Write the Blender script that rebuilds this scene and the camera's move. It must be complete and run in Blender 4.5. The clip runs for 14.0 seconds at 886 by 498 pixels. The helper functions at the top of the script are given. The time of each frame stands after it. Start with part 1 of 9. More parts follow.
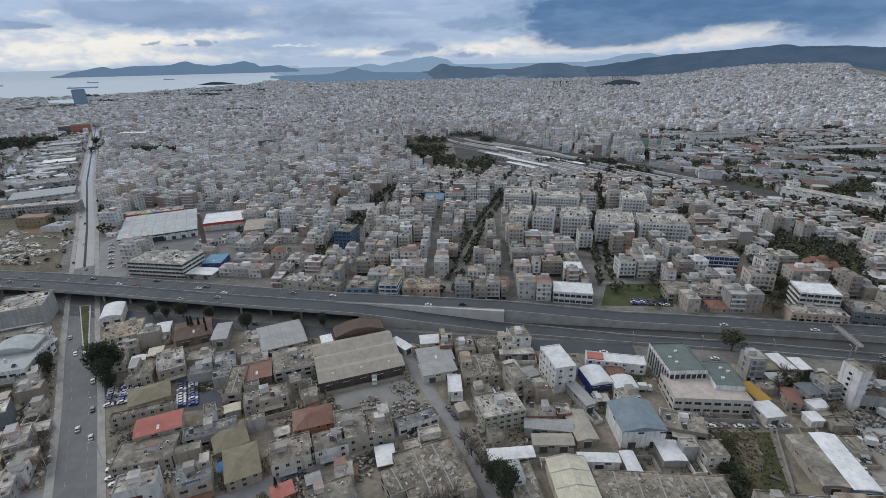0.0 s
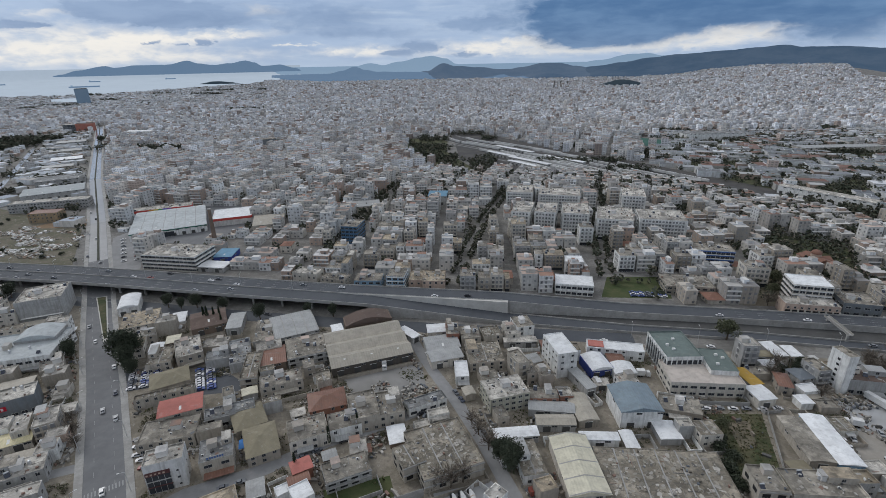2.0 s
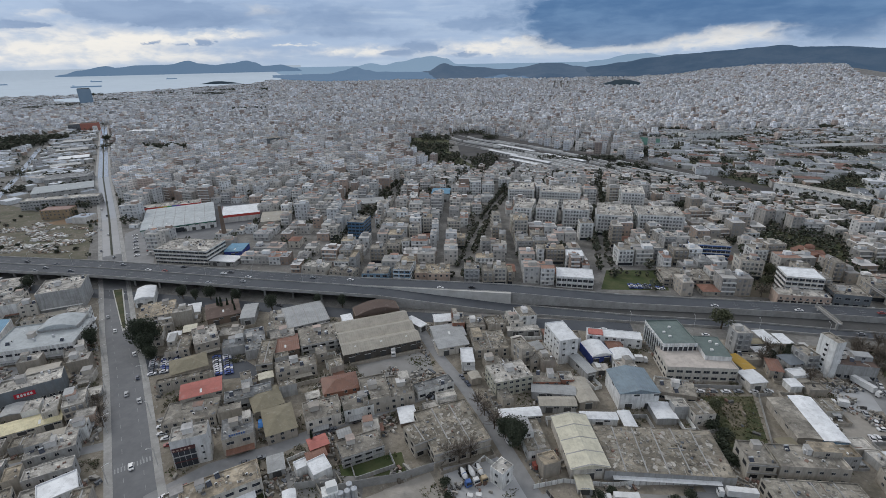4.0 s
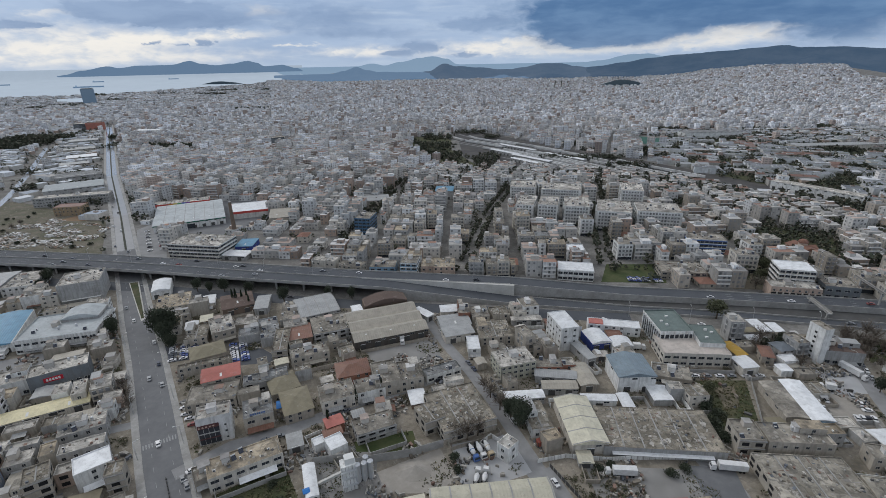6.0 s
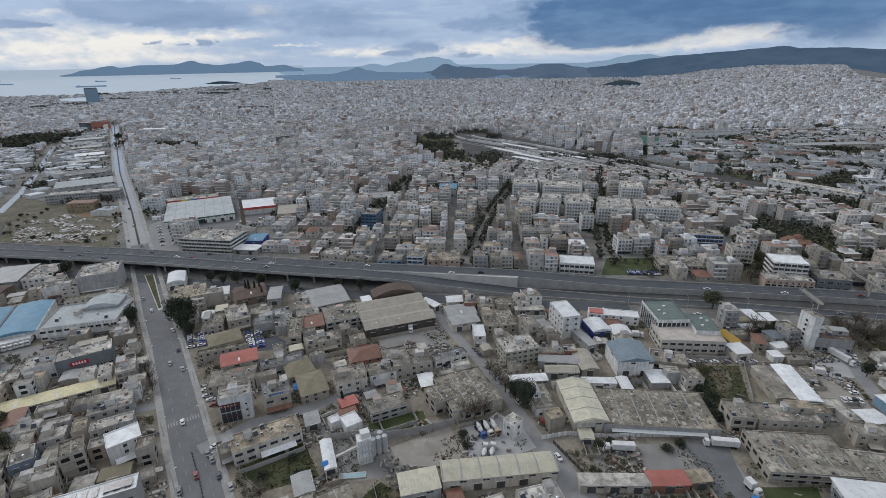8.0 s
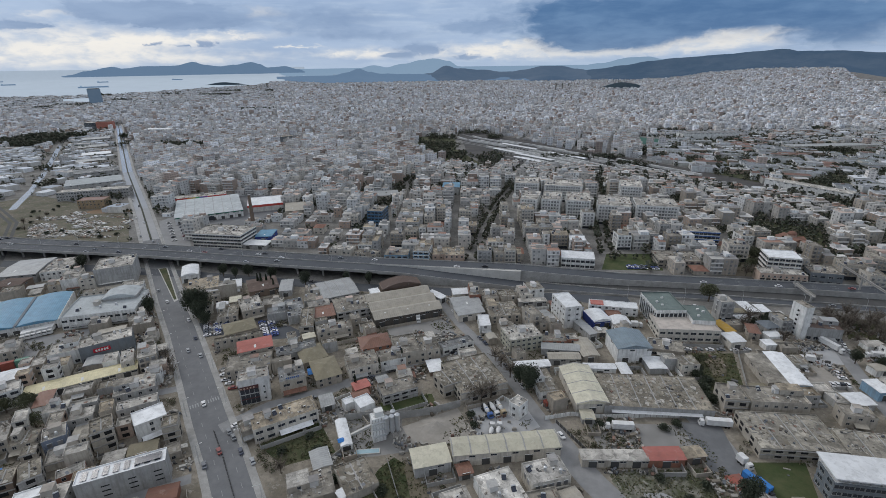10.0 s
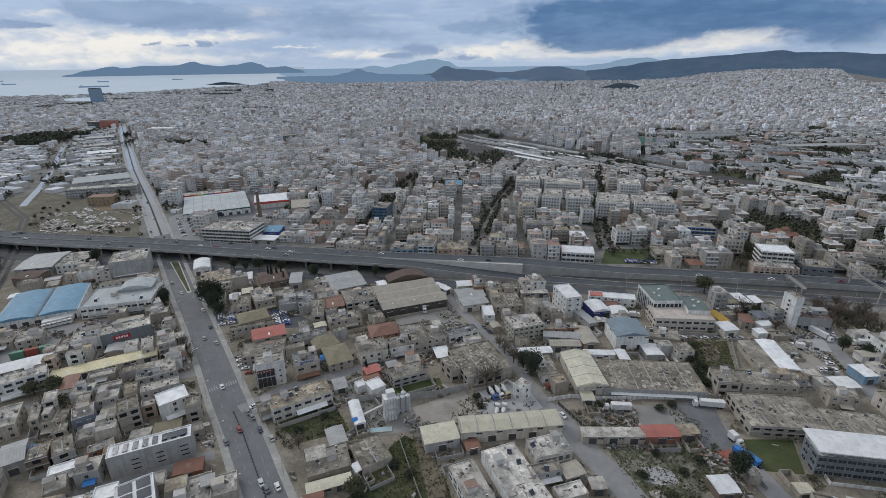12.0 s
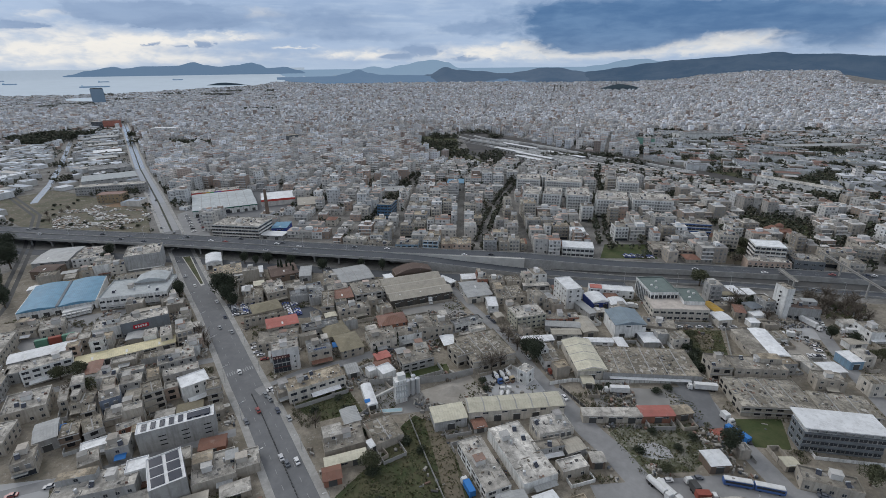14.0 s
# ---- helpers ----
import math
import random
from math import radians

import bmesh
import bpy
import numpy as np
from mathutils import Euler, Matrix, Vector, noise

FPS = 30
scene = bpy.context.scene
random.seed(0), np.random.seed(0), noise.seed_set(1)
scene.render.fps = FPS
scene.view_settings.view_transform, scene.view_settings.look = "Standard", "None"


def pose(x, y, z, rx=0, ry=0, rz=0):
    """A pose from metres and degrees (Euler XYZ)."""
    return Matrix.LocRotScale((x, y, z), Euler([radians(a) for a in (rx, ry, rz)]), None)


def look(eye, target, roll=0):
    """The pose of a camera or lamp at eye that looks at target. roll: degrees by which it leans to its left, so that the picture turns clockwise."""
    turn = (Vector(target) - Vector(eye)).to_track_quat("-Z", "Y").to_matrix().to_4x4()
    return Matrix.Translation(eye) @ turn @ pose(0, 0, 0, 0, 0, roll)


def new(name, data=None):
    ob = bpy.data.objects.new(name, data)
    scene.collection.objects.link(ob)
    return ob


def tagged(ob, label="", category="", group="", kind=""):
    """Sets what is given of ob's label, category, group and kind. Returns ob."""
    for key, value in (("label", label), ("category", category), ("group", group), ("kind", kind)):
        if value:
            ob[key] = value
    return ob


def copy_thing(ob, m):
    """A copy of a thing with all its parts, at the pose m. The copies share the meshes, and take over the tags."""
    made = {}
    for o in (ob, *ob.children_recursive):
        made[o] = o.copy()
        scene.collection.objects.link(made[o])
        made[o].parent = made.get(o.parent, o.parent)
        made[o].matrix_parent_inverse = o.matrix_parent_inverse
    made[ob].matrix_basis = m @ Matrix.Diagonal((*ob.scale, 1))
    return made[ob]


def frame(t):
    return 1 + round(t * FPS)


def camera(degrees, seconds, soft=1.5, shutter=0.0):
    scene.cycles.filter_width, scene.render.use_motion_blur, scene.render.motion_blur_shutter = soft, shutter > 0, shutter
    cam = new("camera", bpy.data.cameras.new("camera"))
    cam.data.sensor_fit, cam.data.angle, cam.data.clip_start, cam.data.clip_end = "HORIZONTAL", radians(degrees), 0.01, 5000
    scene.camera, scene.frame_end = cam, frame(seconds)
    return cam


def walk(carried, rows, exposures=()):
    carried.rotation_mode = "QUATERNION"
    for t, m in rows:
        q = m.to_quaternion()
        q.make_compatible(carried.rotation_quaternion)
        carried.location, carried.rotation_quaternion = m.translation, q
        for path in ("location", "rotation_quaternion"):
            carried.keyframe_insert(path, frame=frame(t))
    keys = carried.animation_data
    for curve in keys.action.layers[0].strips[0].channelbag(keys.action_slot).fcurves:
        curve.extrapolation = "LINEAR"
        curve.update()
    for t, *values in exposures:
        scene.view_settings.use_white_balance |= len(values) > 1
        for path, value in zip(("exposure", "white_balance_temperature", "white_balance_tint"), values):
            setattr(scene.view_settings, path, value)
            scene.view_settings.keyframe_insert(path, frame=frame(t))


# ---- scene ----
cam = camera(85.3, 14.0, soft=0.7)
PATH = [
    (0, (-1.551, -0.562, 150.079), (-1.779, 1.288, 149.354), -1.2),
    (0.5, (-2.226, -3.476, 150.07), (-2.452, -1.626, 149.344), -1.2),
    (1, (-2.857, -6.42, 150.052), (-3.084, -4.571, 149.326), -1.2),
    (1.5, (-3.446, -9.372, 150.022), (-3.672, -7.522, 149.296), -1.2),
    (2, (-3.987, -12.369, 149.999), (-4.215, -10.519, 149.273), -1.1),
    (2.5, (-4.485, -15.42, 149.988), (-4.714, -13.57, 149.262), -1.2),
    (3, (-4.97, -18.555, 149.998), (-5.198, -16.705, 149.272), -1.1),
    (5.5, (-7.806, -34.867, 150.423), (-8.034, -33.017, 149.697), -1.1),
    (6, (-8.333, -38.124, 150.423), (-8.562, -36.274, 149.698), -1.1),
    (6.5, (-8.875, -41.411, 150.392), (-9.105, -39.561, 149.666), -1.1),
    (7, (-9.492, -44.703, 150.35), (-9.722, -42.854, 149.625), -1.1),
    (7.5, (-10.155, -48.033, 150.307), (-10.385, -46.183, 149.582), -1.0),
    (8, (-10.821, -51.358, 150.245), (-11.051, -49.508, 149.521), -1.0),
    (10.5, (-14.352, -67.629, 149.47), (-14.58, -65.776, 148.753), -0.8),
    (11, (-15.057, -70.881, 149.412), (-15.284, -69.028, 148.695), -0.8),
    (11.5, (-15.715, -74.135, 149.378), (-15.941, -72.282, 148.662), -0.8),
    (12, (-16.394, -77.428, 149.346), (-16.618, -75.574, 148.63), -0.7),
    (12.5, (-17.077, -80.736, 149.32), (-17.3, -78.881, 148.605), -0.7),
    (13, (-17.716, -84.087, 149.287), (-17.938, -82.233, 148.573), -0.7),
    (13.5, (-18.394, -87.467, 149.267), (-18.616, -85.613, 148.553), -0.7),
    (14, (-19.128, -90.826, 149.249), (-19.348, -88.97, 148.536), -0.6),
]
walk(cam, [(t, look(eye, target, roll)) for t, eye, target, roll in PATH], exposures=((0, 0.0, 6330, 10), (14, 0.0, 6330, 10)))

# ---- place ----
# ---- light ----
SUN_AZ, SUN_EL = -60.0, 38.0      # degrees from +y towards +x; a hazy sun behind the clouds over the sea


def make_world():
    w = bpy.data.worlds.new("overcast_sky")
    scene.world = w
    w.use_nodes = True
    nt = w.node_tree
    nt.nodes.clear()
    N, L = nt.nodes.new, nt.links.new

    def math_node(op, a, b=None, c=None, clamp=False):
        n = N("ShaderNodeMath")
        n.operation, n.use_clamp = op, clamp
        for i, v in enumerate((a, b, c)):
            if v is None:
                continue
            if isinstance(v, (int, float)):
                n.inputs[i].default_value = v
            else:
                L(v, n.inputs[i])
        return n.outputs[0]

    def mix(fac, a, b):
        n = N("ShaderNodeMix")
        n.data_type = "RGBA"
        for i, v in ((0, fac), (6, a), (7, b)):
            if isinstance(v, tuple):
                n.inputs[i].default_value = (*v, 1)
            elif isinstance(v, (int, float)):
                n.inputs[i].default_value = v
            else:
                L(v, n.inputs[i])
        return n.outputs[2]

    out, bg = N("ShaderNodeOutputWorld"), N("ShaderNodeBackground")
    sky = N("ShaderNodeTexSky")
    sky.sky_type, sky.sun_disc = "NISHITA", False
    sky.sun_elevation, sky.sun_rotation = radians(SUN_EL), radians(SUN_AZ)
    co = N("ShaderNodeTexCoord")
    sep = N("ShaderNodeSeparateXYZ")
    L(co.outputs["Generated"], sep.inputs[0])
    x, y, z = sep.outputs
    az = math_node("MULTIPLY", math_node("ARCTAN2", x, y), 57.2958)
    el = math_node("MULTIPLY", math_node("ARCSINE", z), 57.2958)

    def blob(a0, e0, ra, re):
        da = math_node("DIVIDE", math_node("SUBTRACT", az, a0), ra)
        de = math_node("DIVIDE", math_node("SUBTRACT", el, e0), re)
        r2 = math_node("ADD", math_node("MULTIPLY", da, da), math_node("MULTIPLY", de, de))
        return math_node("POWER", 2.718, math_node("MULTIPLY", r2, -1.0))

    def cloud_noise(sa, se, seed, scale, detail=8.0, rough=0.58, lean=0.0):
        v = N("ShaderNodeCombineXYZ")
        L(math_node("MULTIPLY", az, sa), v.inputs[0])
        L(math_node("ADD", math_node("MULTIPLY", el, se), math_node("MULTIPLY", az, lean)), v.inputs[1])
        v.inputs[2].default_value = seed
        n = N("ShaderNodeTexNoise")
        n.inputs["Scale"].default_value, n.inputs["Detail"].default_value = scale, detail
        n.inputs["Roughness"].default_value = rough
        n.inputs["Distortion"].default_value = 0.35
        L(v.outputs[0], n.inputs["Vector"])
        return n.outputs[0]

    broad = cloud_noise(0.07, 0.32, 3.1, 1.0)
    fine = cloud_noise(0.30, 1.05, 8.4, 1.0, 7.0, 0.55)
    puff = cloud_noise(0.62, 1.25, 5.2, 1.0, 7.0, 0.54)
    wisp = cloud_noise(0.16, 1.5, 14.6, 1.0, 6.0, 0.55, 0.05)
    off = lambda v, k: math_node("MULTIPLY", math_node("SUBTRACT", v, 0.5), k)
    # the clouds' edges wander
    az0, el0 = az, el
    az = math_node("ADD", az, math_node("ADD", off(cloud_noise(0.14, 0.5, 21.0, 1.0), 5.0), off(puff, 4.0)))
    el = math_node("ADD", el, math_node("ADD", off(cloud_noise(0.16, 0.6, 33.0, 1.0), 0.8), off(cloud_noise(0.55, 1.1, 41.0, 1.0, 7.0, 0.55), 1.0)))

    def total(rows):
        acc = 0.0
        for a0, e0, ra, re, k in rows:
            acc = math_node("ADD", acc, math_node("MULTIPLY", blob(a0, e0, ra, re), k))
        return acc

    def edge(v, a, b):
        n = N("ShaderNodeMapRange")
        n.interpolation_type = "SMOOTHSTEP"
        n.inputs[1].default_value, n.inputs[2].default_value = a, b
        L(v, n.inputs[0])
        return n.outputs[0]

    bright = total([(-42.8, 2.06, 7.7, 1.94, 0.95), (-36.9, 0.94, 14.0, 0.75, 0.9), (-37.8, 2.38, 2.0, 0.44, 0.9),
                   (-32.7, 2.6, 4.5, 0.66, 1.0), (-27.0, 3.03, 3.8, 0.42, 1.0), (-25.0, 5.02, 2.7, 0.57, 1.0),
                   (-43.0, 4.57, 2.4, 0.31, 0.7), (-22.2, 1.94, 2.2, 0.14, 0.9), (-15.6, 1.2, 4.2, 0.51, 1.1),
                   (-1.4, 1.21, 8.0, 0.86, 1.3), (3.8, 2.01, 3.6, 0.5, 1.0), (10.0, 0.98, 5.4, 0.55, 1.2),
                   (17.5, 1.43, 5.7, 0.68, 1.2), (22.7, 2.2, 3.5, 0.84, 1.3), (25.3, 2.71, 2.4, 0.33, 0.6),
                   (32.3, 1.22, 0.9, 0.22, 0.5)])
    pale = total([(-35.2, 4.83, 6.1, 0.96, 2.3), (-31.5, 4.12, 3.3, 0.55, 1.1), (-45.7, 3.61, 1.8, 0.39, 1.3),
                  (-43.8, 3.49, 0.6, 0.18, 1.0), (-35.5, 2.19, 0.5, 0.2, 0.8), (-33.5, 1.99, 0.7, 0.15, 0.9),
                  (-30.9, 2.19, 0.6, 0.41, 0.9), (-19.4, 4.64, 8.1, 1.38, 0.8), (-15.5, 2.89, 9.0, 0.67, 0.6),
                  (-9.6, 1.57, 2.0, 0.63, 1.5), (-2.6, 3.76, 3.9, 0.72, 1.1), (-4.7, 0.69, 1.2, 0.35, 1.3),
                  (-1.9, 0.53, 0.5, 0.14, 0.8), (-11.9, 0.92, 1.2, 0.23, 0.9)])
    deep = total([(11.1, 3.79, 6.9, 2.1, 1.7), (9.9, 2.07, 4.8, 0.81, 1.4), (17.1, 4.19, 6.6, 1.3, 1.3),
                  (6.2, 4.76, 2.9, 1.69, 0.8), (23.3, 4.33, 6.8, 0.94, 1.2), (30.5, 3.41, 5.8, 1.14, 1.1),
                  (30.5, 1.65, 3.5, 1.0, 0.75), (19.6, 3.91, 18.3, 2.95, 0.3), (0.3, 4.94, 5.4, 1.34, 0.35)])
    az, el = az0, el0
    base = mix(edge(math_node("ADD", broad, off(fine, 0.7)), 0.2, 0.85), (0.29, 0.39, 0.56), (0.39, 0.49, 0.65))
    base = mix(math_node("MULTIPLY", edge(wisp, 0.45, 0.85), 0.7), base, (0.50, 0.585, 0.70))
    lit = mix(edge(math_node("ADD", fine, off(puff, 1.0)), 0.25, 0.66), (0.58, 0.62, 0.68), (0.86, 0.815, 0.745))
    grey = mix(edge(math_node("ADD", broad, off(fine, 0.8)), 0.2, 0.8), (0.18, 0.265, 0.425), (0.255, 0.35, 0.515))
    ink = mix(edge(math_node("ADD", broad, off(fine, 0.9)), 0.25, 0.8), (0.066, 0.148, 0.30), (0.125, 0.225, 0.39))
    col = mix(math_node("MULTIPLY", edge(math_node("ADD", bright, math_node("ADD", off(fine, 0.6), off(puff, 0.45))), 0.1, 1.3), 0.96), base, lit)
    col = mix(math_node("MULTIPLY", edge(math_node("ADD", pale, math_node("ADD", off(fine, 0.7), off(puff, 0.5))), 0.2, 0.9), 0.95), col, grey)
    col = mix(edge(math_node("ADD", deep, math_node("ADD", off(fine, 0.7), off(puff, 0.5))), 0.08, 1.1), col, ink)
    # haze at the skyline
    hz = math_node("POWER", 2.718, math_node("MULTIPLY", math_node("MAXIMUM", el, 0.0), -0.85))
    col = mix(math_node("MULTIPLY", hz, 0.40), col, (0.46, 0.55, 0.65))
    # a closed grey deck overhead, and a little of the clear sky in it
    over = math_node("DIVIDE", math_node("SUBTRACT", el, 8.0), 22.0, clamp=True)
    deck = mix(broad, (0.515, 0.545, 0.595), (0.695, 0.715, 0.755))
    col = mix(over, col, deck)
    tinted = N("ShaderNodeMix")
    tinted.data_type, tinted.blend_type = "RGBA", "ADD"
    tinted.inputs[0].default_value = 0.004
    L(col, tinted.inputs[6])
    L(sky.outputs[0], tinted.inputs[7])
    L(tinted.outputs[2], bg.inputs[0])
    bg.inputs[1].default_value = 1.04
    L(bg.outputs[0], out.inputs[0])


make_world()
sun = new("sun", bpy.data.lights.new("sun", "SUN"))
sun.data.energy, sun.data.angle, sun.data.color = 1.1, radians(22), (1.0, 0.965, 0.92)
_a, _e = radians(SUN_AZ), radians(SUN_EL)
sun.matrix_world = look((0, 0, 900), (-math.sin(_a) * math.cos(_e), -math.cos(_a) * math.cos(_e), 900 - math.sin(_e)))

# ---- materials ----
MATS = {}


def material(name, color, rough=0.85, vary=0.0, grain=0.25, grain_scale=0.6, stain=None, stain_scale=0.08, stain_amount=0.5,
             bump=0.15, metallic=0.0, palette=None, island=False, corrugated=0.0, bands=0.0, patchy=0.0, spec=0.3, streaks=0.0, sections=0.0):
    """Principled surface: base colour, fine grain, broad stains, relief; colours per object or per island; ribs across x."""
    m = bpy.data.materials.new(name)
    m.use_nodes = True
    nt = m.node_tree
    N, L = nt.nodes.new, nt.links.new
    p = nt.nodes["Principled BSDF"]
    p.inputs["Roughness"].default_value, p.inputs["Metallic"].default_value = rough, metallic
    p.inputs["Specular IOR Level"].default_value = spec
    geo, obj = N("ShaderNodeNewGeometry"), N("ShaderNodeObjectInfo")
    rnd = geo.outputs["Random Per Island"] if island else obj.outputs["Random"]

    def mixc(fac, a, b, blend="MIX"):
        n = N("ShaderNodeMix")
        n.data_type, n.blend_type = "RGBA", blend
        for i, v in ((0, fac), (6, a), (7, b)):
            if isinstance(v, tuple):
                n.inputs[i].default_value = (*v[:3], 1)
            elif isinstance(v, (int, float)):
                n.inputs[i].default_value = v
            else:
                L(v, n.inputs[i])
        return n.outputs[2]

    def mth(op, a, b):
        n = N("ShaderNodeMath")
        n.operation = op
        for i, v in ((0, a), (1, b)):
            if isinstance(v, (int, float)):
                n.inputs[i].default_value = v
            else:
                L(v, n.inputs[i])
        return n.outputs[0]

    def noise_tex(scale, detail=5.0, rough_n=0.6):
        n = N("ShaderNodeTexNoise")
        n.inputs["Scale"].default_value, n.inputs["Detail"].default_value = scale, detail
        n.inputs["Roughness"].default_value = rough_n
        L(geo.outputs["Position"], n.inputs["Vector"])
        return n.outputs[0]

    if palette:
        r = N("ShaderNodeValToRGB")
        r.color_ramp.interpolation = "CONSTANT"
        for i, c in enumerate(palette):
            el = r.color_ramp.elements[i] if i < 2 else r.color_ramp.elements.new(i / len(palette))
            el.position, el.color = i / len(palette), (*c, 1)
        L(rnd, r.inputs[0])
        col = r.outputs[0]
    else:
        col = color
    if vary:
        hs = N("ShaderNodeHueSaturation")
        L(mth("ADD", mth("MULTIPLY", mth("FRACT", mth("MULTIPLY", rnd, 7.31), 0.0), 2 * vary), 1 - vary), hs.inputs["Value"])
        if isinstance(col, tuple):
            hs.inputs["Color"].default_value = (*col, 1)
        else:
            L(col, hs.inputs["Color"])
        col = hs.outputs[0]
    g = noise_tex(grain_scale, 6.0, 0.65)
    dark = mth("ADD", mth("MULTIPLY", g, 2 * grain), 1 - grain)
    col = mixc(1.0, col, mixc(0.0, dark, dark), "MULTIPLY")
    if stain:
        s = noise_tex(stain_scale, 7.0, 0.68)
        rr = N("ShaderNodeValToRGB")
        rr.color_ramp.elements[0].position, rr.color_ramp.elements[1].position = 0.42, 0.62
        L(s, rr.inputs[0])
        col = mixc(mth("MULTIPLY", rr.outputs[0], stain_amount), col, stain)
    if sections:
        # fields of screed and felt laid at different times
        tc0 = N("ShaderNodeTexCoord")
        for scale, amount in ((0.13, sections), (0.33, sections * 0.6)):
            vo = N("ShaderNodeTexVoronoi")
            vo.distance, vo.inputs["Scale"].default_value = "CHEBYCHEV", scale
            L(tc0.outputs["Object"], vo.inputs["Vector"])
            sx = N("ShaderNodeSeparateColor")
            L(vo.outputs["Color"], sx.inputs[0])
            tone = mth("ADD", mth("MULTIPLY", sx.outputs[0], 2 * amount), 1 - amount)
            col = mixc(1.0, col, mixc(0.0, tone, tone), "MULTIPLY")
    if streaks:
        # dirt washed down the walls
        vm, ns, rs = N("ShaderNodeVectorMath"), N("ShaderNodeTexNoise"), N("ShaderNodeValToRGB")
        vm.operation = "MULTIPLY"
        vm.inputs[1].default_value = (1.0, 1.0, 0.10)
        L(geo.outputs["Position"], vm.inputs[0])
        L(vm.outputs[0], ns.inputs["Vector"])
        ns.inputs["Scale"].default_value, ns.inputs["Detail"].default_value, ns.inputs["Roughness"].default_value = 0.8, 6.0, 0.62
        rs.color_ramp.elements[0].position, rs.color_ramp.elements[1].position = 0.46, 0.70
        L(ns.outputs[0], rs.inputs[0])
        col = mixc(mth("MULTIPLY", rs.outputs[0], streaks), col, (0.13, 0.12, 0.105))
    if patchy:
        s2 = noise_tex(0.45, 8.0, 0.7)
        r2 = N("ShaderNodeValToRGB")
        r2.color_ramp.elements[0].position, r2.color_ramp.elements[1].position = 0.53, 0.57
        L(s2, r2.inputs[0])
        col = mixc(mth("MULTIPLY", r2.outputs[0], patchy), col, (0.10, 0.095, 0.085))
        s3 = noise_tex(0.31, 8.0, 0.72)
        r3 = N("ShaderNodeValToRGB")
        r3.color_ramp.elements[0].position, r3.color_ramp.elements[1].position = 0.58, 0.63
        L(s3, r3.inputs[0])
        col = mixc(mth("MULTIPLY", r3.outputs[0], patchy), col, (0.44, 0.42, 0.385))
    if bands:
        # storeys of windows too far off to tell apart: darker cells on upright faces
        sp = N("ShaderNodeSeparateXYZ")
        L(geo.outputs["Position"], sp.inputs[0])
        sn = N("ShaderNodeSeparateXYZ")
        L(geo.outputs["Normal"], sn.inputs[0])
        up = mth("LESS_THAN", mth("ABSOLUTE", sn.outputs[2], 0.0), 0.5)
        zz = mth("LESS_THAN", mth("FRACT", mth("DIVIDE", sp.outputs[2], 3.1), 0.0), 0.55)
        uu = mth("LESS_THAN", mth("FRACT", mth("DIVIDE", mth("ADD", sp.outputs[0], mth("MULTIPLY", sp.outputs[1], 0.83)), 3.7), 0.0), 0.62)
        f = mth("MULTIPLY", mth("MULTIPLY", up, zz), mth("MULTIPLY", uu, bands))
        col = mixc(f, col, (0.05, 0.055, 0.06))
    L(col, p.inputs["Base Color"]) if not isinstance(col, tuple) else None
    b = N("ShaderNodeBump")
    b.inputs["Strength"].default_value, b.inputs["Distance"].default_value = bump, 0.1
    h = g
    if corrugated:
        tc = N("ShaderNodeTexCoord")
        so = N("ShaderNodeSeparateXYZ")
        L(tc.outputs["Object"], so.inputs[0])
        h = mth("ADD", mth("SINE", mth("MULTIPLY", so.outputs[0], 6.2832 / corrugated), 0.0), mth("MULTIPLY", g, 0.5))
        b.inputs["Strength"].default_value = max(bump, 0.35)
    L(h, b.inputs["Height"])
    L(b.outputs[0], p.inputs["Normal"])
    MATS[name] = m
    return m


PLASTER = [(0.60, 0.58, 0.55), (0.50, 0.475, 0.435), (0.66, 0.65, 0.63), (0.42, 0.405, 0.38), (0.54, 0.495, 0.435), (0.58, 0.57, 0.55), (0.46, 0.43, 0.385), (0.69, 0.675, 0.65)]
ROOFS = [(0.27, 0.17, 0.13), (0.40, 0.32, 0.275), (0.50, 0.49, 0.47), (0.30, 0.29, 0.28), (0.36, 0.35, 0.33), (0.42, 0.41, 0.39), (0.26, 0.25, 0.24), (0.38, 0.345, 0.30), (0.47, 0.46, 0.45)]
material("plaster_mixed", (0.6, 0.57, 0.52), vary=0.12, grain=0.18, grain_scale=0.5, stain=(0.25, 0.23, 0.2), stain_scale=0.25, stain_amount=0.35, palette=PLASTER)
# Wall colours for distant blocks, lifted and blued to carry the haze before them.
FAR_HAZED = [(min(0.82, r * 1.16), min(0.84, g * 1.20), min(0.88, b * 1.29)) for r, g, b in PLASTER] + [(0.40, 0.33, 0.29)]
MIDDLE_HAZED = [(r * 1.03, g * 1.07, b * 1.12) for r, g, b in PLASTER] + [(0.37, 0.285, 0.235)]
material("plaster_stuff", (0.6, 0.57, 0.52), vary=0.2, grain=0.2, grain_scale=0.4, stain=(0.2, 0.185, 0.165), stain_scale=0.12, stain_amount=0.28, palette=MIDDLE_HAZED, island=True, streaks=0.35)
# Tan and bare plaster, darkened for the cloud's shade over the right-hand blocks.
material("plaster_old", (0.45, 0.42, 0.38), vary=0.2, grain=0.2, grain_scale=0.4, stain=(0.2, 0.185, 0.165), stain_scale=0.12, stain_amount=0.45, island=True, streaks=0.5,
         palette=[(0.44, 0.42, 0.39), (0.37, 0.345, 0.305), (0.50, 0.49, 0.47), (0.33, 0.32, 0.30), (0.41, 0.365, 0.31), (0.31, 0.245, 0.20)])
material("plaster_far", (0.6, 0.57, 0.52), vary=0.32, grain=0.15, grain_scale=0.2, palette=FAR_HAZED, island=True, bands=0.5)
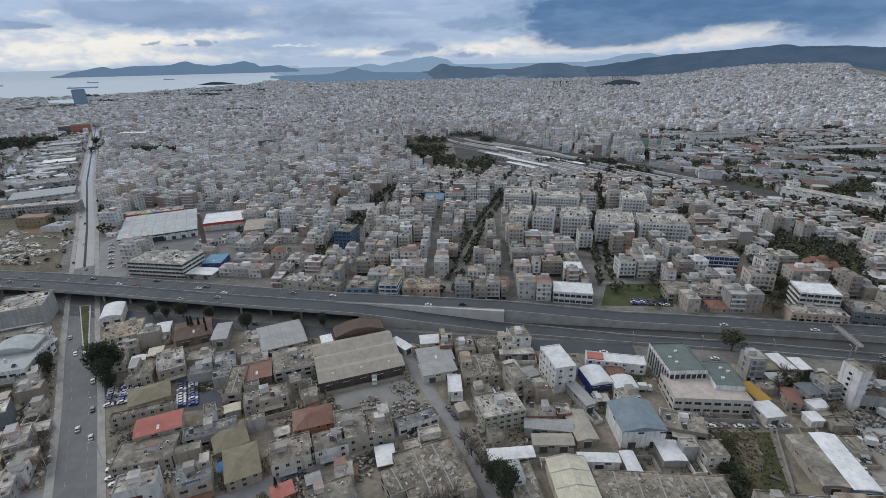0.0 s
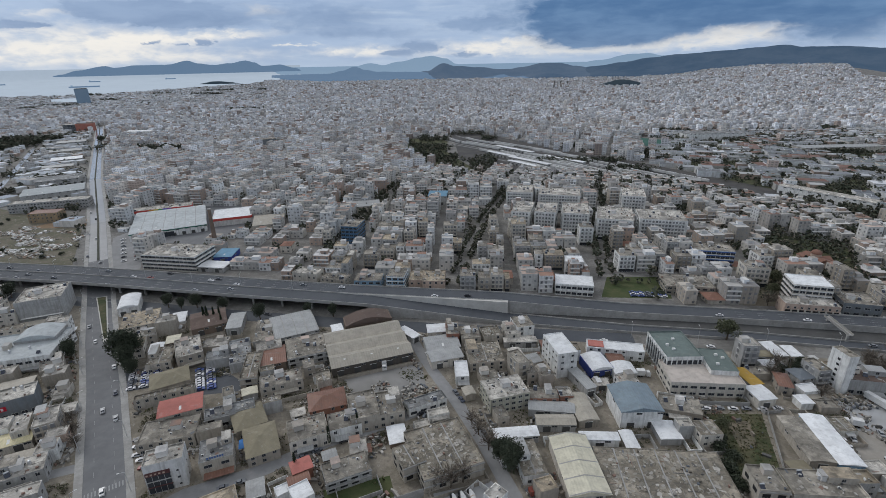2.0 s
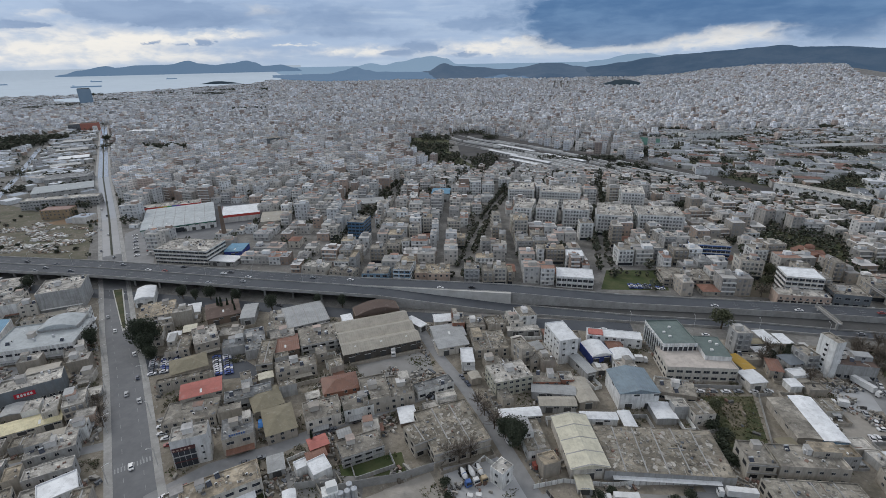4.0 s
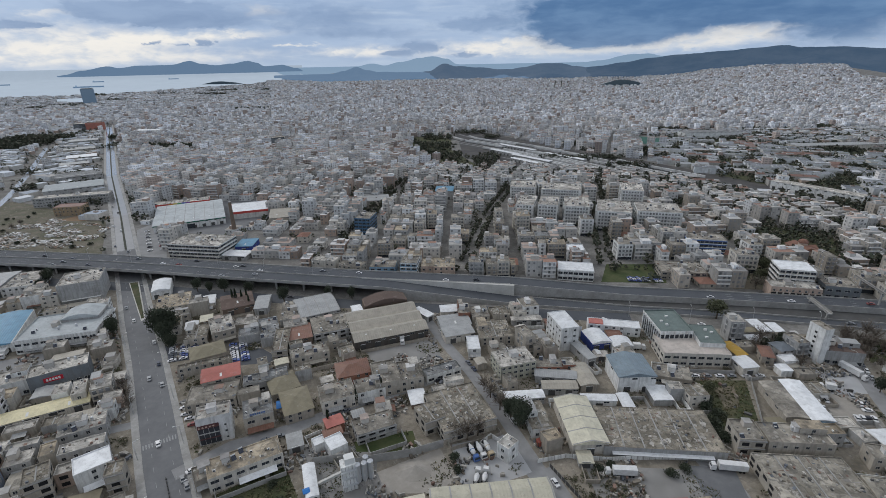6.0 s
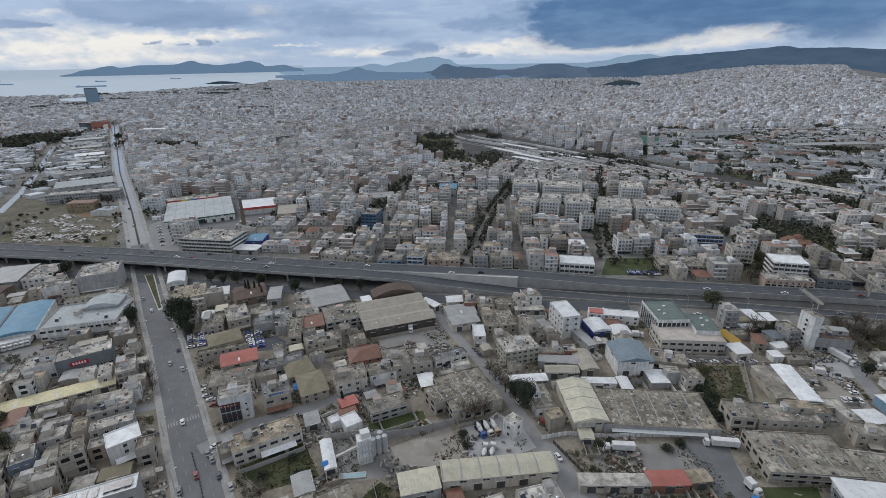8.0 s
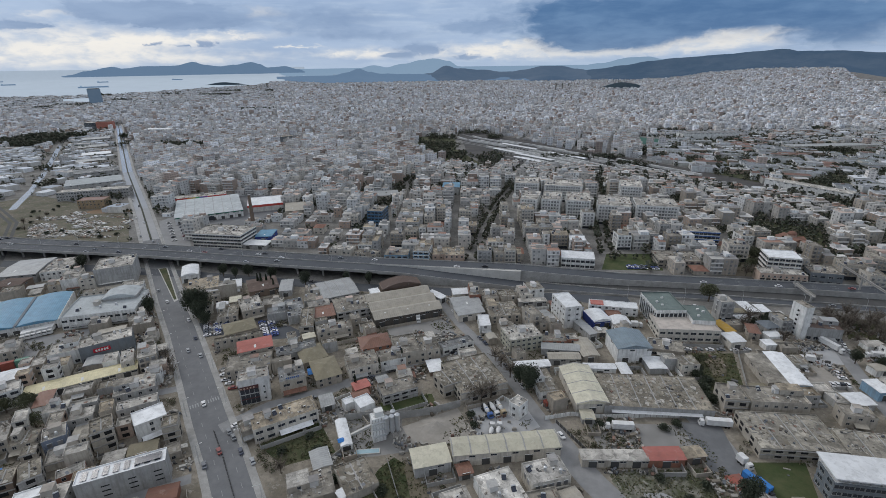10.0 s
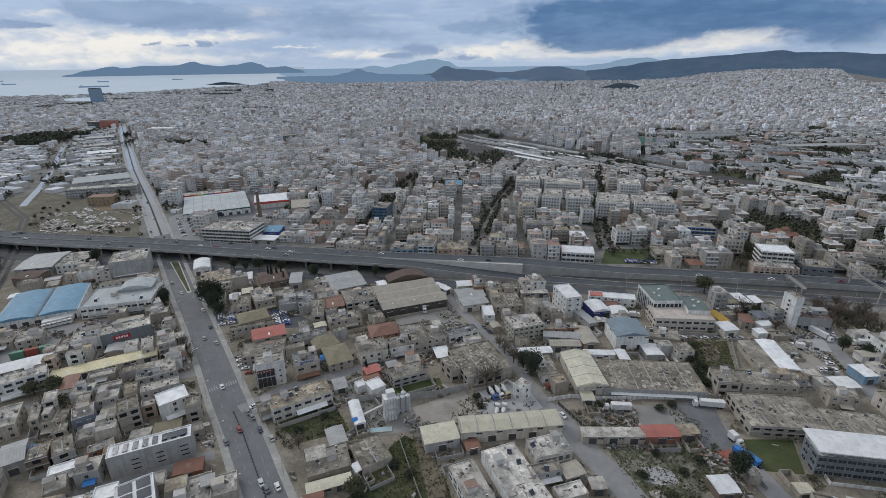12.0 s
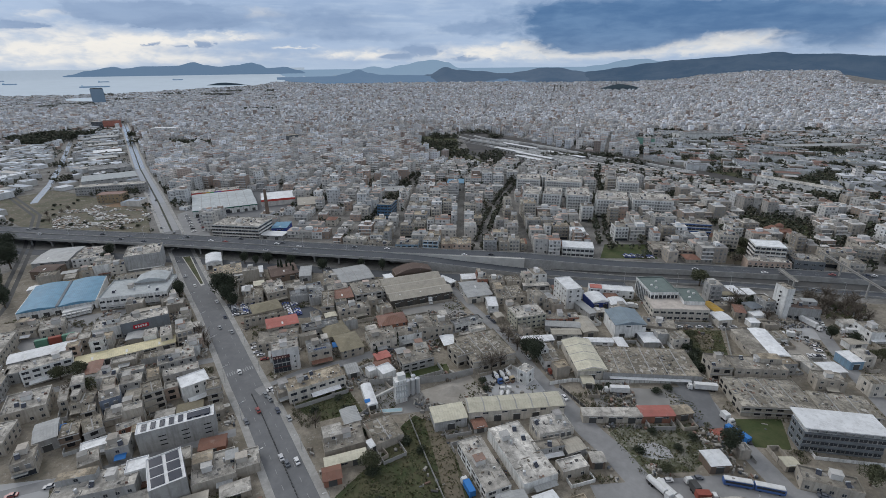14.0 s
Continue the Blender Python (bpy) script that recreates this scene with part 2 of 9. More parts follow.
material("roof_stuff", (0.4, 0.4, 0.38), vary=0.2, grain=0.3, grain_scale=0.25, palette=ROOFS, island=True)
material("roof_mixed", (0.4, 0.4, 0.38), vary=0.15, grain=0.3, grain_scale=0.5, stain=(0.16, 0.155, 0.145), stain_scale=0.16, stain_amount=0.55, palette=ROOFS)
material("asphalt", (0.064, 0.070, 0.080), rough=0.8, grain=0.25, grain_scale=0.35, stain=(0.092, 0.098, 0.107), stain_scale=0.05, stain_amount=0.5, bump=0.05)
# asphalt that grows wetter along the avenue: a thicker, smoother film of rain water
for _n, _rough, _coat in (("asphalt_damp", 0.5, 0.0), ("asphalt_moist", 0.36, 0.22), ("asphalt_sheen", 0.26, 0.45), ("asphalt_wet", 0.2, 0.7)):
    material(_n, (0.175, 0.176, 0.178), rough=_rough, grain=0.25, grain_scale=0.2, stain=(0.24, 0.24, 0.24), stain_scale=0.045, bump=0.0, spec=0.85)
    for _k, _v in (("Coat Weight", _coat), ("Coat Roughness", 0.14), ("Coat IOR", 1.9)):
        MATS[_n].node_tree.nodes["Principled BSDF"].inputs[_k].default_value = _v
material("ground_city", (0.20, 0.193, 0.181), rough=0.95, grain=0.45, grain_scale=0.5, stain=(0.098, 0.094, 0.084), stain_scale=0.06, stain_amount=0.8, patchy=0.3)
material("asphalt_avenue", (0.15, 0.153, 0.158), rough=0.75, grain=0.25, grain_scale=0.3, stain=(0.10, 0.103, 0.108), stain_scale=0.09, stain_amount=0.5, bump=0.05)
material("concrete", (0.33, 0.325, 0.31), grain=0.25, grain_scale=0.7, stain=(0.17, 0.165, 0.155), stain_scale=0.15, stain_amount=0.5)
material("concrete_pale", (0.50, 0.49, 0.46), grain=0.2, grain_scale=0.5, stain=(0.28, 0.27, 0.25), stain_scale=0.12, stain_amount=0.4)
material("concrete_dark", (0.075, 0.075, 0.074), grain=0.25, grain_scale=0.5, stain=(0.045, 0.045, 0.042), stain_scale=0.12, stain_amount=0.5)
material("line_paint", (0.28, 0.285, 0.285), grain=0.5, grain_scale=1.5)
material("scrub", (0.055, 0.06, 0.045), grain=0.5, grain_scale=0.01, stain=(0.12, 0.11, 0.095), stain_scale=0.004, stain_amount=0.6, rough=1.0)


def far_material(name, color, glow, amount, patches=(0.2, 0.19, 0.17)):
    """A distant range: scrub and bare rock, with the haze of kilometres of air mixed in as emission."""
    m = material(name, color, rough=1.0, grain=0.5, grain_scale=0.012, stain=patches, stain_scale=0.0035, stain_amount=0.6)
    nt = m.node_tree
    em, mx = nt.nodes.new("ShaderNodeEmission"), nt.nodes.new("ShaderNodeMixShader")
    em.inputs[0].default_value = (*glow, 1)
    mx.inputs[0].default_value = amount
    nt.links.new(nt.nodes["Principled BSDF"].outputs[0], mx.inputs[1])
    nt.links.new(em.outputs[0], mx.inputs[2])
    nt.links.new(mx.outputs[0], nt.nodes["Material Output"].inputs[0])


# Emission stands in for the sky's light on the steeply squeezed far water.
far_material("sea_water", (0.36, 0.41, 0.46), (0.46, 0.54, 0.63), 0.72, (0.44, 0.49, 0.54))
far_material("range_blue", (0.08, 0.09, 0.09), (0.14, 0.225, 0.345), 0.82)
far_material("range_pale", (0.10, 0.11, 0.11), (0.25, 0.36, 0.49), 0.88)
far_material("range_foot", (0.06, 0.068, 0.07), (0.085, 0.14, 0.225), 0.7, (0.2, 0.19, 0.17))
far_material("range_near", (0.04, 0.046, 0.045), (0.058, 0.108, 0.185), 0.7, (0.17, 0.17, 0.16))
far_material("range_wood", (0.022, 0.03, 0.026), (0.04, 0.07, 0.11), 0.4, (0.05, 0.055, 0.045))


# ---- building blocks ----
class Build:
    """Collects boxes and faces for one mesh."""

    def __init__(self):
        self.v, self.f, self.m = [], [], []

    def box(self, x, y, z, sx, sy, sz, rot=0.0, mat=0, top=None, bottom=False, taper=1.0):
        c, s, n = math.cos(rot), math.sin(rot), len(self.v)
        for k, zz in ((1.0, z), (taper, z + sz)):
            for px, py in ((-1, -1), (1, -1), (1, 1), (-1, 1)):
                a, b = px * sx / 2 * k, py * sy / 2 * k
                self.v.append((x + a * c - b * s, y + a * s + b * c, zz))
        self.f += [(n, n + 1, n + 5, n + 4), (n + 1, n + 2, n + 6, n + 5), (n + 2, n + 3, n + 7, n + 6), (n + 3, n, n + 4, n + 7), (n + 4, n + 5, n + 6, n + 7)]
        self.m += [mat] * 4 + [mat if top is None else top]
        if bottom:
            self.f.append((n + 3, n + 2, n + 1, n))
            self.m.append(mat)
        return self

    def face(self, pts, mat=0):
        n = len(self.v)
        self.v += [tuple(p) for p in pts]
        self.f.append(tuple(range(n, n + len(pts))))
        self.m.append(mat)
        return self

    def prism(self, outline, z0, z1, mat=0, top=None):
        n, k = len(self.v), len(outline)
        self.v += [(x, y, z0) for x, y in outline] + [(x, y, z1) for x, y in outline]
        for i in range(k):
            j = (i + 1) % k
            self.f.append((n + i, n + j, n + k + j, n + k + i))
            self.m.append(mat)
        self.f.append(tuple(range(n + k, n + 2 * k)))
        self.m.append(mat if top is None else top)
        return self

    def tube(self, x, y, z, r, h, n=10, mat=0, r2=None):
        r2 = r if r2 is None else r2
        k = len(self.v)
        for rr, zz in ((r, z), (r2, z + h)):
            self.v += [(x + rr * math.cos(6.28319 * i / n), y + rr * math.sin(6.28319 * i / n), zz) for i in range(n)]
        for i in range(n):
            j = (i + 1) % n
            self.f.append((k + i, k + j, k + n + j, k + n + i))
            self.m.append(mat)
        self.f.append(tuple(range(k + n, k + 2 * n)))
        self.m.append(mat)
        return self

    def lying(self, x, y, z, r, length, rot=0.0, n=10, mat=0):
        """A cylinder lying along its rot direction, centre at x, y, z."""
        k, c, s = len(self.v), math.cos(rot), math.sin(rot)
        for e in (-length / 2, length / 2):
            for i in range(n):
                a = 6.28319 * i / n
                u, w = r * math.cos(a), r * math.sin(a)
                self.v.append((x + e * c - u * s, y + e * s + u * c, z + w))
        for i in range(n):
            j = (i + 1) % n
            self.f.append((k + i, k + n + i, k + n + j, k + j))
            self.m.append(mat)
        self.f += [tuple(range(k + n - 1, k - 1, -1)) if k else tuple(range(n - 1, -1, -1)), tuple(range(k + n, k + 2 * n))]
        self.m += [mat, mat]
        return self

    def mesh(self, name, mats):
        me = bpy.data.meshes.new(name)
        me.from_pydata(self.v, [], self.f)
        for q in mats:
            me.materials.append(MATS[q])
        me.polygons.foreach_set("material_index", self.m)
        me.update()
        return me


def part(name, made, mats, parent=None, label="", at=None):
    """One mesh object from a Build or a mesh, under a thing or a part."""
    me = made if isinstance(made, bpy.types.Mesh) else made.mesh(name, mats)
    ob = new(name, me)
    if parent is not None:
        ob.parent = parent
    if at is not None:
        ob.matrix_basis = at
    return tagged(ob, label)


def thing(name, x, y, z=0.0, rot=0.0, label="", category="", group="", kind=""):
    ob = new(name)
    ob.empty_display_size = 0.5
    ob.matrix_basis = pose(x, y, z, 0, 0, rot)
    return tagged(ob, label, category, group, kind)


# ---- terrain ----
HUB = (-8.0, -40.0)


def squeeze(x, y, z):
    """Country past 2.6 km is drawn in along its sight line, so that the horizon stays within reach."""
    dx, dy = x - HUB[0], y - HUB[1]
    d = math.hypot(dx, dy)
    if d <= 2600:
        return x, y, z
    k = (2600 + 2150 * (1 - math.exp(-(d - 2600) / 2150))) / d
    return HUB[0] + dx * k, HUB[1] + dy * k, 150 + (z - 150) * k


def smooth(a, b, v):
    t = min(1.0, max(0.0, (v - a) / (b - a)))
    return t * t * (3 - 2 * t)


def polar(az, d):
    a = radians(az)
    return HUB[0] + d * math.sin(a), HUB[1] + d * math.cos(a)


def land_height(x, y):
    """Flat plain; the ground climbs to a long ridge on the right."""
    dx, dy = x - HUB[0], y - HUB[1]
    d, az = math.hypot(dx, dy), math.degrees(math.atan2(dx, dy))
    side = smooth(13, 27, az) * (1 - 0.8 * smooth(30.5, 36, az)) if az < 90 else 0
    return 70 * smooth(2500, 4700, d) * side


SHORE = [(-100, 3900), (-48, 3860), (-44.5, 3720), (-40, 3700), (-36.8, 3860), (-32.2, 4210), (-27.3, 4600), (-24.5, 5600), (-22, 8000)]


def shore_distance(az):
    """How far the coast lies, with quays and moles along it."""
    for (a, p), (b, q) in zip(SHORE, SHORE[1:]):
        if az <= b:
            return p + (q - p) * max(0.0, az - a) / (b - a) + 45 * math.sin(az * 1.9) + 35 * math.sin(az * 5.3) + (90 if int(az * 2.6) % 3 == 0 else 0)
    return 9000


def harbour(az):
    """The dock between the moles: its near and far edge along a sight line, or None."""
    if abs(az + 42.9) > 1.5:
        return None
    return 2960 - 40 * (az + 42.9), 3420 + 20 * (az + 42.9)


def on_sea(x, y):
    """The bay beyond the port."""
    dx, dy = x - HUB[0], y - HUB[1]
    d, az = math.hypot(dx, dy), math.degrees(math.atan2(dx, dy))
    if az > -22 or az < -100:
        return False
    dock = harbour(az)
    return d > shore_distance(az) or (dock is not None and dock[0] < d < dock[1])


def sheet_ground():
    radii = [0, 40] + [80 * i for i in range(1, 33)] + [2600 * 1.03 ** i for i in range(1, 44)]
    n_az = 480
    verts, faces, mi = [], [], []
    for r in radii:
        for i in range(n_az):
            x, y = polar(i * 360 / n_az, r)
            verts.append(squeeze(x, y, -30 if on_sea(x, y) else land_height(x, y)))
    for k in range(len(radii) - 1):
        for i in range(n_az):
            j = (i + 1) % n_az
            faces.append((k * n_az + i, k * n_az + j, (k + 1) * n_az + j, (k + 1) * n_az + i)[::-1])
    me = bpy.data.meshes.new("ground")
    me.from_pydata(verts, [], faces)
    me.materials.append(MATS["ground_city"])
    tagged(new("ground", me), "dusty grey-brown city ground with patches of weeds", "ground", kind="structure")


def sheet_sea():
    b = Build()
    n = 26
    azs = [-100 + 0.25 * i for i in range(313)]

    def at(a, k):
        r0 = shore_distance(a)
        return squeeze(*polar(a, r0 * (160000 / r0) ** (k / n)), 0.6)

    for p, q in zip(azs, azs[1:]):
        for k in range(n):
            b.face([at(p, k), at(q, k), at(q, k + 1), at(p, k + 1)][::-1])
        near, far = harbour(p), harbour(q)
        if near and far:
            rim = [squeeze(*polar(a, d), 0.6) for a, d in ((p, near[0]), (q, far[0]), (q, far[1]), (p, near[1]))]
            b.face(rim[::-1])
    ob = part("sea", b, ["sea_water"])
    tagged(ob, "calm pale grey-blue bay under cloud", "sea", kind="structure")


def mountain(name, mat, d0, depth, a0, a1, peaks, label, seed, base=0.0, rough=0.05):
    """A range of hills: peaks are points of its skyline: azimuth and elevation in degrees."""
    verts, faces = [], []
    na, nr = int((a1 - a0) * 7) + 1, 14
    for i in range(na):
        az = a0 + (a1 - a0) * i / (na - 1)
        k = 0
        while k < len(peaks) - 2 and peaks[k + 1][0] < az:
            k += 1
        (pa, pe), (qa, qe) = peaks[k], peaks[k + 1]
        e = pe + (qe - pe) * smooth(pa, qa, az)
        edge = smooth(a0, a0 + 1.2, az) * (1 - smooth(a1 - 1.2, a1, az))
        e += rough * (noise.fractal((az * 0.8, seed, 0), 1.0, 2.0, 5) + 0.4 * noise.noise((az * 3.0, seed, 4)))
        h = base + (150 + math.tan(radians(e)) * d0 - base) * edge
        for k in range(nr):
            t = k / (nr - 1)
            d = d0 - depth * (1 - t) if t <= 1 else d0
            x, y = polar(az, d)
            f = t ** 1.25 + 0.17 * math.sin(3.14 * t) * noise.fractal((az * 0.55, t * 2.0, seed), 0.9, 2.1, 5)
            g = land_height(x, y) - 3 if base else 0.0
            verts.append(squeeze(x, y, g + max(0.0, f) * (h - g)))
        x, y = polar(az, d0 + depth)
        verts.append(squeeze(x, y, 0))
    w = nr + 1
    for i in range(na - 1):
        for k in range(w - 1):
            faces.append((i * w + k, i * w + k + 1, (i + 1) * w + k + 1, (i + 1) * w + k)[::-1])
    me = bpy.data.meshes.new(name)
    me.from_pydata(verts, [], faces)
    for p in me.polygons:
        p.use_smooth = True
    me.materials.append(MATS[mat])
    tagged(new(name, me), label, "mountain", kind="structure")


sheet_ground()
sheet_sea()
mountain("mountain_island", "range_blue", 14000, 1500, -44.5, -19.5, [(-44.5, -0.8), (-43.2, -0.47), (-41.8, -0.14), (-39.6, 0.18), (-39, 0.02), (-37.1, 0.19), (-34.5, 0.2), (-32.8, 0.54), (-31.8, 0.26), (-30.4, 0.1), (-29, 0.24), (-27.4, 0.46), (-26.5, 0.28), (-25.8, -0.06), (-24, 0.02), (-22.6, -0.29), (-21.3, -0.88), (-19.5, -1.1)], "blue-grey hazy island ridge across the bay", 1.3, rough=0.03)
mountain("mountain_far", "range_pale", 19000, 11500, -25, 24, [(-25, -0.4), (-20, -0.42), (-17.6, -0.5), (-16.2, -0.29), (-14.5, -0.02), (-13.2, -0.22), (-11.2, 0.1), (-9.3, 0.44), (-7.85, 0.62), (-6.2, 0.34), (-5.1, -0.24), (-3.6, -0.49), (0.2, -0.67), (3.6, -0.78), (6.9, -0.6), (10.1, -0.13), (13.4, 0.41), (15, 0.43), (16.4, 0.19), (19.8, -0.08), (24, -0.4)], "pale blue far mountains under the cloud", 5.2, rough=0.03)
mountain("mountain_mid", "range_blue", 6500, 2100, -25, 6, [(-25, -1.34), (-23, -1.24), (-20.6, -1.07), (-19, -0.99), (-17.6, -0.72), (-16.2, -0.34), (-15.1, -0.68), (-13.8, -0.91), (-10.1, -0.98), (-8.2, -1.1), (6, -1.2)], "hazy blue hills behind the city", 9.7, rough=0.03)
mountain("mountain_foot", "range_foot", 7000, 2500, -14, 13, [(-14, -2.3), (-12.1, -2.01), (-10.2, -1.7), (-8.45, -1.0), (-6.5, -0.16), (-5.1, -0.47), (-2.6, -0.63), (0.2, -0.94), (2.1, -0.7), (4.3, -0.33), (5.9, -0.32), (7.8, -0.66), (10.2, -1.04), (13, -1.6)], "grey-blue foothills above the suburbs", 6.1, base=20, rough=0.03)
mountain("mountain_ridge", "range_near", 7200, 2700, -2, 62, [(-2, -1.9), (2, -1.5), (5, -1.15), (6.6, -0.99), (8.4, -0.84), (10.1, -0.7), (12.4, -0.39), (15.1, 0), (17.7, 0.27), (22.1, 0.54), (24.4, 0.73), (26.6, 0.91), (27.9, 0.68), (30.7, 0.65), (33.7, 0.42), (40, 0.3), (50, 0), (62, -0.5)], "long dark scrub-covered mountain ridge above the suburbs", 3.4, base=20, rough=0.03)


def mound(name, mat, az, d, rx, ry, top, label, seed):
    """A small hill standing out of the city."""
    cx, cy = polar(az, d)
    verts, faces, na, nr = [], [], 48, 9
    for k in range(nr):
        for i in range(na):
            a, r = 6.28319 * i / na, k / (nr - 1)
            w = 1 + 0.22 * noise.fractal((math.cos(a) * 1.4, math.sin(a) * 1.4, seed), 1.0, 2.0, 4)
            x, y = cx + rx * r * w * math.cos(a - radians(az)), cy + ry * r * w * math.sin(a - radians(az))
            g = land_height(x, y) - 4
            z = g + (top - g) * (max(0.0, math.cos(1.5708 * r)) ** 1.3) + 4 * noise.fractal((x * 0.02, y * 0.02, seed), 0.8, 2.0, 4) * (1 - r)
            verts.append(squeeze(x, y, z))
    for k in range(nr - 1):
        for i in range(na):
            j = (i + 1) % na
            faces.append((k * na + i, k * na + j, (k + 1) * na + j, (k + 1) * na + i)[::-1])
    me = bpy.data.meshes.new(name)
    me.from_pydata(verts, [], faces)
    me.materials.append(MATS[mat])
    tagged(new(name, me), label, "hill", kind="structure")


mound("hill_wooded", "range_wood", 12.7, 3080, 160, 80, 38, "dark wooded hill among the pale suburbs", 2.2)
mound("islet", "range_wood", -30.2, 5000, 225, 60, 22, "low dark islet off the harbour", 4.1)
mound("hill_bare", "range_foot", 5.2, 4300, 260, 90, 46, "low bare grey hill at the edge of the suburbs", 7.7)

# ---- roads and the motorway ----
def ribbon(centre, lo, hi, z, mat, name, thick=0.0, parent=None, label="", category="", kind="structure", zs=None):
    """A strip along a polyline between two lateral offsets (plus is to its left); zs gives heights per point."""
    b, rows = Build(), []
    for i, (x, y) in enumerate(centre):
        a, c = centre[max(0, i - 1)], centre[min(len(centre) - 1, i + 1)]
        dx, dy = c[0] - a[0], c[1] - a[1]
        k = math.hypot(dx, dy)
        nx, ny = -dy / k, dx / k
        l, h = (lo[i], hi[i]) if isinstance(lo, (list, tuple)) else (lo, hi)
        zz = zs[i] if zs else z
        rows.append(((x + nx * l, y + ny * l, zz), (x + nx * h, y + ny * h, zz)))
    for p, q in zip(rows, rows[1:]):
        b.face((p[0], q[0], q[1], p[1]))
        if thick:
            dn = lambda v: (v[0], v[1], v[2] - thick)
            b.face((p[1], q[1], dn(q[1]), dn(p[1])))
            b.face((q[0], p[0], dn(p[0]), dn(q[0])))
            b.face((dn(p[0]), dn(p[1]), dn(q[1]), dn(q[0])))
    ob = part(name, b, [mat], parent, label)
    return tagged(ob, category=category, kind=kind if parent is None else "")


AVENUE = [(-60, 0), (-89.5, 36), (-123.5, 77.5), (-142.5, 99), (-163.5, 124), (-201, 168), (-237.5, 208.5), (-336, 323), (-419, 420), (-588, 612), (-836, 908), (-1116, 1243)]
MOTORWAY = [(-900, 305), (-600, 293), (-420, 282), (-325, 279.5), (-260, 275.5), (-178, 268.5), (-105, 264), (0, 261.8), (75, 260), (143, 258.5), (205, 255.5), (420, 238), (900, 190)]
ribbon(AVENUE, -7, 7, 0.06, "asphalt_avenue", "road_avenue", label="grey asphalt avenue with worn lane lines", category="road")


def along(line, s0, s1, step):
    """Points every step metres along a polyline, with their directions."""
    out, acc = [], 0.0
    for (x0, y0), (x1, y1) in zip(line, line[1:]):
        k = math.hypot(x1 - x0, y1 - y0)
        s = acc
        q = math.ceil(max(s0, acc) / step) * step
        while q < min(s1, acc + k):
            f = (q - acc) / k
            out.append((x0 + (x1 - x0) * f, y0 + (y1 - y0) * f, math.atan2(y1 - y0, x1 - x0)))
            q += step
        acc += k
    return out


def shared_block():
    if "barrier_block" not in bpy.data.meshes:
        Build().box(0, 0, 0, 1.2, 0.45, 0.55, taper=0.8).mesh("barrier_block", ["concrete_dark"])
    return bpy.data.meshes["barrier_block"]


def dashes(line, off, z, length, gap, width, s0, s1, name, label):
    b = Build()
    for x, y, a in along(line, s0, s1, length + gap):
        b.box(x - math.sin(a) * off, y + math.cos(a) * off, z, length, width, 0.012, a)
    tagged(part(name, b, ["line_paint"]), label, "road marking", kind="structure")


# the avenue: kerbs, planted median near the flyover, lane lines
for side in (-1, 1):
    ribbon(AVENUE, side * 8.5 - 1.5, side * 8.5 + 1.5, 0.16, "concrete", "pavement", 0.16, label="grey concrete pavement along the avenue", category="pavement")
ribbon(AVENUE[7:9], -6.8, 6.8, 0.068, "asphalt_damp", "road_damp", label="damp pale grey stretch of the avenue", category="road")
ribbon(AVENUE[8:10], -6.8, 6.8, 0.072, "asphalt_moist", "road_damp", label="damp pale grey stretch of the avenue", category="road")
ribbon(AVENUE[9:11], -6.8, 6.8, 0.076, "asphalt_sheen", "road_sheen", label="damp glossy stretch of the avenue", category="road")
ribbon(AVENUE[10:], -6.8, 6.8, 0.08, "asphalt_wet", "road_shine", label="damp far end of the avenue reflecting the bright sky", category="road")
dashes(AVENUE, 3.5, 0.07, 3, 6, 0.16, 30, 900, "lane_line", "worn white dashed lane line on the avenue")
dashes(AVENUE, -3.5, 0.07, 3, 6, 0.16, 30, 900, "lane_line", "worn white dashed lane line on the avenue")
barrier = thing("median_barrier", 0, 0, 0, 0, "low dark concrete barrier along the middle of the avenue", "barrier")
for x, y, a in along(AVENUE, 10, 120, 2.0):
    part("block", shared_block(), [], barrier, at=pose(x, y, 0.06, 0, 0, math.degrees(a)))

ribbon(AVENUE[7:], -0.8, 0.8, 0.5, "scrub", "median_strip", 0.44, label="dark planted strip along the middle of the avenue", category="median strip")

# the motorway: twin carriageways on a flyover, the near one coming down to the ground
DECK = 8.0
FAR_Z = [8, 8, 8, 8, 8, 8, 8, 7.6, 3.8, 3.3, 3.3, 3.3, 3.3]
RAMP = [(-178, 268.5), (-105, 264), (-85, 263.5), (-42, 262.7), (3, 261.7), (75, 260), (143, 258.5), (205, 255.5), (420, 238), (900, 190)]
RAMP_Z = [8.0, 8.0, 7.6, 4.0, 0.9, 0.6, 0.6, 0.6, 0.6, 0.6]
NEAR = [-12.5, -12.5, -12.7, -13.2, -14.5, -17.2, -18.5, -21.5, -24, -26]
INNER = [0.2, 0.2, 0.0, -0.6, -2.5, -9.6, -11, -14, -16, -18]
minus = lambda row, k: [v + k for v in row]
flyover = thing("flyover", 0, 0, 0, 0, "long grey concrete motorway flyover on round piers", "flyover")
ribbon(MOTORWAY, 0.3, 12.5, 0, "asphalt", "far_carriageway", 1.3, flyover, zs=FAR_Z)
ribbon(MOTORWAY[:6], -12.5, 0.3, DECK, "asphalt", "near_carriageway", 1.3, flyover)
ribbon(RAMP, NEAR, INNER, 0, "asphalt", "ramp_carriageway", 0.5, flyover, zs=RAMP_Z)
ribbon(RAMP[:3], minus(NEAR[:3], -0.4), NEAR[:3], 0, "concrete", "ramp_parapet", 2.1, flyover, zs=minus(RAMP_Z[:3], 0.8))
ribbon(RAMP[2:], minus(NEAR[2:], -0.4), NEAR[2:], 0, "concrete", "ramp_wall", 8.4, flyover, zs=minus(RAMP_Z[2:], 0.8))
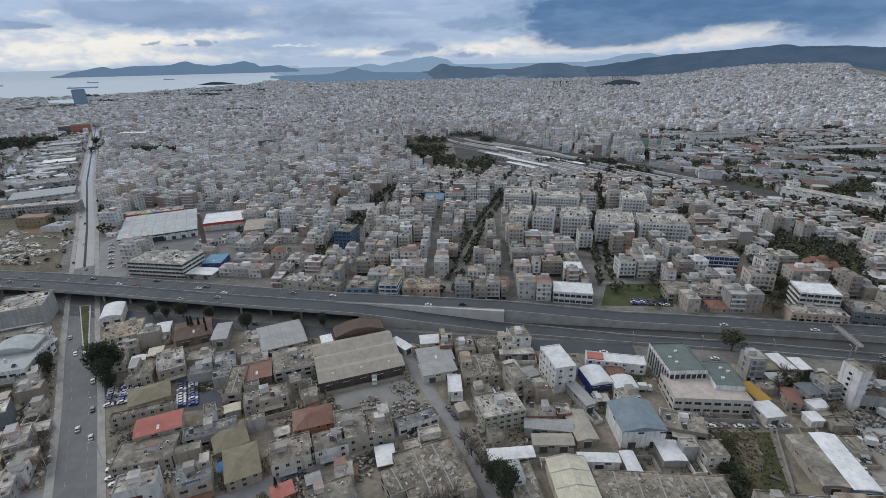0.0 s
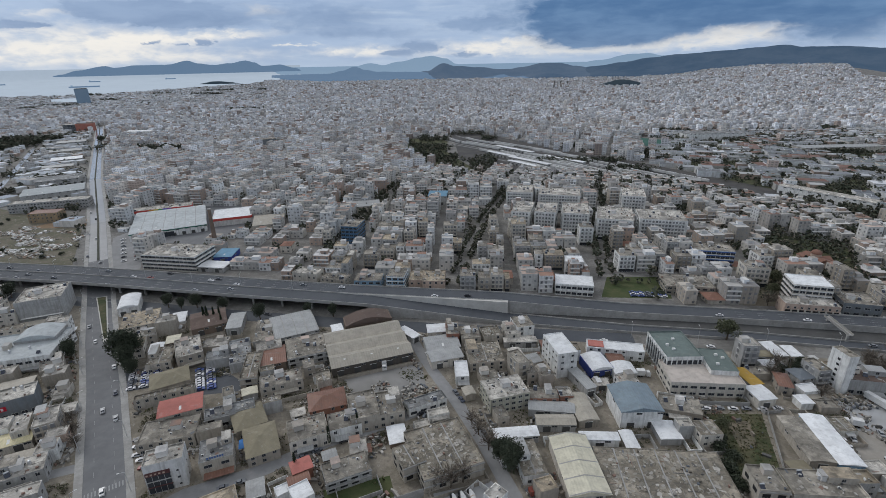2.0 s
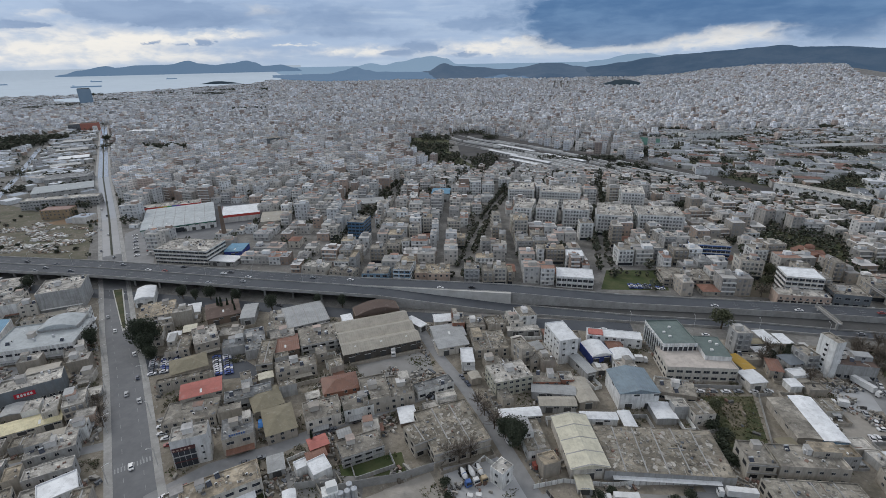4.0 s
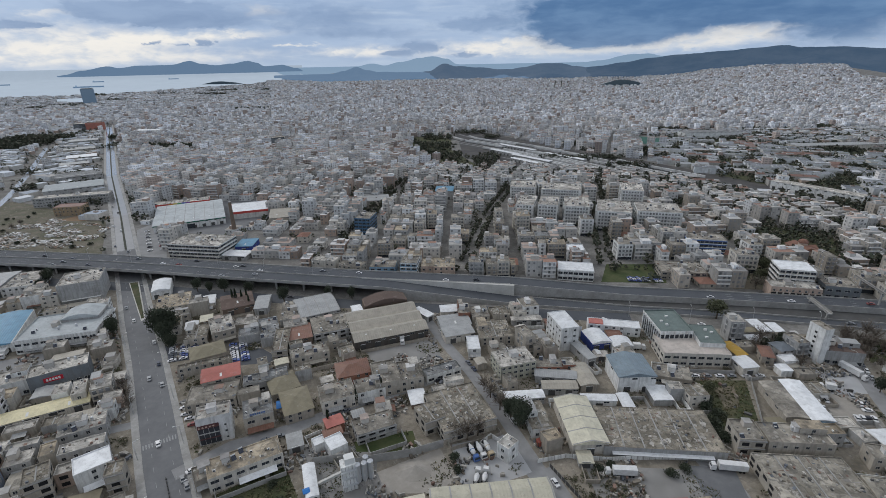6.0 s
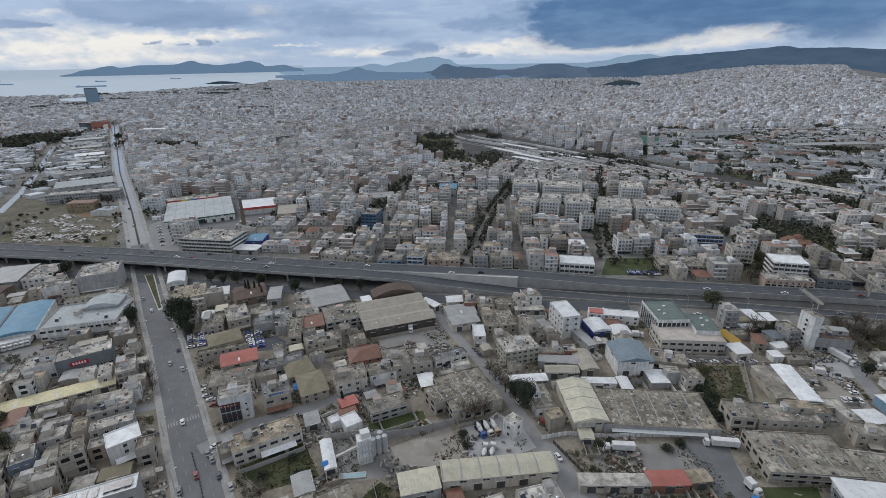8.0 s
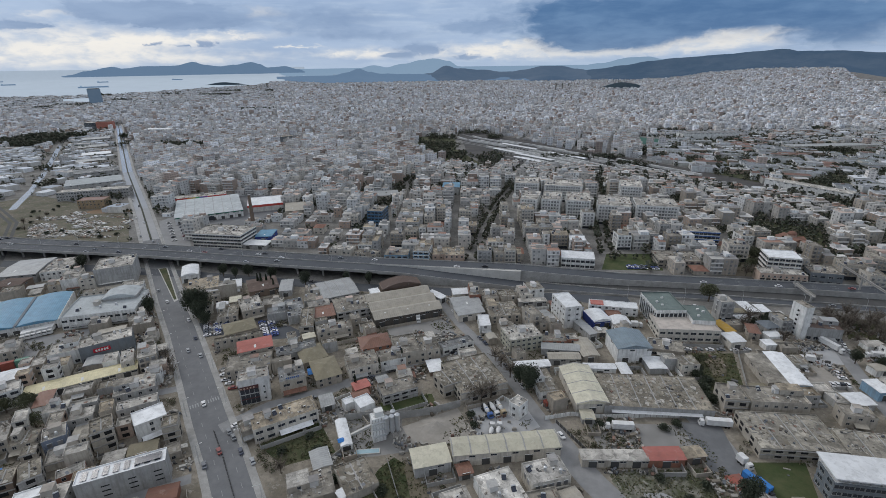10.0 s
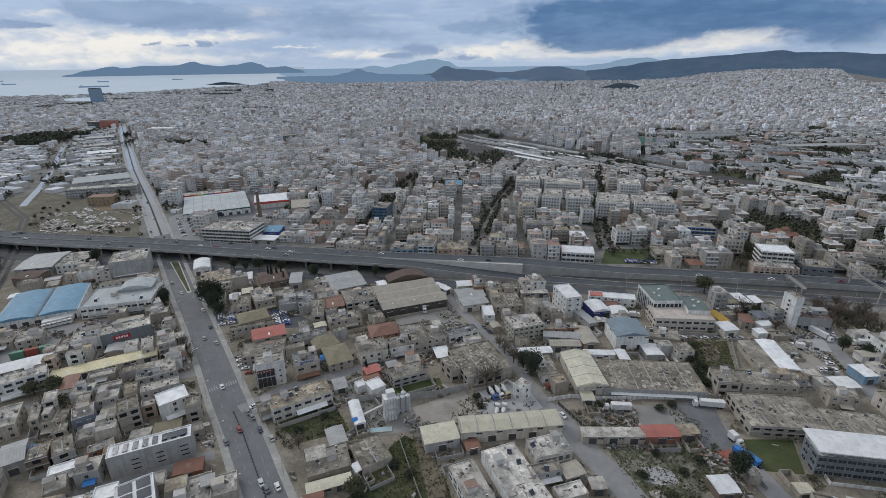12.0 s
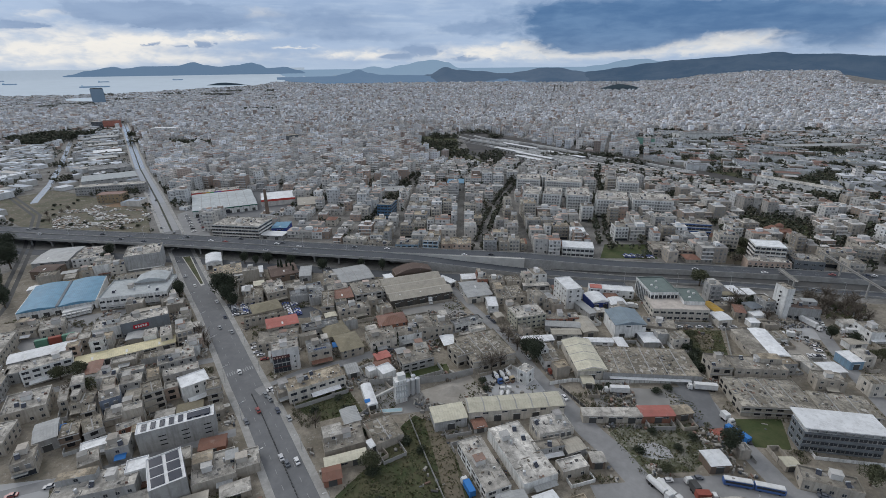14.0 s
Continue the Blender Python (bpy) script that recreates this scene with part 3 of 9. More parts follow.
ribbon(MOTORWAY, 12.5, 12.9, 0, "concrete", "parapet", 6.0, flyover, zs=minus(FAR_Z, 0.8))
ribbon(MOTORWAY[:6], -12.9, -12.5, DECK + 0.8, "concrete", "parapet", 2.1, flyover)
ribbon(MOTORWAY[:8], -0.1, 0.3, DECK + 0.8, "concrete", "median_barrier", 1.2, flyover)
# retaining wall that shows as the near side comes down
ribbon(RAMP[1:5], [-0.1, -0.5, -1.0, -2.4], [0.29, 0.29, 0.29, 0.29], DECK + 0.5, "concrete_pale", "retaining_wall", 9.0, flyover, "pale bare concrete retaining wall")
ribbon(MOTORWAY[7:], -0.1, 0.29, 0, "concrete", "retaining_wall", 9.5, flyover, "grey stained concrete retaining wall", zs=minus(FAR_Z[7:], 0.8))
ribbon(RAMP[4:], INNER[4:], minus(INNER[4:], 0.4), 1.5, "concrete", "channel_parapet", 3, flyover)
# Floor lies near ground level; its dark colour stands in for a deep shaded channel.
ribbon(RAMP[4:], INNER[4:], minus([0] * 6, 0.2), 0.12, "concrete_dark", "channel_floor", 0, flyover, "channel floor coloured dark for the shade of its depth")
for off in (3.5, 6.5, 9.5):
    for a, b in ((0, 7), (9, 13)):
        dashes(MOTORWAY[a:b], off, DECK + 0.02 if a == 0 else 3.33, 4, 8, 0.18, 0, 1900, "lane_line", "white dashed lane line on the motorway")
for off in (-3.5, -6.5, -9.5):
    dashes(MOTORWAY[:6], off, DECK + 0.02, 4, 8, 0.18, 100, 760, "lane_line", "white dashed lane line on the motorway")
dashes(MOTORWAY[:7], 12.0, DECK + 0.02, 11.9, 0.1, 0.2, 100, 1900, "edge_line", "white edge line on the motorway")
dashes(MOTORWAY[:7], 0.9, DECK + 0.02, 11.9, 0.1, 0.2, 100, 1900, "edge_line", "white edge line on the motorway")
pier_mesh = Build().tube(0, 0, 0, 0.75, 5.2, 12).box(0, 0, 5.1, 2.0, 4.6, 1.4).mesh("pier", ["concrete"])
for x, y, a in along(MOTORWAY[:7], 60, 806, 21.0):
    if any(abs(x - ax) < 8 for ax in (-296,)):
        continue
    for off in (-8.5, 8.0):
        part("pier", pier_mesh, [], flyover, at=pose(x - math.sin(a) * off, y + math.cos(a) * off, 0, 0, 0, math.degrees(a)))
ribbon(MOTORWAY, 13.2, 20, 0.07, "asphalt", "road_service_far", label="grey service street behind the motorway", category="road")
ribbon(MOTORWAY[:6] + RAMP[1:6], -30, -18.0, 0.065, "asphalt", "road_service_near", label="grey service street before the motorway", category="road")

# ---- the city beyond ----
KEEP_OUT = []       # outlines that no filler building may stand in


def inside(poly, x, y):
    hit, j = False, len(poly) - 1
    for i in range(len(poly)):
        (xi, yi), (xj, yj) = poly[i], poly[j]
        if (yi > y) != (yj > y) and x < (xj - xi) * (y - yi) / (yj - yi) + xi:
            hit = not hit
        j = i
    return hit


def near_line(line, x, y, r):
    for (x0, y0), (x1, y1) in zip(line, line[1:]):
        dx, dy = x1 - x0, y1 - y0
        t = max(0, min(1, ((x - x0) * dx + (y - y0) * dy) / (dx * dx + dy * dy)))
        if math.hypot(x - x0 - t * dx, y - y0 - t * dy) < r:
            return True
    return False


RAIL_YARD = [(-115, 1085), (-85, 880), (-70, 770), (-20, 705), (60, 690), (150, 672), (225, 625), (300, 545), (345, 560), (265, 680), (190, 780), (110, 850), (50, 945), (-60, 1090)]
PARK = [(-205, 1000), (-116, 1010), (-98, 842), (-39, 690), (-75, 690), (-162, 784)]
WASTE = [(-470, 305), (-350, 312), (-418, 398), (-600, 470), (-640, 400)]
STORE = [(-352, 362), (-268, 366), (-246, 425), (-262, 462), (-300, 492), (-405, 486)]
SECOND_ROAD = [(-570, 406), (-583, 423), (-636, 496), (-736, 620), (-925, 843), (-978, 906), (-1120, 1072)]
GREEN_LOT = [(66, 288), (112, 290), (118, 325), (76, 322)]
STREETS = [[(72, 290), (82, 381), (93, 451), (110, 560)], [(-36, 290), (-27, 390), (-12, 488), (5, 568)], [(-152, 300), (-145, 399), (-143, 519), (-136, 594)]]
PITCH = [(238, 948), (262, 1020), (330, 968), (275, 890)]
FORECOURT = [(-366, 376), (-364, 400), (-320, 357), (-288, 310), (-308, 300)]
BRUSH = [(154, 284), (186, 284), (205, 334), (179, 338)]
CHURCHYARD = [(205, 345), (262, 335), (285, 400), (240, 430), (210, 400)]
WOODS = [[(-1110, 845), (-965, 800), (-985, 985), (-1110, 985)], [(-700, 812), (-600, 812), (-605, 850), (-700, 850)], [(-960, 1615), (-840, 1615), (-840, 1680), (-960, 1680)]]
KEEP_OUT += WOODS + [[(-120, 1015), (-102, 842), (-45, 688), (-15, 700), (-68, 770), (-83, 880), (-108, 1090)], PITCH, RAIL_YARD, PARK, WASTE, STORE, GREEN_LOT, BRUSH, CHURCHYARD, FORECOURT]
TAKEN = [(-850, 1050, 34), (-1068, 1140, 30), (-1096, 1126, 22), (-470, 905, 24), (400, 985, 50), (285, 985, 34), (560, 860, 50), (352, 545, 34), (610, 700, 50), (-565, 522, 40), (-618, 588, 38), (-524, 462, 30), (-480, 424, 24), (-490, 470, 20), (-560, 446, 20),
         (-745, 735, 26), (-815, 808, 28), (-900, 915, 28), (-700, 670, 24)] + [(*polar(12.7 + k, 3080), 85) for k in (-1.9, 0, 1.9)] + [(*polar(5.2 + k, 4300), 90) for k in (-2, 0, 2)]          # circles of landmark buildings: x, y, radius


def free(x, y, r):
    if y < 290 - 0.06 * x + r * 0.8 or near_line(MOTORWAY, x, y, 27 + r * 0.7):
        return False
    if near_line(AVENUE, x, y, 13 + r) or near_line(SECOND_ROAD, x, y, 14 + r):
        return False
    if y < 650 and any(near_line(s, x, y, 5 + r * 0.8) for s in STREETS):
        return False
    if any(inside(p, x, y) for p in KEEP_OUT):
        return False
    return not any(math.hypot(x - a, y - b) < c + r * 0.8 for a, b, c in TAKEN)


def low_rise(x, y):
    """Industrial quarters, with low wide sheds and trees."""
    right = inside([(225, 600), (330, 520), (560, 330), (1200, 330), (1300, 1150), (330, 1090), (230, 760)], x, y)
    left = x < -330 and y < 40 - 1.12 * (x + 90) - 60 and math.hypot(x, y) < 1300
    left = left or inside([(-350, 320), (-845, 900), (-1090, 1180), (-1250, 1190), (-1000, 905), (-740, 607), (-600, 420), (-480, 310)], x, y)
    port = math.hypot(x - HUB[0], y - HUB[1]) > 2350 and math.degrees(math.atan2(x, y)) < -26
    return right or left or port


def in_view(x, y, margin=6.0):
    az = math.degrees(math.atan2(x - HUB[0], y + 95))
    return -51 - margin < az < 37 + margin


TREE_SPOTS = []


def city_lots():
    """Lots along a street grid whose direction changes from quarter to quarter."""
    rng = random.Random(11)
    lots = []
    zones = [(275, 640, 4.0), (640, 1100, -14.0), (1100, 1800, 9.0), (1800, 2700, -6.0), (2700, 3700, 84.0), (3700, 5500, 78.0)]
    for r0, r1, deg in zones:
        grow = 1.0 if r1 < 1500 else 0.78 if r1 < 2000 else 0.86 if r1 < 3000 else 1.05
        a = radians(deg)
        c, s = math.cos(a), math.sin(a)
        bw, bd, st = 52 * grow, 29 * grow, (7.0 if r1 < 2800 else 9.5) * grow
        n = int(r1 * 1.5 / bd) + 2
        m = int(r1 * 1.6 / bw) + 2
        for i in range(-m, m):
            for j in range(-3 if abs(deg) < 45 else -n, n):
                bx, by = (i + (0.5 * (j % 2) if 1000 < r0 < 2600 else 0.0)) * (bw + st), j * (bd + st)
                cx, cy = bx * c - by * s, bx * s + by * c
                dd = math.hypot(cx - HUB[0], cy - HUB[1])
                if dd < r0 - 80 or dd > r1 + 80 or not in_view(cx, cy):
                    continue
                if dd < 2100:
                    for _ in range(rng.choice((0, 1, 2, 3, 4)) if cx < 130 or dd > 1300 else rng.choice((2, 3, 4, 5, 7))):
                        tx, ty = bx + rng.uniform(-.5, .5) * bw, by + rng.choice((-1, 1)) * (bd / 2 + st * 0.3)
                        TREE_SPOTS.append((tx * c - ty * s, tx * s + ty * c, rng.uniform(0.5, 1.1) if cx < 130 else rng.uniform(0.7, 1.5)))
                u = -bw / 2
                while u < bw / 2 - 5:
                    w = min(rng.uniform(7.5, 15) * grow, bw / 2 - u)
                    for row in (-1, 1):
                        dp = bd / 2 * rng.uniform(0.66, 0.96)
                        lx, ly = bx + u + w / 2, by + row * (bd / 2 - dp / 2)
                        x, y = lx * c - ly * s, lx * s + ly * c
                        d = math.hypot(x - HUB[0], y - HUB[1])
                        q = rng.random()
                        if r0 <= d < r1 and q < (0.94 if x < 150 or d > 800 else 0.9):
                            lots.append((x, y, w - rng.choice((0.3, 0.3, 1.8)), dp, a + rng.gauss(0, 0.03), d, rng.random(), rng.random()))
                        elif d < 2100 and (q > 0.97 or d < 800):
                            TREE_SPOTS.append((x, y, rng.uniform(0.9, 1.7)))
                    u += w
    return lots


def storey_rows(b, X, Y, Z, w, dp, a, floors, fine, bal):
    """Balconies and windows of a block, too many to be picked apart."""
    ca, sa = math.cos(a), math.sin(a)
    right = X < HUB[0]
    for k in range(0, floors):
        zz = Z + k * 3.1
        oy = -dp / 2 - 0.5
        if bal and k:
            b.box(X - sa * oy, Y + ca * oy, zz, w * 0.92, 1.0, 0.75, a, 3)
        if fine:
            n = max(1, int(w / 3.0))
            for i in range(n):
                if (i * 7 + k * 5 + int(X * 3)) % 10 < 3:
                    continue
                u, v = (i - (n - 1) / 2) * w / n, -dp / 2
                b.box(X + ca * u - sa * v, Y + sa * u + ca * v, zz + 0.85, 1.5, 0.14, 1.5 if not bal else 1.9, a, 2)
            n = max(1, int(dp / 4.0))
            for i in range(n):
                u, v = (w / 2 if right else -w / 2), (i - (n - 1) / 2) * dp / n
                b.box(X + ca * u - sa * v, Y + sa * u + ca * v, zz + 1.0, 0.14, 1.4, 1.4, a, 2)


def city_reach(az):
    """How far the houses go before the hills begin."""
    hill = smooth(18, 23, az) * (1 - smooth(30.6, 32, az))
    return 4400 + 900 * (1 - smooth(-25, -19, az)) + 1000 * hill - 700 * smooth(30.6, 33, az) + 120 * noise.noise((az * 0.9, 0, 5))


def filler_city():
    rng = random.Random(5)
    near_b, far_b, low_b, mid_list = Build(), Build(), Build(), []
    for x, y, w, dp, a, d, q1, q2 in city_lots():
        if d > city_reach(math.degrees(math.atan2(x - HUB[0], y - HUB[1]))) or on_sea(x, y) or not free(x, y, min(w, dp) * 0.5):
            continue
        X, Y, Z = squeeze(x, y, land_height(x, y))
        f = math.hypot(X - HUB[0], Y - HUB[1]) / d
        if low_rise(x, y):
            if q1 < 0.42:
                if q1 < 0.38:
                    TREE_SPOTS.append((x, y, 0.7 + q2 * 0.9))
                    TREE_SPOTS.append((x + w * 0.6, y + 3, 0.6 + q2 * 0.6)) if x > 0 else None
                continue
            if q1 < 0.985 or d > 2350:
                h = 4 + 4 * q2
                k = 1.3
                if q1 > 0.8 and d < 2350 and not near_line(SECOND_ROAD, x, y, 26) and not near_line(AVENUE, x, y, 34):
                    w, k, h = w * 2.3, 1.2, 5 + 3 * q2
                low_b.box(X, Y, Z - 1, w * k * f, dp * k * f, (h + 1) * f, a, 0 if d < 2350 else 2, 1 if d < 2350 and x > 0 else 3)
                if q2 > 0.5:
                    low_b.box(X, Y, Z + h * f, w * 0.3 * f, 3 * f, 1.2 * f, a, 0, 1)
                continue
        floors = 1 + int(5.6 * q2 ** 0.8) if d < 900 else 1 + int(5.2 * q2) if d < 1300 else 1 + int(4.4 * q2)
        if inside([(-235, 300), (-140, 300), (-165, 380), (-256, 421), (-310, 372)], x, y):
            if q1 < 0.38:
                continue
            floors = min(floors, 2)
        if x > 150 and y < 520:
            if q1 > 0.88:
                TREE_SPOTS.extend((x + i * 4, y + j * 3, 0.9 + q2) for i, j in ((-1, -1), (1, 0), (0, 1)))
                continue
            floors = min(floors, 2 + int(3.4 * q2))
        if near_line(RAIL_FRONT, x, y, 70):
            floors = min(floors, 2)
        if d < 420:
            floors = min(floors, 4)
        if d > 1500 and q1 > 0.9:
            floors += 2
        if d < 450 and q1 < 0.5:
            mid_list.append((x, y, w, dp, a, floors, q1))
            continue
        h = floors * 3.1 + 0.6
        if d < 1250:
            bal = q1 * 7 % 1 < 0.5
            fine = d < 720
            # Slot 5, right of x = 110, has the cloud's shade in its colour.
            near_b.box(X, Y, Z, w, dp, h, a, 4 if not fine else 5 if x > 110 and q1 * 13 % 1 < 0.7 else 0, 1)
            near_b.box(X, Y, Z + h, w + 0.3, 0.25, 0.6, a, 0, 1) if q2 > 0.3 else None
            near_b.box(X + rng.uniform(-.2, .2) * w, Y + rng.uniform(-.2, .2) * dp, Z + h, w * rng.uniform(.25, .55), dp * rng.uniform(.25, .45), 2.6, a, 0, 1)
            for _ in range(rng.choice((0, 1, 2, 3)) if d < 800 else 0):
                near_b.box(X + rng.uniform(-.4, .4) * w, Y + rng.uniform(-.4, .4) * dp, Z + h, rng.uniform(.8, 2), rng.uniform(.6, 1.4), rng.uniform(.6, 1.4), a, rng.choice((2, 3)))
            storey_rows(near_b, X, Y, Z, w, dp, a, floors, fine, bal)
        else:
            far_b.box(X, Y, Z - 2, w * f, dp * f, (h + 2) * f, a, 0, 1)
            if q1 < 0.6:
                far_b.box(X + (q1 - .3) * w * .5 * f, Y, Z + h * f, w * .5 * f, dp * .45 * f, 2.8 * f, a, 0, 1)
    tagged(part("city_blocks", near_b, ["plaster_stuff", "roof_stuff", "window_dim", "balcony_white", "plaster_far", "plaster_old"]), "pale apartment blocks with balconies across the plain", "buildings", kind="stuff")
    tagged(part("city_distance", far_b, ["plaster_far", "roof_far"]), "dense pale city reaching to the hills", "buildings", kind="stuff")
    tagged(part("industrial_sheds", low_b, ["plaster_stuff", "roof_metal_stuff", "plaster_far", "roof_port"]), "low pale sheds and workshops of the industrial quarter", "buildings", kind="stuff")
    return mid_list


RAIL_FRONT = [(-60, 670), (60, 655), (150, 635), (225, 585), (300, 510)]
material("roof_port", (0.4, 0.44, 0.5), vary=0.2, grain=0.2, grain_scale=0.2, island=True, palette=[(0.36, 0.39, 0.43), (0.46, 0.49, 0.53), (0.28, 0.31, 0.35), (0.58, 0.60, 0.62), (0.40, 0.38, 0.36)])
material("window_dim", (0.17, 0.172, 0.175), rough=0.3, vary=0.5, island=True, grain=0.2, spec=0.5)
material("balcony_white", (0.56, 0.55, 0.53), vary=0.15, island=True, grain=0.12)
material("window_dark", (0.035, 0.04, 0.048), rough=0.2, grain=0.2, spec=0.5)
# Pale cool greys put the distance haze into the far roofs.
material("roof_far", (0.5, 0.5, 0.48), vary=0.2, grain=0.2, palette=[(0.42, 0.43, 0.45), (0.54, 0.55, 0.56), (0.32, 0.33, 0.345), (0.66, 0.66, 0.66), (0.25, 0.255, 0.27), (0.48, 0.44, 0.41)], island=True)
material("roof_metal_stuff", (0.5, 0.5, 0.5), vary=0.2, grain=0.2, grain_scale=0.2, island=True,
         palette=[(0.20, 0.21, 0.225), (0.28, 0.29, 0.30), (0.15, 0.155, 0.16), (0.46, 0.47, 0.49), (0.18, 0.20, 0.20), (0.24, 0.25, 0.27), (0.17, 0.10, 0.08), (0.14, 0.15, 0.165), (0.32, 0.32, 0.315)])

# ---- materials of the nearer buildings ----
WALLS = {
    "white": ((0.70, 0.70, 0.68), "white plaster"), "cream": ((0.55, 0.515, 0.455), "cream plaster"), "beige": ((0.41, 0.375, 0.32), "beige plaster"),
    "grey": ((0.37, 0.37, 0.36), "grey rendered"), "tan": ((0.35, 0.315, 0.265), "tan plaster"), "olive": ((0.40, 0.39, 0.315), "olive-beige plaster"),
    "slate": ((0.17, 0.19, 0.205), "dark slate-grey"), "brown": ((0.175, 0.13, 0.10), "brown timber"), "brick": ((0.27, 0.125, 0.085), "red-brown brick"), "umber": ((0.085, 0.075, 0.065), "dark brown sheet-clad"),
    "blue": ((0.05, 0.075, 0.26), "deep blue metal"), "bluewall": ((0.20, 0.32, 0.43), "pale blue painted"), "blueish": ((0.19, 0.225, 0.29), "blue-grey plaster"),
    "blueglass": ((0.06, 0.14, 0.24), "blue glass-clad"), "salmon": ((0.48, 0.37, 0.30), "salmon plaster"), "redband": ((0.55, 0.53, 0.50), "white and red banded"),
    "poster": ((0.62, 0.62, 0.61), "white shop-fronted"), "ochre": ((0.30, 0.225, 0.14), "ochre plaster"), "redplaster": ((0.40, 0.16, 0.12), "brick-red plaster"),
}
COVERS = {
    "conc": ((0.305, 0.28, 0.238), "a stained flat concrete roof"), "concw": ((0.48, 0.455, 0.41), "a pale flat concrete roof"), "concg": ((0.26, 0.265, 0.265), "a dull grey flat roof"),
    "concp": ((0.60, 0.575, 0.53), "a pale screeded flat roof"),
    "ruin": ((0.262, 0.234, 0.188), "a weathered rubble-strewn roof"), "slabs": ((0.36, 0.332, 0.278), "a patched slab roof"), "white": ((0.70, 0.71, 0.715), "a bright white roof"), "palegrey": ((0.42, 0.445, 0.45), "a pale grey sheet roof"),
    "metal": ((0.34, 0.345, 0.34), "a grey corrugated roof"), "tanmetal": ((0.37, 0.34, 0.285), "a faded tan metal roof"), "creammetal": ((0.52, 0.49, 0.385), "a cream sheet-metal roof"),
    "yellow": ((0.57, 0.51, 0.32), "a pale yellow metal roof"), "blue": ((0.115, 0.25, 0.36), "a blue sheet-metal roof"), "rose": ((0.50, 0.45, 0.405), "a smooth pale pinkish flat roof"), "bluemetal": ((0.19, 0.24, 0.275), "a blue-grey metal roof"),
    "red": ((0.215, 0.115, 0.085), "a red tiled roof"), "redpaint": ((0.40, 0.15, 0.125), "a bright red roof"), "brown": ((0.13, 0.095, 0.08), "a dark brown roof"),
    "rust": ((0.20, 0.105, 0.075), "a rusty brown roof"), "olive": ((0.23, 0.205, 0.145), "an olive-brown roof"), "green": ((0.14, 0.175, 0.165), "a dark grey-green roof"),
    "mustard": ((0.40, 0.255, 0.055), "a mustard yellow roof"), "slate": ((0.16, 0.18, 0.20), "a slate-blue roof"), "tan": ((0.40, 0.34, 0.255), "a tan flat roof"),
}
for k, (c, _) in WALLS.items():
    material("wall_" + k, c, rough=0.4 if k == "blueglass" else 0.85, vary=0.07, grain=0.16, grain_scale=0.8, stain=tuple(v * 0.55 for v in c), stain_scale=0.22, stain_amount=0.45, bump=0.1, streaks=0.0 if k in ("blueglass", "blue") else 0.5)
for k, (c, _) in COVERS.items():
    ribbed = {"metal": 1.1, "tanmetal": 1.3, "creammetal": 1.2, "yellow": 1.0, "blue": 1.2, "bluemetal": 1.2, "rust": 1.0, "white": 0.0}.get(k, 0.0)
    flat = k in ("conc", "concw", "concg", "concp", "ruin", "slabs", "tan")
    material("cover_" + k, c, rough=0.55 if ribbed or k == "white" else 0.92, vary=0.1, grain=0.34 if flat else 0.18, grain_scale=0.55 if flat else 0.4,
             stain=tuple(v * (0.42 if flat else 0.68) for v in c), stain_scale=0.13 if flat else 0.18, stain_amount=0.75 if flat else 0.5, corrugated=ribbed, bump=0.25 if flat else 0.1, patchy=(0.65 if k in ("ruin", "slabs") else 0.45) if flat else 0.15, sections=0.3 if flat else 0.0)
material("debris", (0.30, 0.28, 0.24), vary=0.25, island=True, grain=0.35, grain_scale=1.0, palette=[(0.22, 0.205, 0.175), (0.17, 0.155, 0.125), (0.30, 0.285, 0.25), (0.13, 0.115, 0.09), (0.26, 0.24, 0.205), (0.37, 0.35, 0.315), (0.20, 0.19, 0.16)])
material("frame_white", (0.62, 0.62, 0.60), grain=0.1)
material("debris_pale", (0.4, 0.4, 0.4), vary=0.3, island=True, grain=0.3, palette=[(0.22, 0.205, 0.175), (0.55, 0.55, 0.53), (0.30, 0.285, 0.25), (0.13, 0.115, 0.09), (0.42, 0.41, 0.40), (0.62, 0.61, 0.59), (0.20, 0.19, 0.16), (0.27, 0.20, 0.15)])
material("frame_dull", (0.34, 0.33, 0.31), vary=0.45, grain=0.15)
material("solar_cell", (0.022, 0.028, 0.045), rough=0.22, grain=0.15, spec=0.5)
material("tank_metal", (0.55, 0.56, 0.57), rough=0.35, metallic=0.6, grain=0.15)
# Near-black colour, mostly in place of the unlit inside of openings.
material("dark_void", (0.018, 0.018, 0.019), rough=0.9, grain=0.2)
material("sign_red", (0.42, 0.02, 0.035), rough=0.5, grain=0.08)
material("poster_dark", (0.085, 0.035, 0.035), rough=0.5, grain=0.3, grain_scale=1.2)
material("band_blue", (0.06, 0.12, 0.30), rough=0.5, grain=0.1)
material("band_red", (0.42, 0.06, 0.05), rough=0.5, grain=0.1)
# Dark glass with the haze before it added as emission.
far_material("tower_glass", (0.06, 0.085, 0.12), (0.10, 0.16, 0.24), 0.6)
material("rail_ballast", (0.062, 0.06, 0.06), rough=1.0, grain=0.4, grain_scale=0.3, stain=(0.12, 0.112, 0.10), stain_scale=0.05)
material("tarp_blue", (0.035, 0.17, 0.45), rough=0.55, grain=0.15)

# ---- parts shared by the buildings ----
SHARED = {}


def shared(key, make, mats):
    if key not in SHARED:
        SHARED[key] = make().mesh(key, mats)
    return SHARED[key]


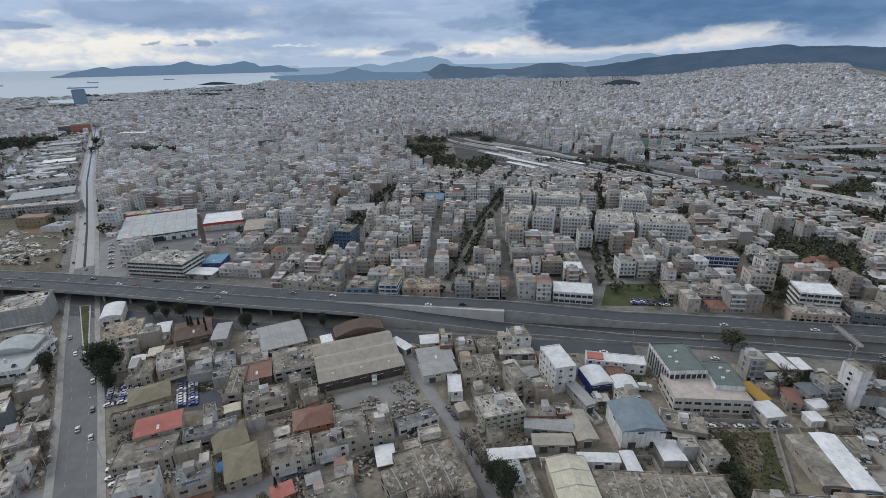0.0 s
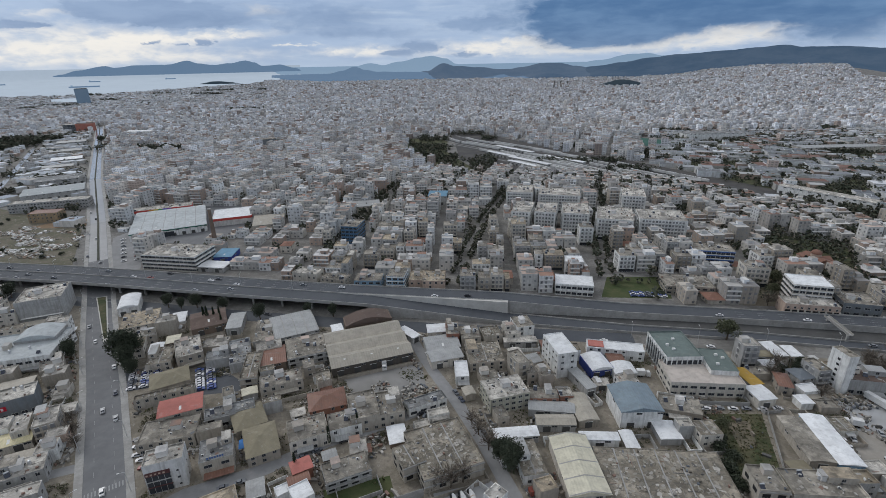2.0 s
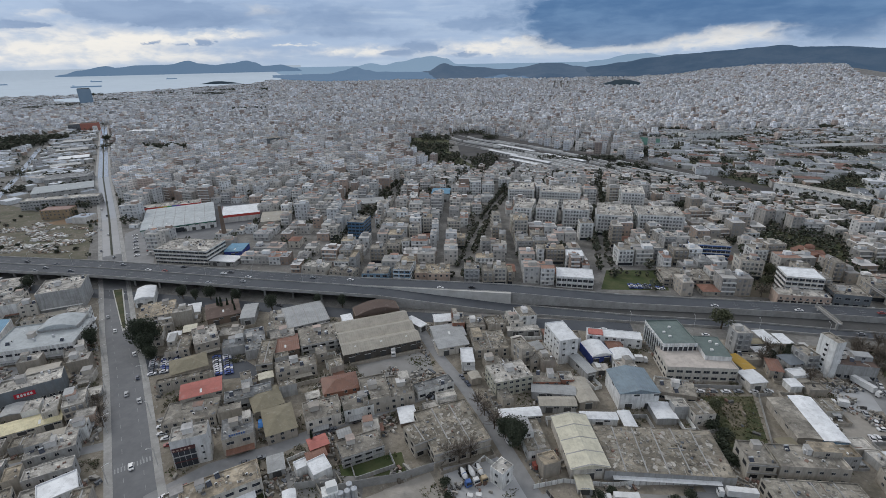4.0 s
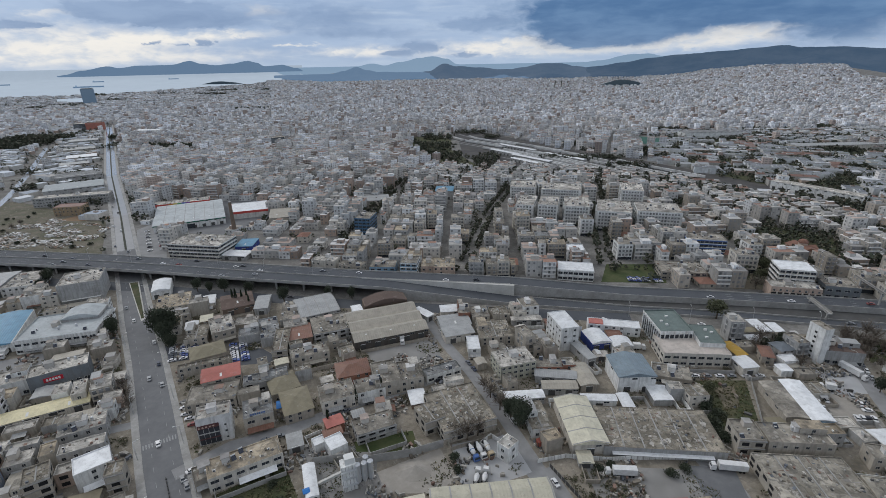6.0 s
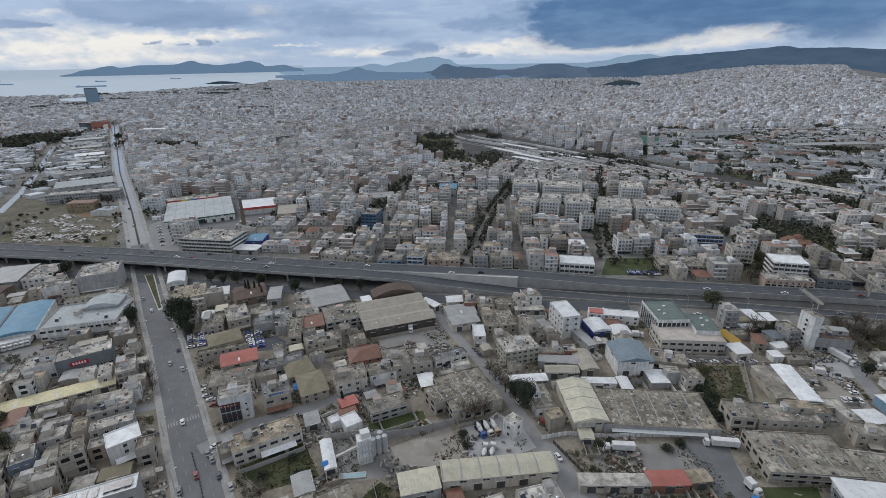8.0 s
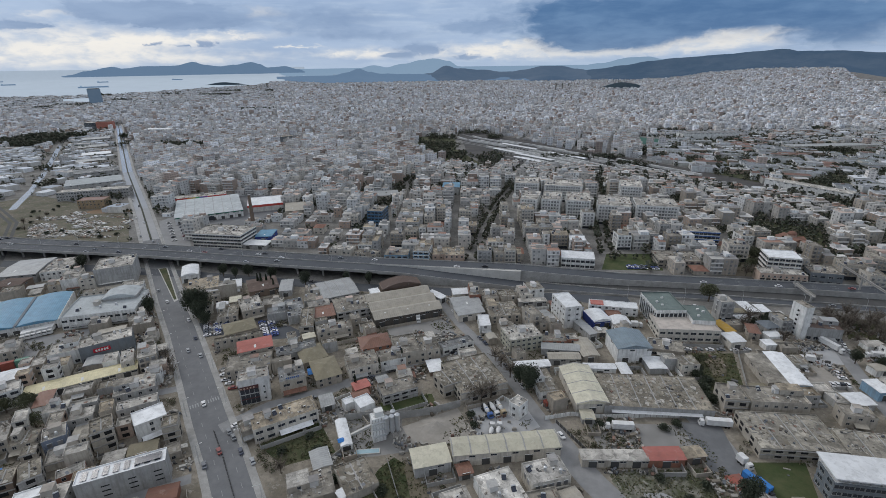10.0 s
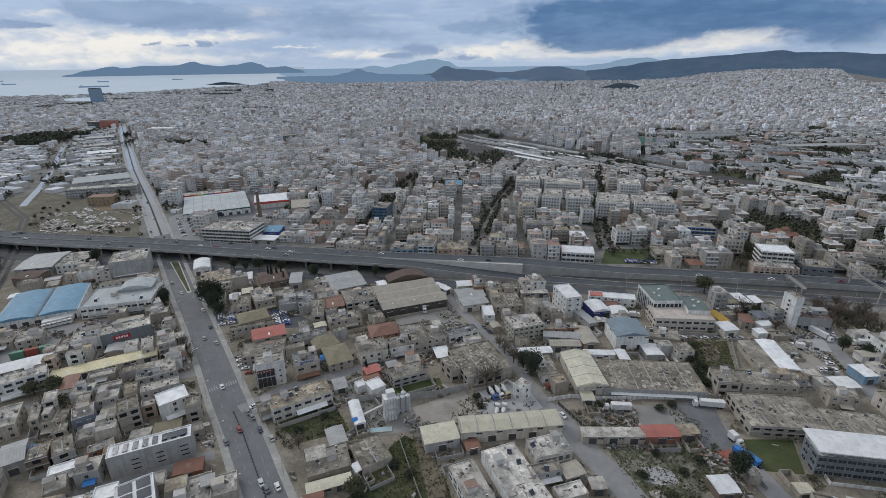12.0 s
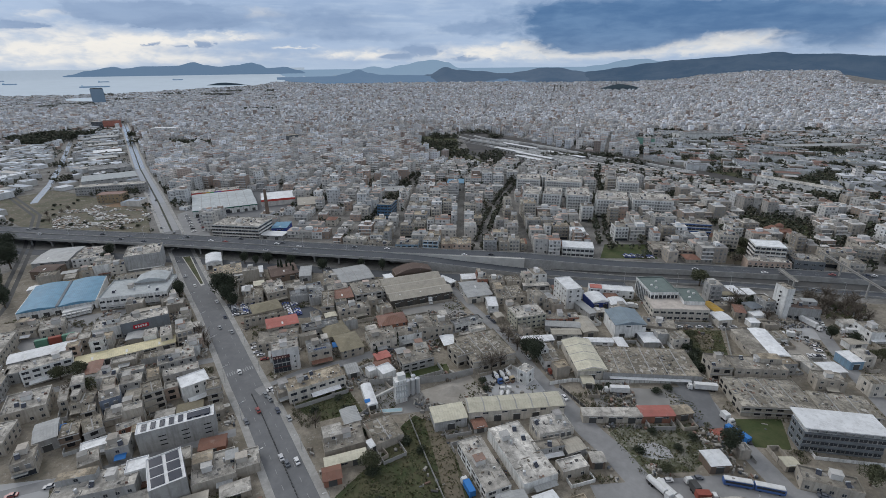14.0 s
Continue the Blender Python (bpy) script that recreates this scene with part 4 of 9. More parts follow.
def window_mesh(w, h):
    """A window unit that stands in the wall: frame, sill and dark pane; the wall's face is at y = 0, outside is -y."""
    def make():
        b, f = Build(), 0.08
        xs = [-w / 2 - f, -w / 2] + ([-0.035, 0.035] if w > 1.0 else []) + [w / 2, w / 2 + f]
        zs = [-f, 0, h, h + f]
        b.v += [(x, -0.09, z) for x in xs for z in zs]
        n = len(xs)
        for i in range(n - 1):
            for k in range(3):
                q = (i * 4 + k, i * 4 + 4 + k, i * 4 + 5 + k, i * 4 + 1 + k)
                if k != 1 or i % 2 == 0:
                    b.f.append(q)
                    b.m.append(0)
                    continue
                m = len(b.v)
                b.v += [(b.v[p][0], -0.02, b.v[p][2]) for p in q]
                for e in range(4):
                    g = (e + 1) % 4
                    b.f.append((q[e], q[g], m + g, m + e))
                    b.m.append(0)
                b.f.append((m, m + 1, m + 2, m + 3))
                b.m.append(1)
        m, c = len(b.v), (0, (n - 1) * 4, (n - 1) * 4 + 3, 3)
        b.v += [(b.v[p][0], 0.0, b.v[p][2]) for p in c]
        for e in range(4):
            g = (e + 1) % 4
            b.f.append((c[g], c[e], m + e, m + g))
            b.m.append(0)
        return b
    return shared("window_%.1f_%.1f" % (w, h), make, ["frame_dull", "window_dark"])


def heater_mesh():
    def make():
        b = Build()
        b.face([(-0.9, -0.9, 0.2), (0.9, -0.9, 0.2), (0.9, 0.6, 1.3), (-0.9, 0.6, 1.3)], 1)
        b.face([(-0.9, 0.6, 1.3), (0.9, 0.6, 1.3), (0.9, 0.6, 0), (-0.9, 0.6, 0)], 0)
        b.lying(0, 0.75, 1.55, 0.28, 1.7, 0, 8, 0)
        return b
    return shared("solar_heater", make, ["tank_metal", "solar_cell"])


def tank_mesh():
    return shared("water_tank", lambda: Build().tube(0, 0, 0.3, 0.6, 1.3, 10).tube(0, 0, 1.6, 0.6, 0.25, 10, r2=0.2).box(0, 0, 0, 1.0, 1.0, 0.3), ["tank_metal"])


def aircon_mesh():
    return shared("air_conditioner", lambda: Build().box(0, 0, 0.15, 0.95, 0.4, 0.75, mat=0).box(0, -0.21, 0.25, 0.55, 0.02, 0.55, mat=1).box(0, 0, 0, 0.7, 0.3, 0.15, mat=1), ["frame_white", "dark_void"])


def aerial_mesh():
    def make():
        b = Build().tube(0, 0, 0, 0.05, 3.2, 5)
        for k, l in ((2.6, 1.1), (2.85, 0.9), (3.05, 0.7)):
            b.box(0, 0, k, l, 0.05, 0.05)
        return b
    return shared("roof_aerial", make, ["tank_metal"])


RNG = random.Random(42)
WORDS = {1: "single-storey", 2: "two-storey", 3: "three-storey", 4: "four-storey", 5: "five-storey", 6: "six-storey", 7: "seven-storey"}


def ring_walls(w, d, h, para, t=0.28):
    """Outer walls with a parapet round a sunken flat roof."""
    b = Build()
    o = [(-w / 2, -d / 2), (w / 2, -d / 2), (w / 2, d / 2), (-w / 2, d / 2)]
    i = [(-w / 2 + t, -d / 2 + t), (w / 2 - t, -d / 2 + t), (w / 2 - t, d / 2 - t), (-w / 2 + t, d / 2 - t)]
    top = h + para
    for k in range(4):
        j = (k + 1) % 4
        b.face([(*o[k], 0), (*o[j], 0), (*o[j], top), (*o[k], top)])
        b.face([(*o[k], top), (*o[j], top), (*i[j], top), (*i[k], top)], 1)
        b.face([(*i[j], h - 0.1), (*i[k], h - 0.1), (*i[k], top), (*i[j], top)], 1)
    return b


FACES = {"front": (0, -1), "left": (-1, 0), "right": (1, 0)}


def street_side(home, face):
    """Blind party walls on the far side carry no windows."""
    nx, ny = FACES[face]
    m = home.matrix_basis
    n = m.to_3x3() @ Vector((nx, ny, 0))
    return n.dot(Vector((HUB[0], HUB[1], 0)) - m.translation) > 0


def on_face(face, w, d, u, z):
    """Pose on a face: u along it from its middle, z up, the unit's outside is local -y."""
    if face == "front":
        return pose(u, -d / 2, z, 0, 0, 0)
    if face == "left":
        return pose(-w / 2, u, z, 0, 0, -90)
    return pose(w / 2, u, z, 0, 0, 90)


def add_windows(home, w, d, h, style, floors):
    fh = h / floors
    for face in ("front", "left", "right"):
        span = w if face == "front" else d
        if style == "house":
            ww, wh, step, z0, faces = 1.3, 1.35, 3.5, 1.0, FACES
        elif style == "strip":
            ww, wh, step, z0, faces = 2.8, 1.3, 3.9, 1.1, FACES
        elif style == "strip3":
            ww, wh, step, z0, faces = 1.6, 1.1, 3.0, 1.2, FACES
        elif style in ("office", "band", "bluebands"):
            ww, wh, step, z0, faces = 2.9, 1.7, 3.1, 0.9, FACES
        elif style == "slits2":
            ww, wh, step, z0, faces = 1.3, 1.0, 3.6, 1.4, FACES
        elif style == "ground":
            ww, wh, step, z0, faces = 2.2, 1.7, 3.0, 0.9, ("front",)
        else:
            return
        if face not in faces or not street_side(home, face):
            continue
        n = max(1, int((span - 1.2) / step))
        for k in range(1 if style == "ground" else floors):
            for i in range(n):
                if style in ("house", "slits2") and RNG.random() < 0.15:
                    continue
                part("window", window_mesh(ww, min(wh, fh - 1.0)), [], home, at=on_face(face, w, d, (i - (n - 1) / 2) * span / n, k * fh + z0))


def balcony_mesh(w, mat):
    def make():
        b = Build()
        b.box(0, -0.6, -0.12, w, 1.2, 0.14, bottom=True)
        b.box(0, -1.17, 0.02, w, 0.08, 0.85)
        b.box(-w / 2 + 0.04, -0.6, 0.02, 0.08, 1.1, 0.85)
        b.box(w / 2 - 0.04, -0.6, 0.02, 0.08, 1.1, 0.85)
        return b
    return shared("balcony_%.0f_%s" % (w, mat), make, [mat])


def balcony_door_mesh(w):
    def make():
        b = Build()
        n = max(1, int(w / 2.6))
        for i in range(n):
            b.box((i - (n - 1) / 2) * w / n, -0.03, 0, 1.7, 0.06, 2.2, mat=1)
            b.box((i - (n - 1) / 2) * w / n, -0.06, 2.2, 1.9, 0.12, 0.12, mat=0)
        return b
    return shared("balcony_doors_%.0f" % w, make, ["frame_white", "window_dim"])


def add_balconies(home, w, d, h, floors, wallmat):
    fh = h / floors
    wq = max(3, round(w * 0.9))
    dq = max(3, round(d * 0.6))
    for k in range(1, floors):
        part("balcony", balcony_mesh(wq, wallmat), [], home, at=on_face("front", w, d, 0, k * fh))
        tagged(part("balcony_glazing", balcony_door_mesh(wq), [], home, at=on_face("front", w, d, 0, k * fh + 0.05)), kind="stuff")
        for face in ("left", "right"):
            if not street_side(home, face):
                continue
            if floors > 5:
                part("balcony", balcony_mesh(dq, wallmat), [], home, at=on_face(face, w, d, 0, k * fh))
            tagged(part("window_strip", balcony_door_mesh(dq), [], home, at=on_face(face, w, d, 0, k * fh + 0.2)), kind="stuff")
    part("shopfront", Build().box(0, -0.03, 0.2, wq, 0.06, fh - 0.9), ["window_dark"], home, at=on_face("front", w, d, 0, 0))


def roof_clutter(home, w, d, h, amount=1.0, head=True):
    if head and w > 7 and d > 7:
        sw, sd = RNG.uniform(2.6, 4.2), RNG.uniform(2.6, 4.5)
        sx, sy = RNG.uniform(-0.25, 0.25) * w, RNG.uniform(-0.05, 0.3) * d
        part("stair_head", Build().box(0, 0, 0, sw, sd, 2.5, mat=0, top=1).box(0, 0, 2.5, sw + 0.4, sd + 0.4, 0.15, mat=1), ["plaster_mixed", "roof_mixed"], home, at=pose(sx, sy, h))
    n = int(w * d / 45 * amount * RNG.uniform(0.5, 1.4))
    for _ in range(min(n, 6)):
        kind = RNG.choice(("solar_heater", "water_tank", "air_conditioner", "air_conditioner", "roof_aerial", "solar_heater"))
        mesh = {"solar_heater": heater_mesh, "water_tank": tank_mesh, "air_conditioner": aircon_mesh, "roof_aerial": aerial_mesh}[kind]()
        part(kind, mesh, [], home, at=pose(RNG.uniform(-0.42, 0.42) * w, RNG.uniform(-0.42, 0.42) * d, h, 0, 0, RNG.uniform(-20, 20)))


EXTRA = random.Random(97)


def add_extras(home, w, d, h, wall, roof):
    """A sheet awning over the ground floor, and on some roofs a room built on later."""
    if EXTRA.random() < 0.45:
        span, out = w * EXTRA.uniform(0.35, 0.9), EXTRA.uniform(1.6, 3.2)
        sheet = EXTRA.choice(("cover_metal", "cover_white", "cover_tanmetal", "cover_rust", "cover_metal", "cover_concw"))
        part("awning", Build().box(0, -out / 2, 0, span, out, 0.09, bottom=True), [sheet], home, at=on_face("front", w, d, EXTRA.uniform(-0.5, 0.5) * (w - span), 2.75) @ pose(0, 0, 0, 9, 0, 0))
    if w * d > 80 and roof not in ("white", "palegrey", "rose", "green") and h < 9 and EXTRA.random() < 0.3:
        rw, rd, rh = w * EXTRA.uniform(0.28, 0.5), d * EXTRA.uniform(0.35, 0.6), EXTRA.uniform(2.4, 2.9)
        top, side = "cover_" + EXTRA.choice(("conc", "concw", "tan", "metal")), EXTRA.choice((-1, 1))
        if roof == "concp":
            return
        room = part("upper_room", Build().box(0, 0, 0, rw, rd, rh, mat=0, top=1), ["wall_" + wall, top], home, at=pose(side * (w - rw - 0.8) / 2, (d - rd - 0.8) / 2, h))
        part("window", window_mesh(1.3, 1.2), [], room, at=on_face("front", rw, rd, 0, 0.9))


def debris_mesh(w, d, z, n, rng, big=1.0):
    """Flat spalled patches, with loose slabs and rubble among them."""
    b = Build()
    for i in range(n):
        x, y, s = rng.uniform(-0.46, 0.46) * w, rng.uniform(-0.46, 0.46) * d, rng.uniform(0.3, 1.0) * big
        if i % 3:
            x, y = x * 0.97, y * 0.97
            k, q = rng.randint(5, 7), rng.uniform(0.7, 2.4) * big
            turn, thin = rng.uniform(0, 3), rng.uniform(0.35, 0.9)
            ring = []
            for j in range(k):
                a, r = 6.2832 * j / k, q * rng.uniform(0.5, 1.0)
                u, v = r * math.cos(a), r * math.sin(a) * thin
                ring.append((max(-w / 2, min(w / 2, x + u * math.cos(turn) - v * math.sin(turn))), max(-d / 2, min(d / 2, y + u * math.sin(turn) + v * math.cos(turn)))))
            b.prism(ring, z, z + rng.uniform(0.01, 0.07))
        else:
            b.box(x, y, z, s * rng.uniform(0.6, 1.8), s * rng.uniform(0.3, 0.8), rng.uniform(0.08, 0.3), rng.uniform(0, 3.1))
    return b


def block(x, y, w, d, rot, h, wall, roof, win="house", solar=0, sign=None, redcorner=0, canopyroof=0, name=None, group="", clutter=1.0):
    """A flat-roofed building: walls with a parapet, roof, windows by its kind, things on the roof."""
    if x < -150 and roof == "conc" and int(x * 7) % 3:
        roof = "concw"
    floors = max(1, round(h / 3.2))
    what = {"balcony": "apartment building", "office": "office building", "open": "derelict building", "house": "house", "none": "building", "band": "hall"}.get(win, "workshop")
    label = "%s %s %s with %s" % (WORDS[min(7, floors)], WALLS[wall][1], what, COVERS[roof][1])
    home = thing(name or {"apartment building": "apartment_building", "office building": "office_building", "house": "house"}.get(what, "workshop_building"),
                 x, y, 0, rot, label, what.split()[-1] if what != "apartment building" else "apartment building", group)
    wm, rm = "wall_" + wall, "cover_" + roof
    para = 0.4 if roof == "white" else RNG.choice((0.25, 0.45, 0.7))
    part("wall", ring_walls(w, d, h, para), [wm, rm], home)
    part("roof", Build().box(0, 0, h - 0.25, w - 0.5, d - 0.5, 0.25), [rm], home)
    if win == "balcony":
        add_balconies(home, w, d, h, floors, wm)
    elif win == "open":
        fh = h / floors
        for k in range(floors):
            for face in FACES:
                if not street_side(home, face):
                    continue
                span = (w if face == "front" else d)
                n = max(1, int(span / 4.2))
                for i in range(n):
                    if RNG.random() < 0.8:
                        # Near-black sheets on the solid wall stand in for unlit rooms behind.
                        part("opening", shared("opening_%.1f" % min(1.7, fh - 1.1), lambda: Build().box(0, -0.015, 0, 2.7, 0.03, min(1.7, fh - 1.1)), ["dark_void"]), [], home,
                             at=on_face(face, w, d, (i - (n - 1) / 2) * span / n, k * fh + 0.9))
            part("ledge", Build().box(0, -0.2, 0, w + 0.5, 0.4, 0.3, bottom=True), ["concrete"], home, at=on_face("front", w, d, 0, (k + 1) * fh - 0.35))
    elif win == "slits":
        for i in range(max(1, int(w / 9))):
            for k in range(max(3, floors)):
                # Thin near-black sheets paint the dark depth of the slits.
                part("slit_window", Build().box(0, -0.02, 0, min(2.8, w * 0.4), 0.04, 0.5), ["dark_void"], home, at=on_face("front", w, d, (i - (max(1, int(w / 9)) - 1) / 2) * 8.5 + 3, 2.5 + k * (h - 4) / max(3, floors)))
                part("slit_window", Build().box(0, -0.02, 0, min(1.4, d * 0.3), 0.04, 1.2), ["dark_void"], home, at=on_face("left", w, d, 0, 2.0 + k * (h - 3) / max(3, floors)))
    elif win == "slats":
        for k in range(int(h / 1.6)):
            part("cladding_band", Build().box(0, -0.06, 0, w * 0.42, 0.12, 0.8), ["wall_grey"], home, at=on_face("front", w, d, w * 0.28, 1.2 + k * 1.6))
        part("canopy", Build().box(0, -0.8, 0, w * 0.9, 1.6, 0.25, bottom=True), ["wall_white"], home, at=on_face("front", w, d, 0, 3.2))
    elif win == "fins":
        for face in ("left", "front"):
            span = w if face == "front" else d
            for i in range(int(span / 2.6)):
                part("fin", Build().box(0, -0.3, 0, 0.35, 0.6, h), ["wall_white"], home, at=on_face(face, w, d, (i + 0.5 - int(span / 2.6) / 2) * 2.6, 0))
        part("glazing", Build().box(0, -0.04, 1, w - 1, 0.08, h - 2.5), ["window_dark"], home, at=on_face("front", w, d, 0, 0))
        part("glazing", Build().box(0, -0.04, 1, d - 1, 0.08, h - 2.5), ["window_dark"], home, at=on_face("left", w, d, 0, 0))
    elif win == "poster":
        # dark shop front below a red-brown sign band, white walls above and beside it
        for face, span in (("front", w * 0.62), ("left", d * 0.8)):
            u = -w * 0.17 if face == "front" else 0.0
            glass = part("shop_front", Build().box(0, -0.08, 0, span, 0.16, h * 0.62), ["window_dark"], home, at=on_face(face, w, d, u, 0.3))
            for i in range(int(span / 1.9) + 1):
                part("mullion", Build().box(0, -0.12, 0, 0.14, 0.2, h * 0.62), ["wall_grey"], glass, at=pose((i / int(span / 1.9) - 0.5) * (span - 0.2), 0, 0))
            for k in range(1, 3):
                part("floor_band", Build().box(0, -0.13, 0, span, 0.24, 0.5), ["poster_dark" if k == 1 else "wall_grey"], glass, at=pose(0, 0, k * h * 0.2))
            board = part("sign_board", Build().box(0, -0.2, 0, span, 0.4, 1.6), ["poster_dark"], home, at=on_face(face, w, d, u, h * 0.62 + 0.4))
            for i in range(int(span / 1.4)):
                part("letter_bar", Build().box(0, -0.43, 0.45, 0.7, 0.05, 0.7), ["wall_salmon"], board, at=pose((i + 0.5) * 1.4 - span / 2, 0, 0))
        for k in range(3):
            part("window", window_mesh(0.9, 0.8), [], home, at=on_face("front", w, d, w * 0.32, k * h / 4 + 1.4))
            part("window", window_mesh(0.9, 0.8), [], home, at=on_face("right", w, d, 0, k * h / 4 + 1.4))
    elif win == "arcade":
        n = int(w / 3.4)
        for i in range(n):
            u = (i - (n - 1) / 2) * w / n
            # A near-black sheet paints the shade inside the bay.
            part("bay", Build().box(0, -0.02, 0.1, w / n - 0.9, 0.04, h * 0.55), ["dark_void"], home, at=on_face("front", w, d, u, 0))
            part("pier", Build().box(w / n / 2, -0.3, 0, 0.7, 0.6, h * 0.62), ["wall_cream"], home, at=on_face("front", w, d, u, 0))
            part("window", window_mesh(1.1, 1.3), [], home, at=on_face("front", w, d, u, h * 0.68))
    elif win != "none":
        add_windows(home, w, d, h, win, floors)
    if y < 245 and w > 6 and win in ("house", "none", "strip", "slits2", "ground", "strip3", "balcony"):
        add_extras(home, w, d, h, wall, roof)
    if win in ("band", "bluebands", "office"):
        fh = h / floors
        for k in range(1, floors + 1):
            for face in FACES:
                span = w if face == "front" else d
                part("spandrel", Build().box(0, -0.12, 0, span, 0.24, 0.75), ["band_blue" if win == "bluebands" else "wall_" + wall if wall in ("blueglass", "blueish", "slate") else "wall_white"], home, at=on_face(face, w, d, 0, k * fh - 0.6))
    if wall == "redband":
        for face in FACES:
            span = w if face == "front" else d
            part("red_band", Build().box(0, -0.06, 0, span + 0.1, 0.12, 2.4), ["band_red"], home, at=on_face(face, w, d, 0, h - 2.0))
    if sign is not None:
        board = part("sign_board", Build().box(0, -0.1, 0, 8.0 if sign else 7.0, 0.2, 2.4 if sign else 1.3), ["sign_red" if sign else "wall_grey"], home, at=on_face("front", w, d, -w * 0.1 if sign else 0, h - 4.2 if sign else h + 0.9))
        if sign:
            for i in range(5):
                part("letter_bar", Build().box(0, -0.23, 0.55, 0.85, 0.06, 1.3), ["frame_white"], board, at=pose(-2.5 + i * 1.25, 0, 0))
        else:
            for i in range(7):
                part("letter_bar", Build().box(0, -0.22, 0.25, 0.6, 0.04, 0.8), ["band_blue"], board, at=pose(-2.7 + i * 0.9, 0, 0))
    if redcorner:
        part("red_roof_cover", Build().box(0, 0, 0, w * 0.27, d * 0.7, 0.5), ["cover_redpaint"], home, at=pose(-w * 0.34, 0, h + 0.1))
    if canopyroof:
        part("roof_canopy", Build().box(0, 0, 0, w + 1.5, d + 3, 0.5, bottom=True), ["cover_white"], home, at=pose(0, 0.5, h + 2.4), label="large white overhanging roof plate")
        for i in range(9):
            part("post", Build().box(0, 0, 0, 0.3, 0.3, 2.4), ["wall_grey"], home, at=pose((i - 4) * w / 9, -d / 2 + 0.6, h))
    if solar == 1:
        for i in range(int(w / 3.4)):
            part("solar_panel", Build().box(0, 0, 0, 1.9, d * 0.62, 0.1), ["solar_cell"], home, at=pose((i + 0.5 - int(w / 3.4) / 2) * 3.4, 0, h + 0.2))
        part("solar_panel", Build().box(0, 0, 0, w * 0.3, d * 0.5, 0.1), ["solar_cell"], home, at=pose(w * 0.3, 0, h + 0.5))
    elif solar == 2:
        for i in range(2):
            for j in range(3):
                part("solar_panel", Build().box(0, 0, 0, w * 0.36, d * 0.24, 0.1), ["solar_cell"], home, at=pose((i - 0.5) * w * 0.46, (j - 1) * d * 0.31, h + 0.25, 6, 0, 0))
    elif roof in ("ruin", "slabs"):
        tagged(part("debris", debris_mesh(w - 1, d - 1, h, min(300, int(w * d * (0.3 if roof == "ruin" else 0.08))), RNG, 0.75), ["debris"], home, "broken slabs and rubble"), kind="stuff")
        for i in range(1, max(2, int(w / 7))):
            part("roof_beam", Build().box(0, 0, 0, 0.5, d - 0.8, 0.22), ["concrete"], home, at=pose((i / max(2, int(w / 7)) - 0.5) * w, 0, h))
    elif roof not in ("white", "green", "rose") and not canopyroof and clutter:
        roof_clutter(home, w, d, h, clutter)
    elif roof == "green":
        for i in range(3):
            part("roof_vent", Build().box(0, 0, 0, 1.4, 1.0, 0.9), ["frame_white"], home, at=pose(RNG.uniform(-.3, .3) * w, RNG.uniform(-.3, .3) * d, h))
    return home


def gable_roof(w, d, h, rise, bays, axis, over=0.4):
    """Pitched sheets over a rectangle, with eaves and thickness; ridges run along axis."""
    b = Build()
    span, length = (d, w) if axis == "x" else (w, d)
    step = span / bays
    L2 = length / 2 + over

    def p(a, l, z):
        return (l, a, z) if axis == "x" else (a, l, z)
    for i in range(bays):
        a0, a1 = -span / 2 + i * step, -span / 2 + (i + 1) * step
        if i == 0:
            a0 -= over
        if i == bays - 1:
            a1 += over
        m = (a0 + a1) / 2
        for q0, z0, q1, z1 in ((a0, h, m, h + rise), (m, h + rise, a1, h)):
            for dz, flip in ((0.12, False), (0.0, True)):
                f = [p(q0, -L2, z0 + dz), p(q0, L2, z0 + dz), p(q1, L2, z1 + dz), p(q1, -L2, z1 + dz)]
                b.face(f if (axis == "y") == flip else f[::-1])
        for sgn in (-1, 1):
            b.face([p(a0, sgn * L2, h), p(a1, sgn * L2, h), p(m, sgn * L2, h + rise)])
        for q in (a0, a1):
            b.face([p(q, -L2, h), p(q, L2, h), p(q, L2, h + 0.12), p(q, -L2, h + 0.12)])
    return b


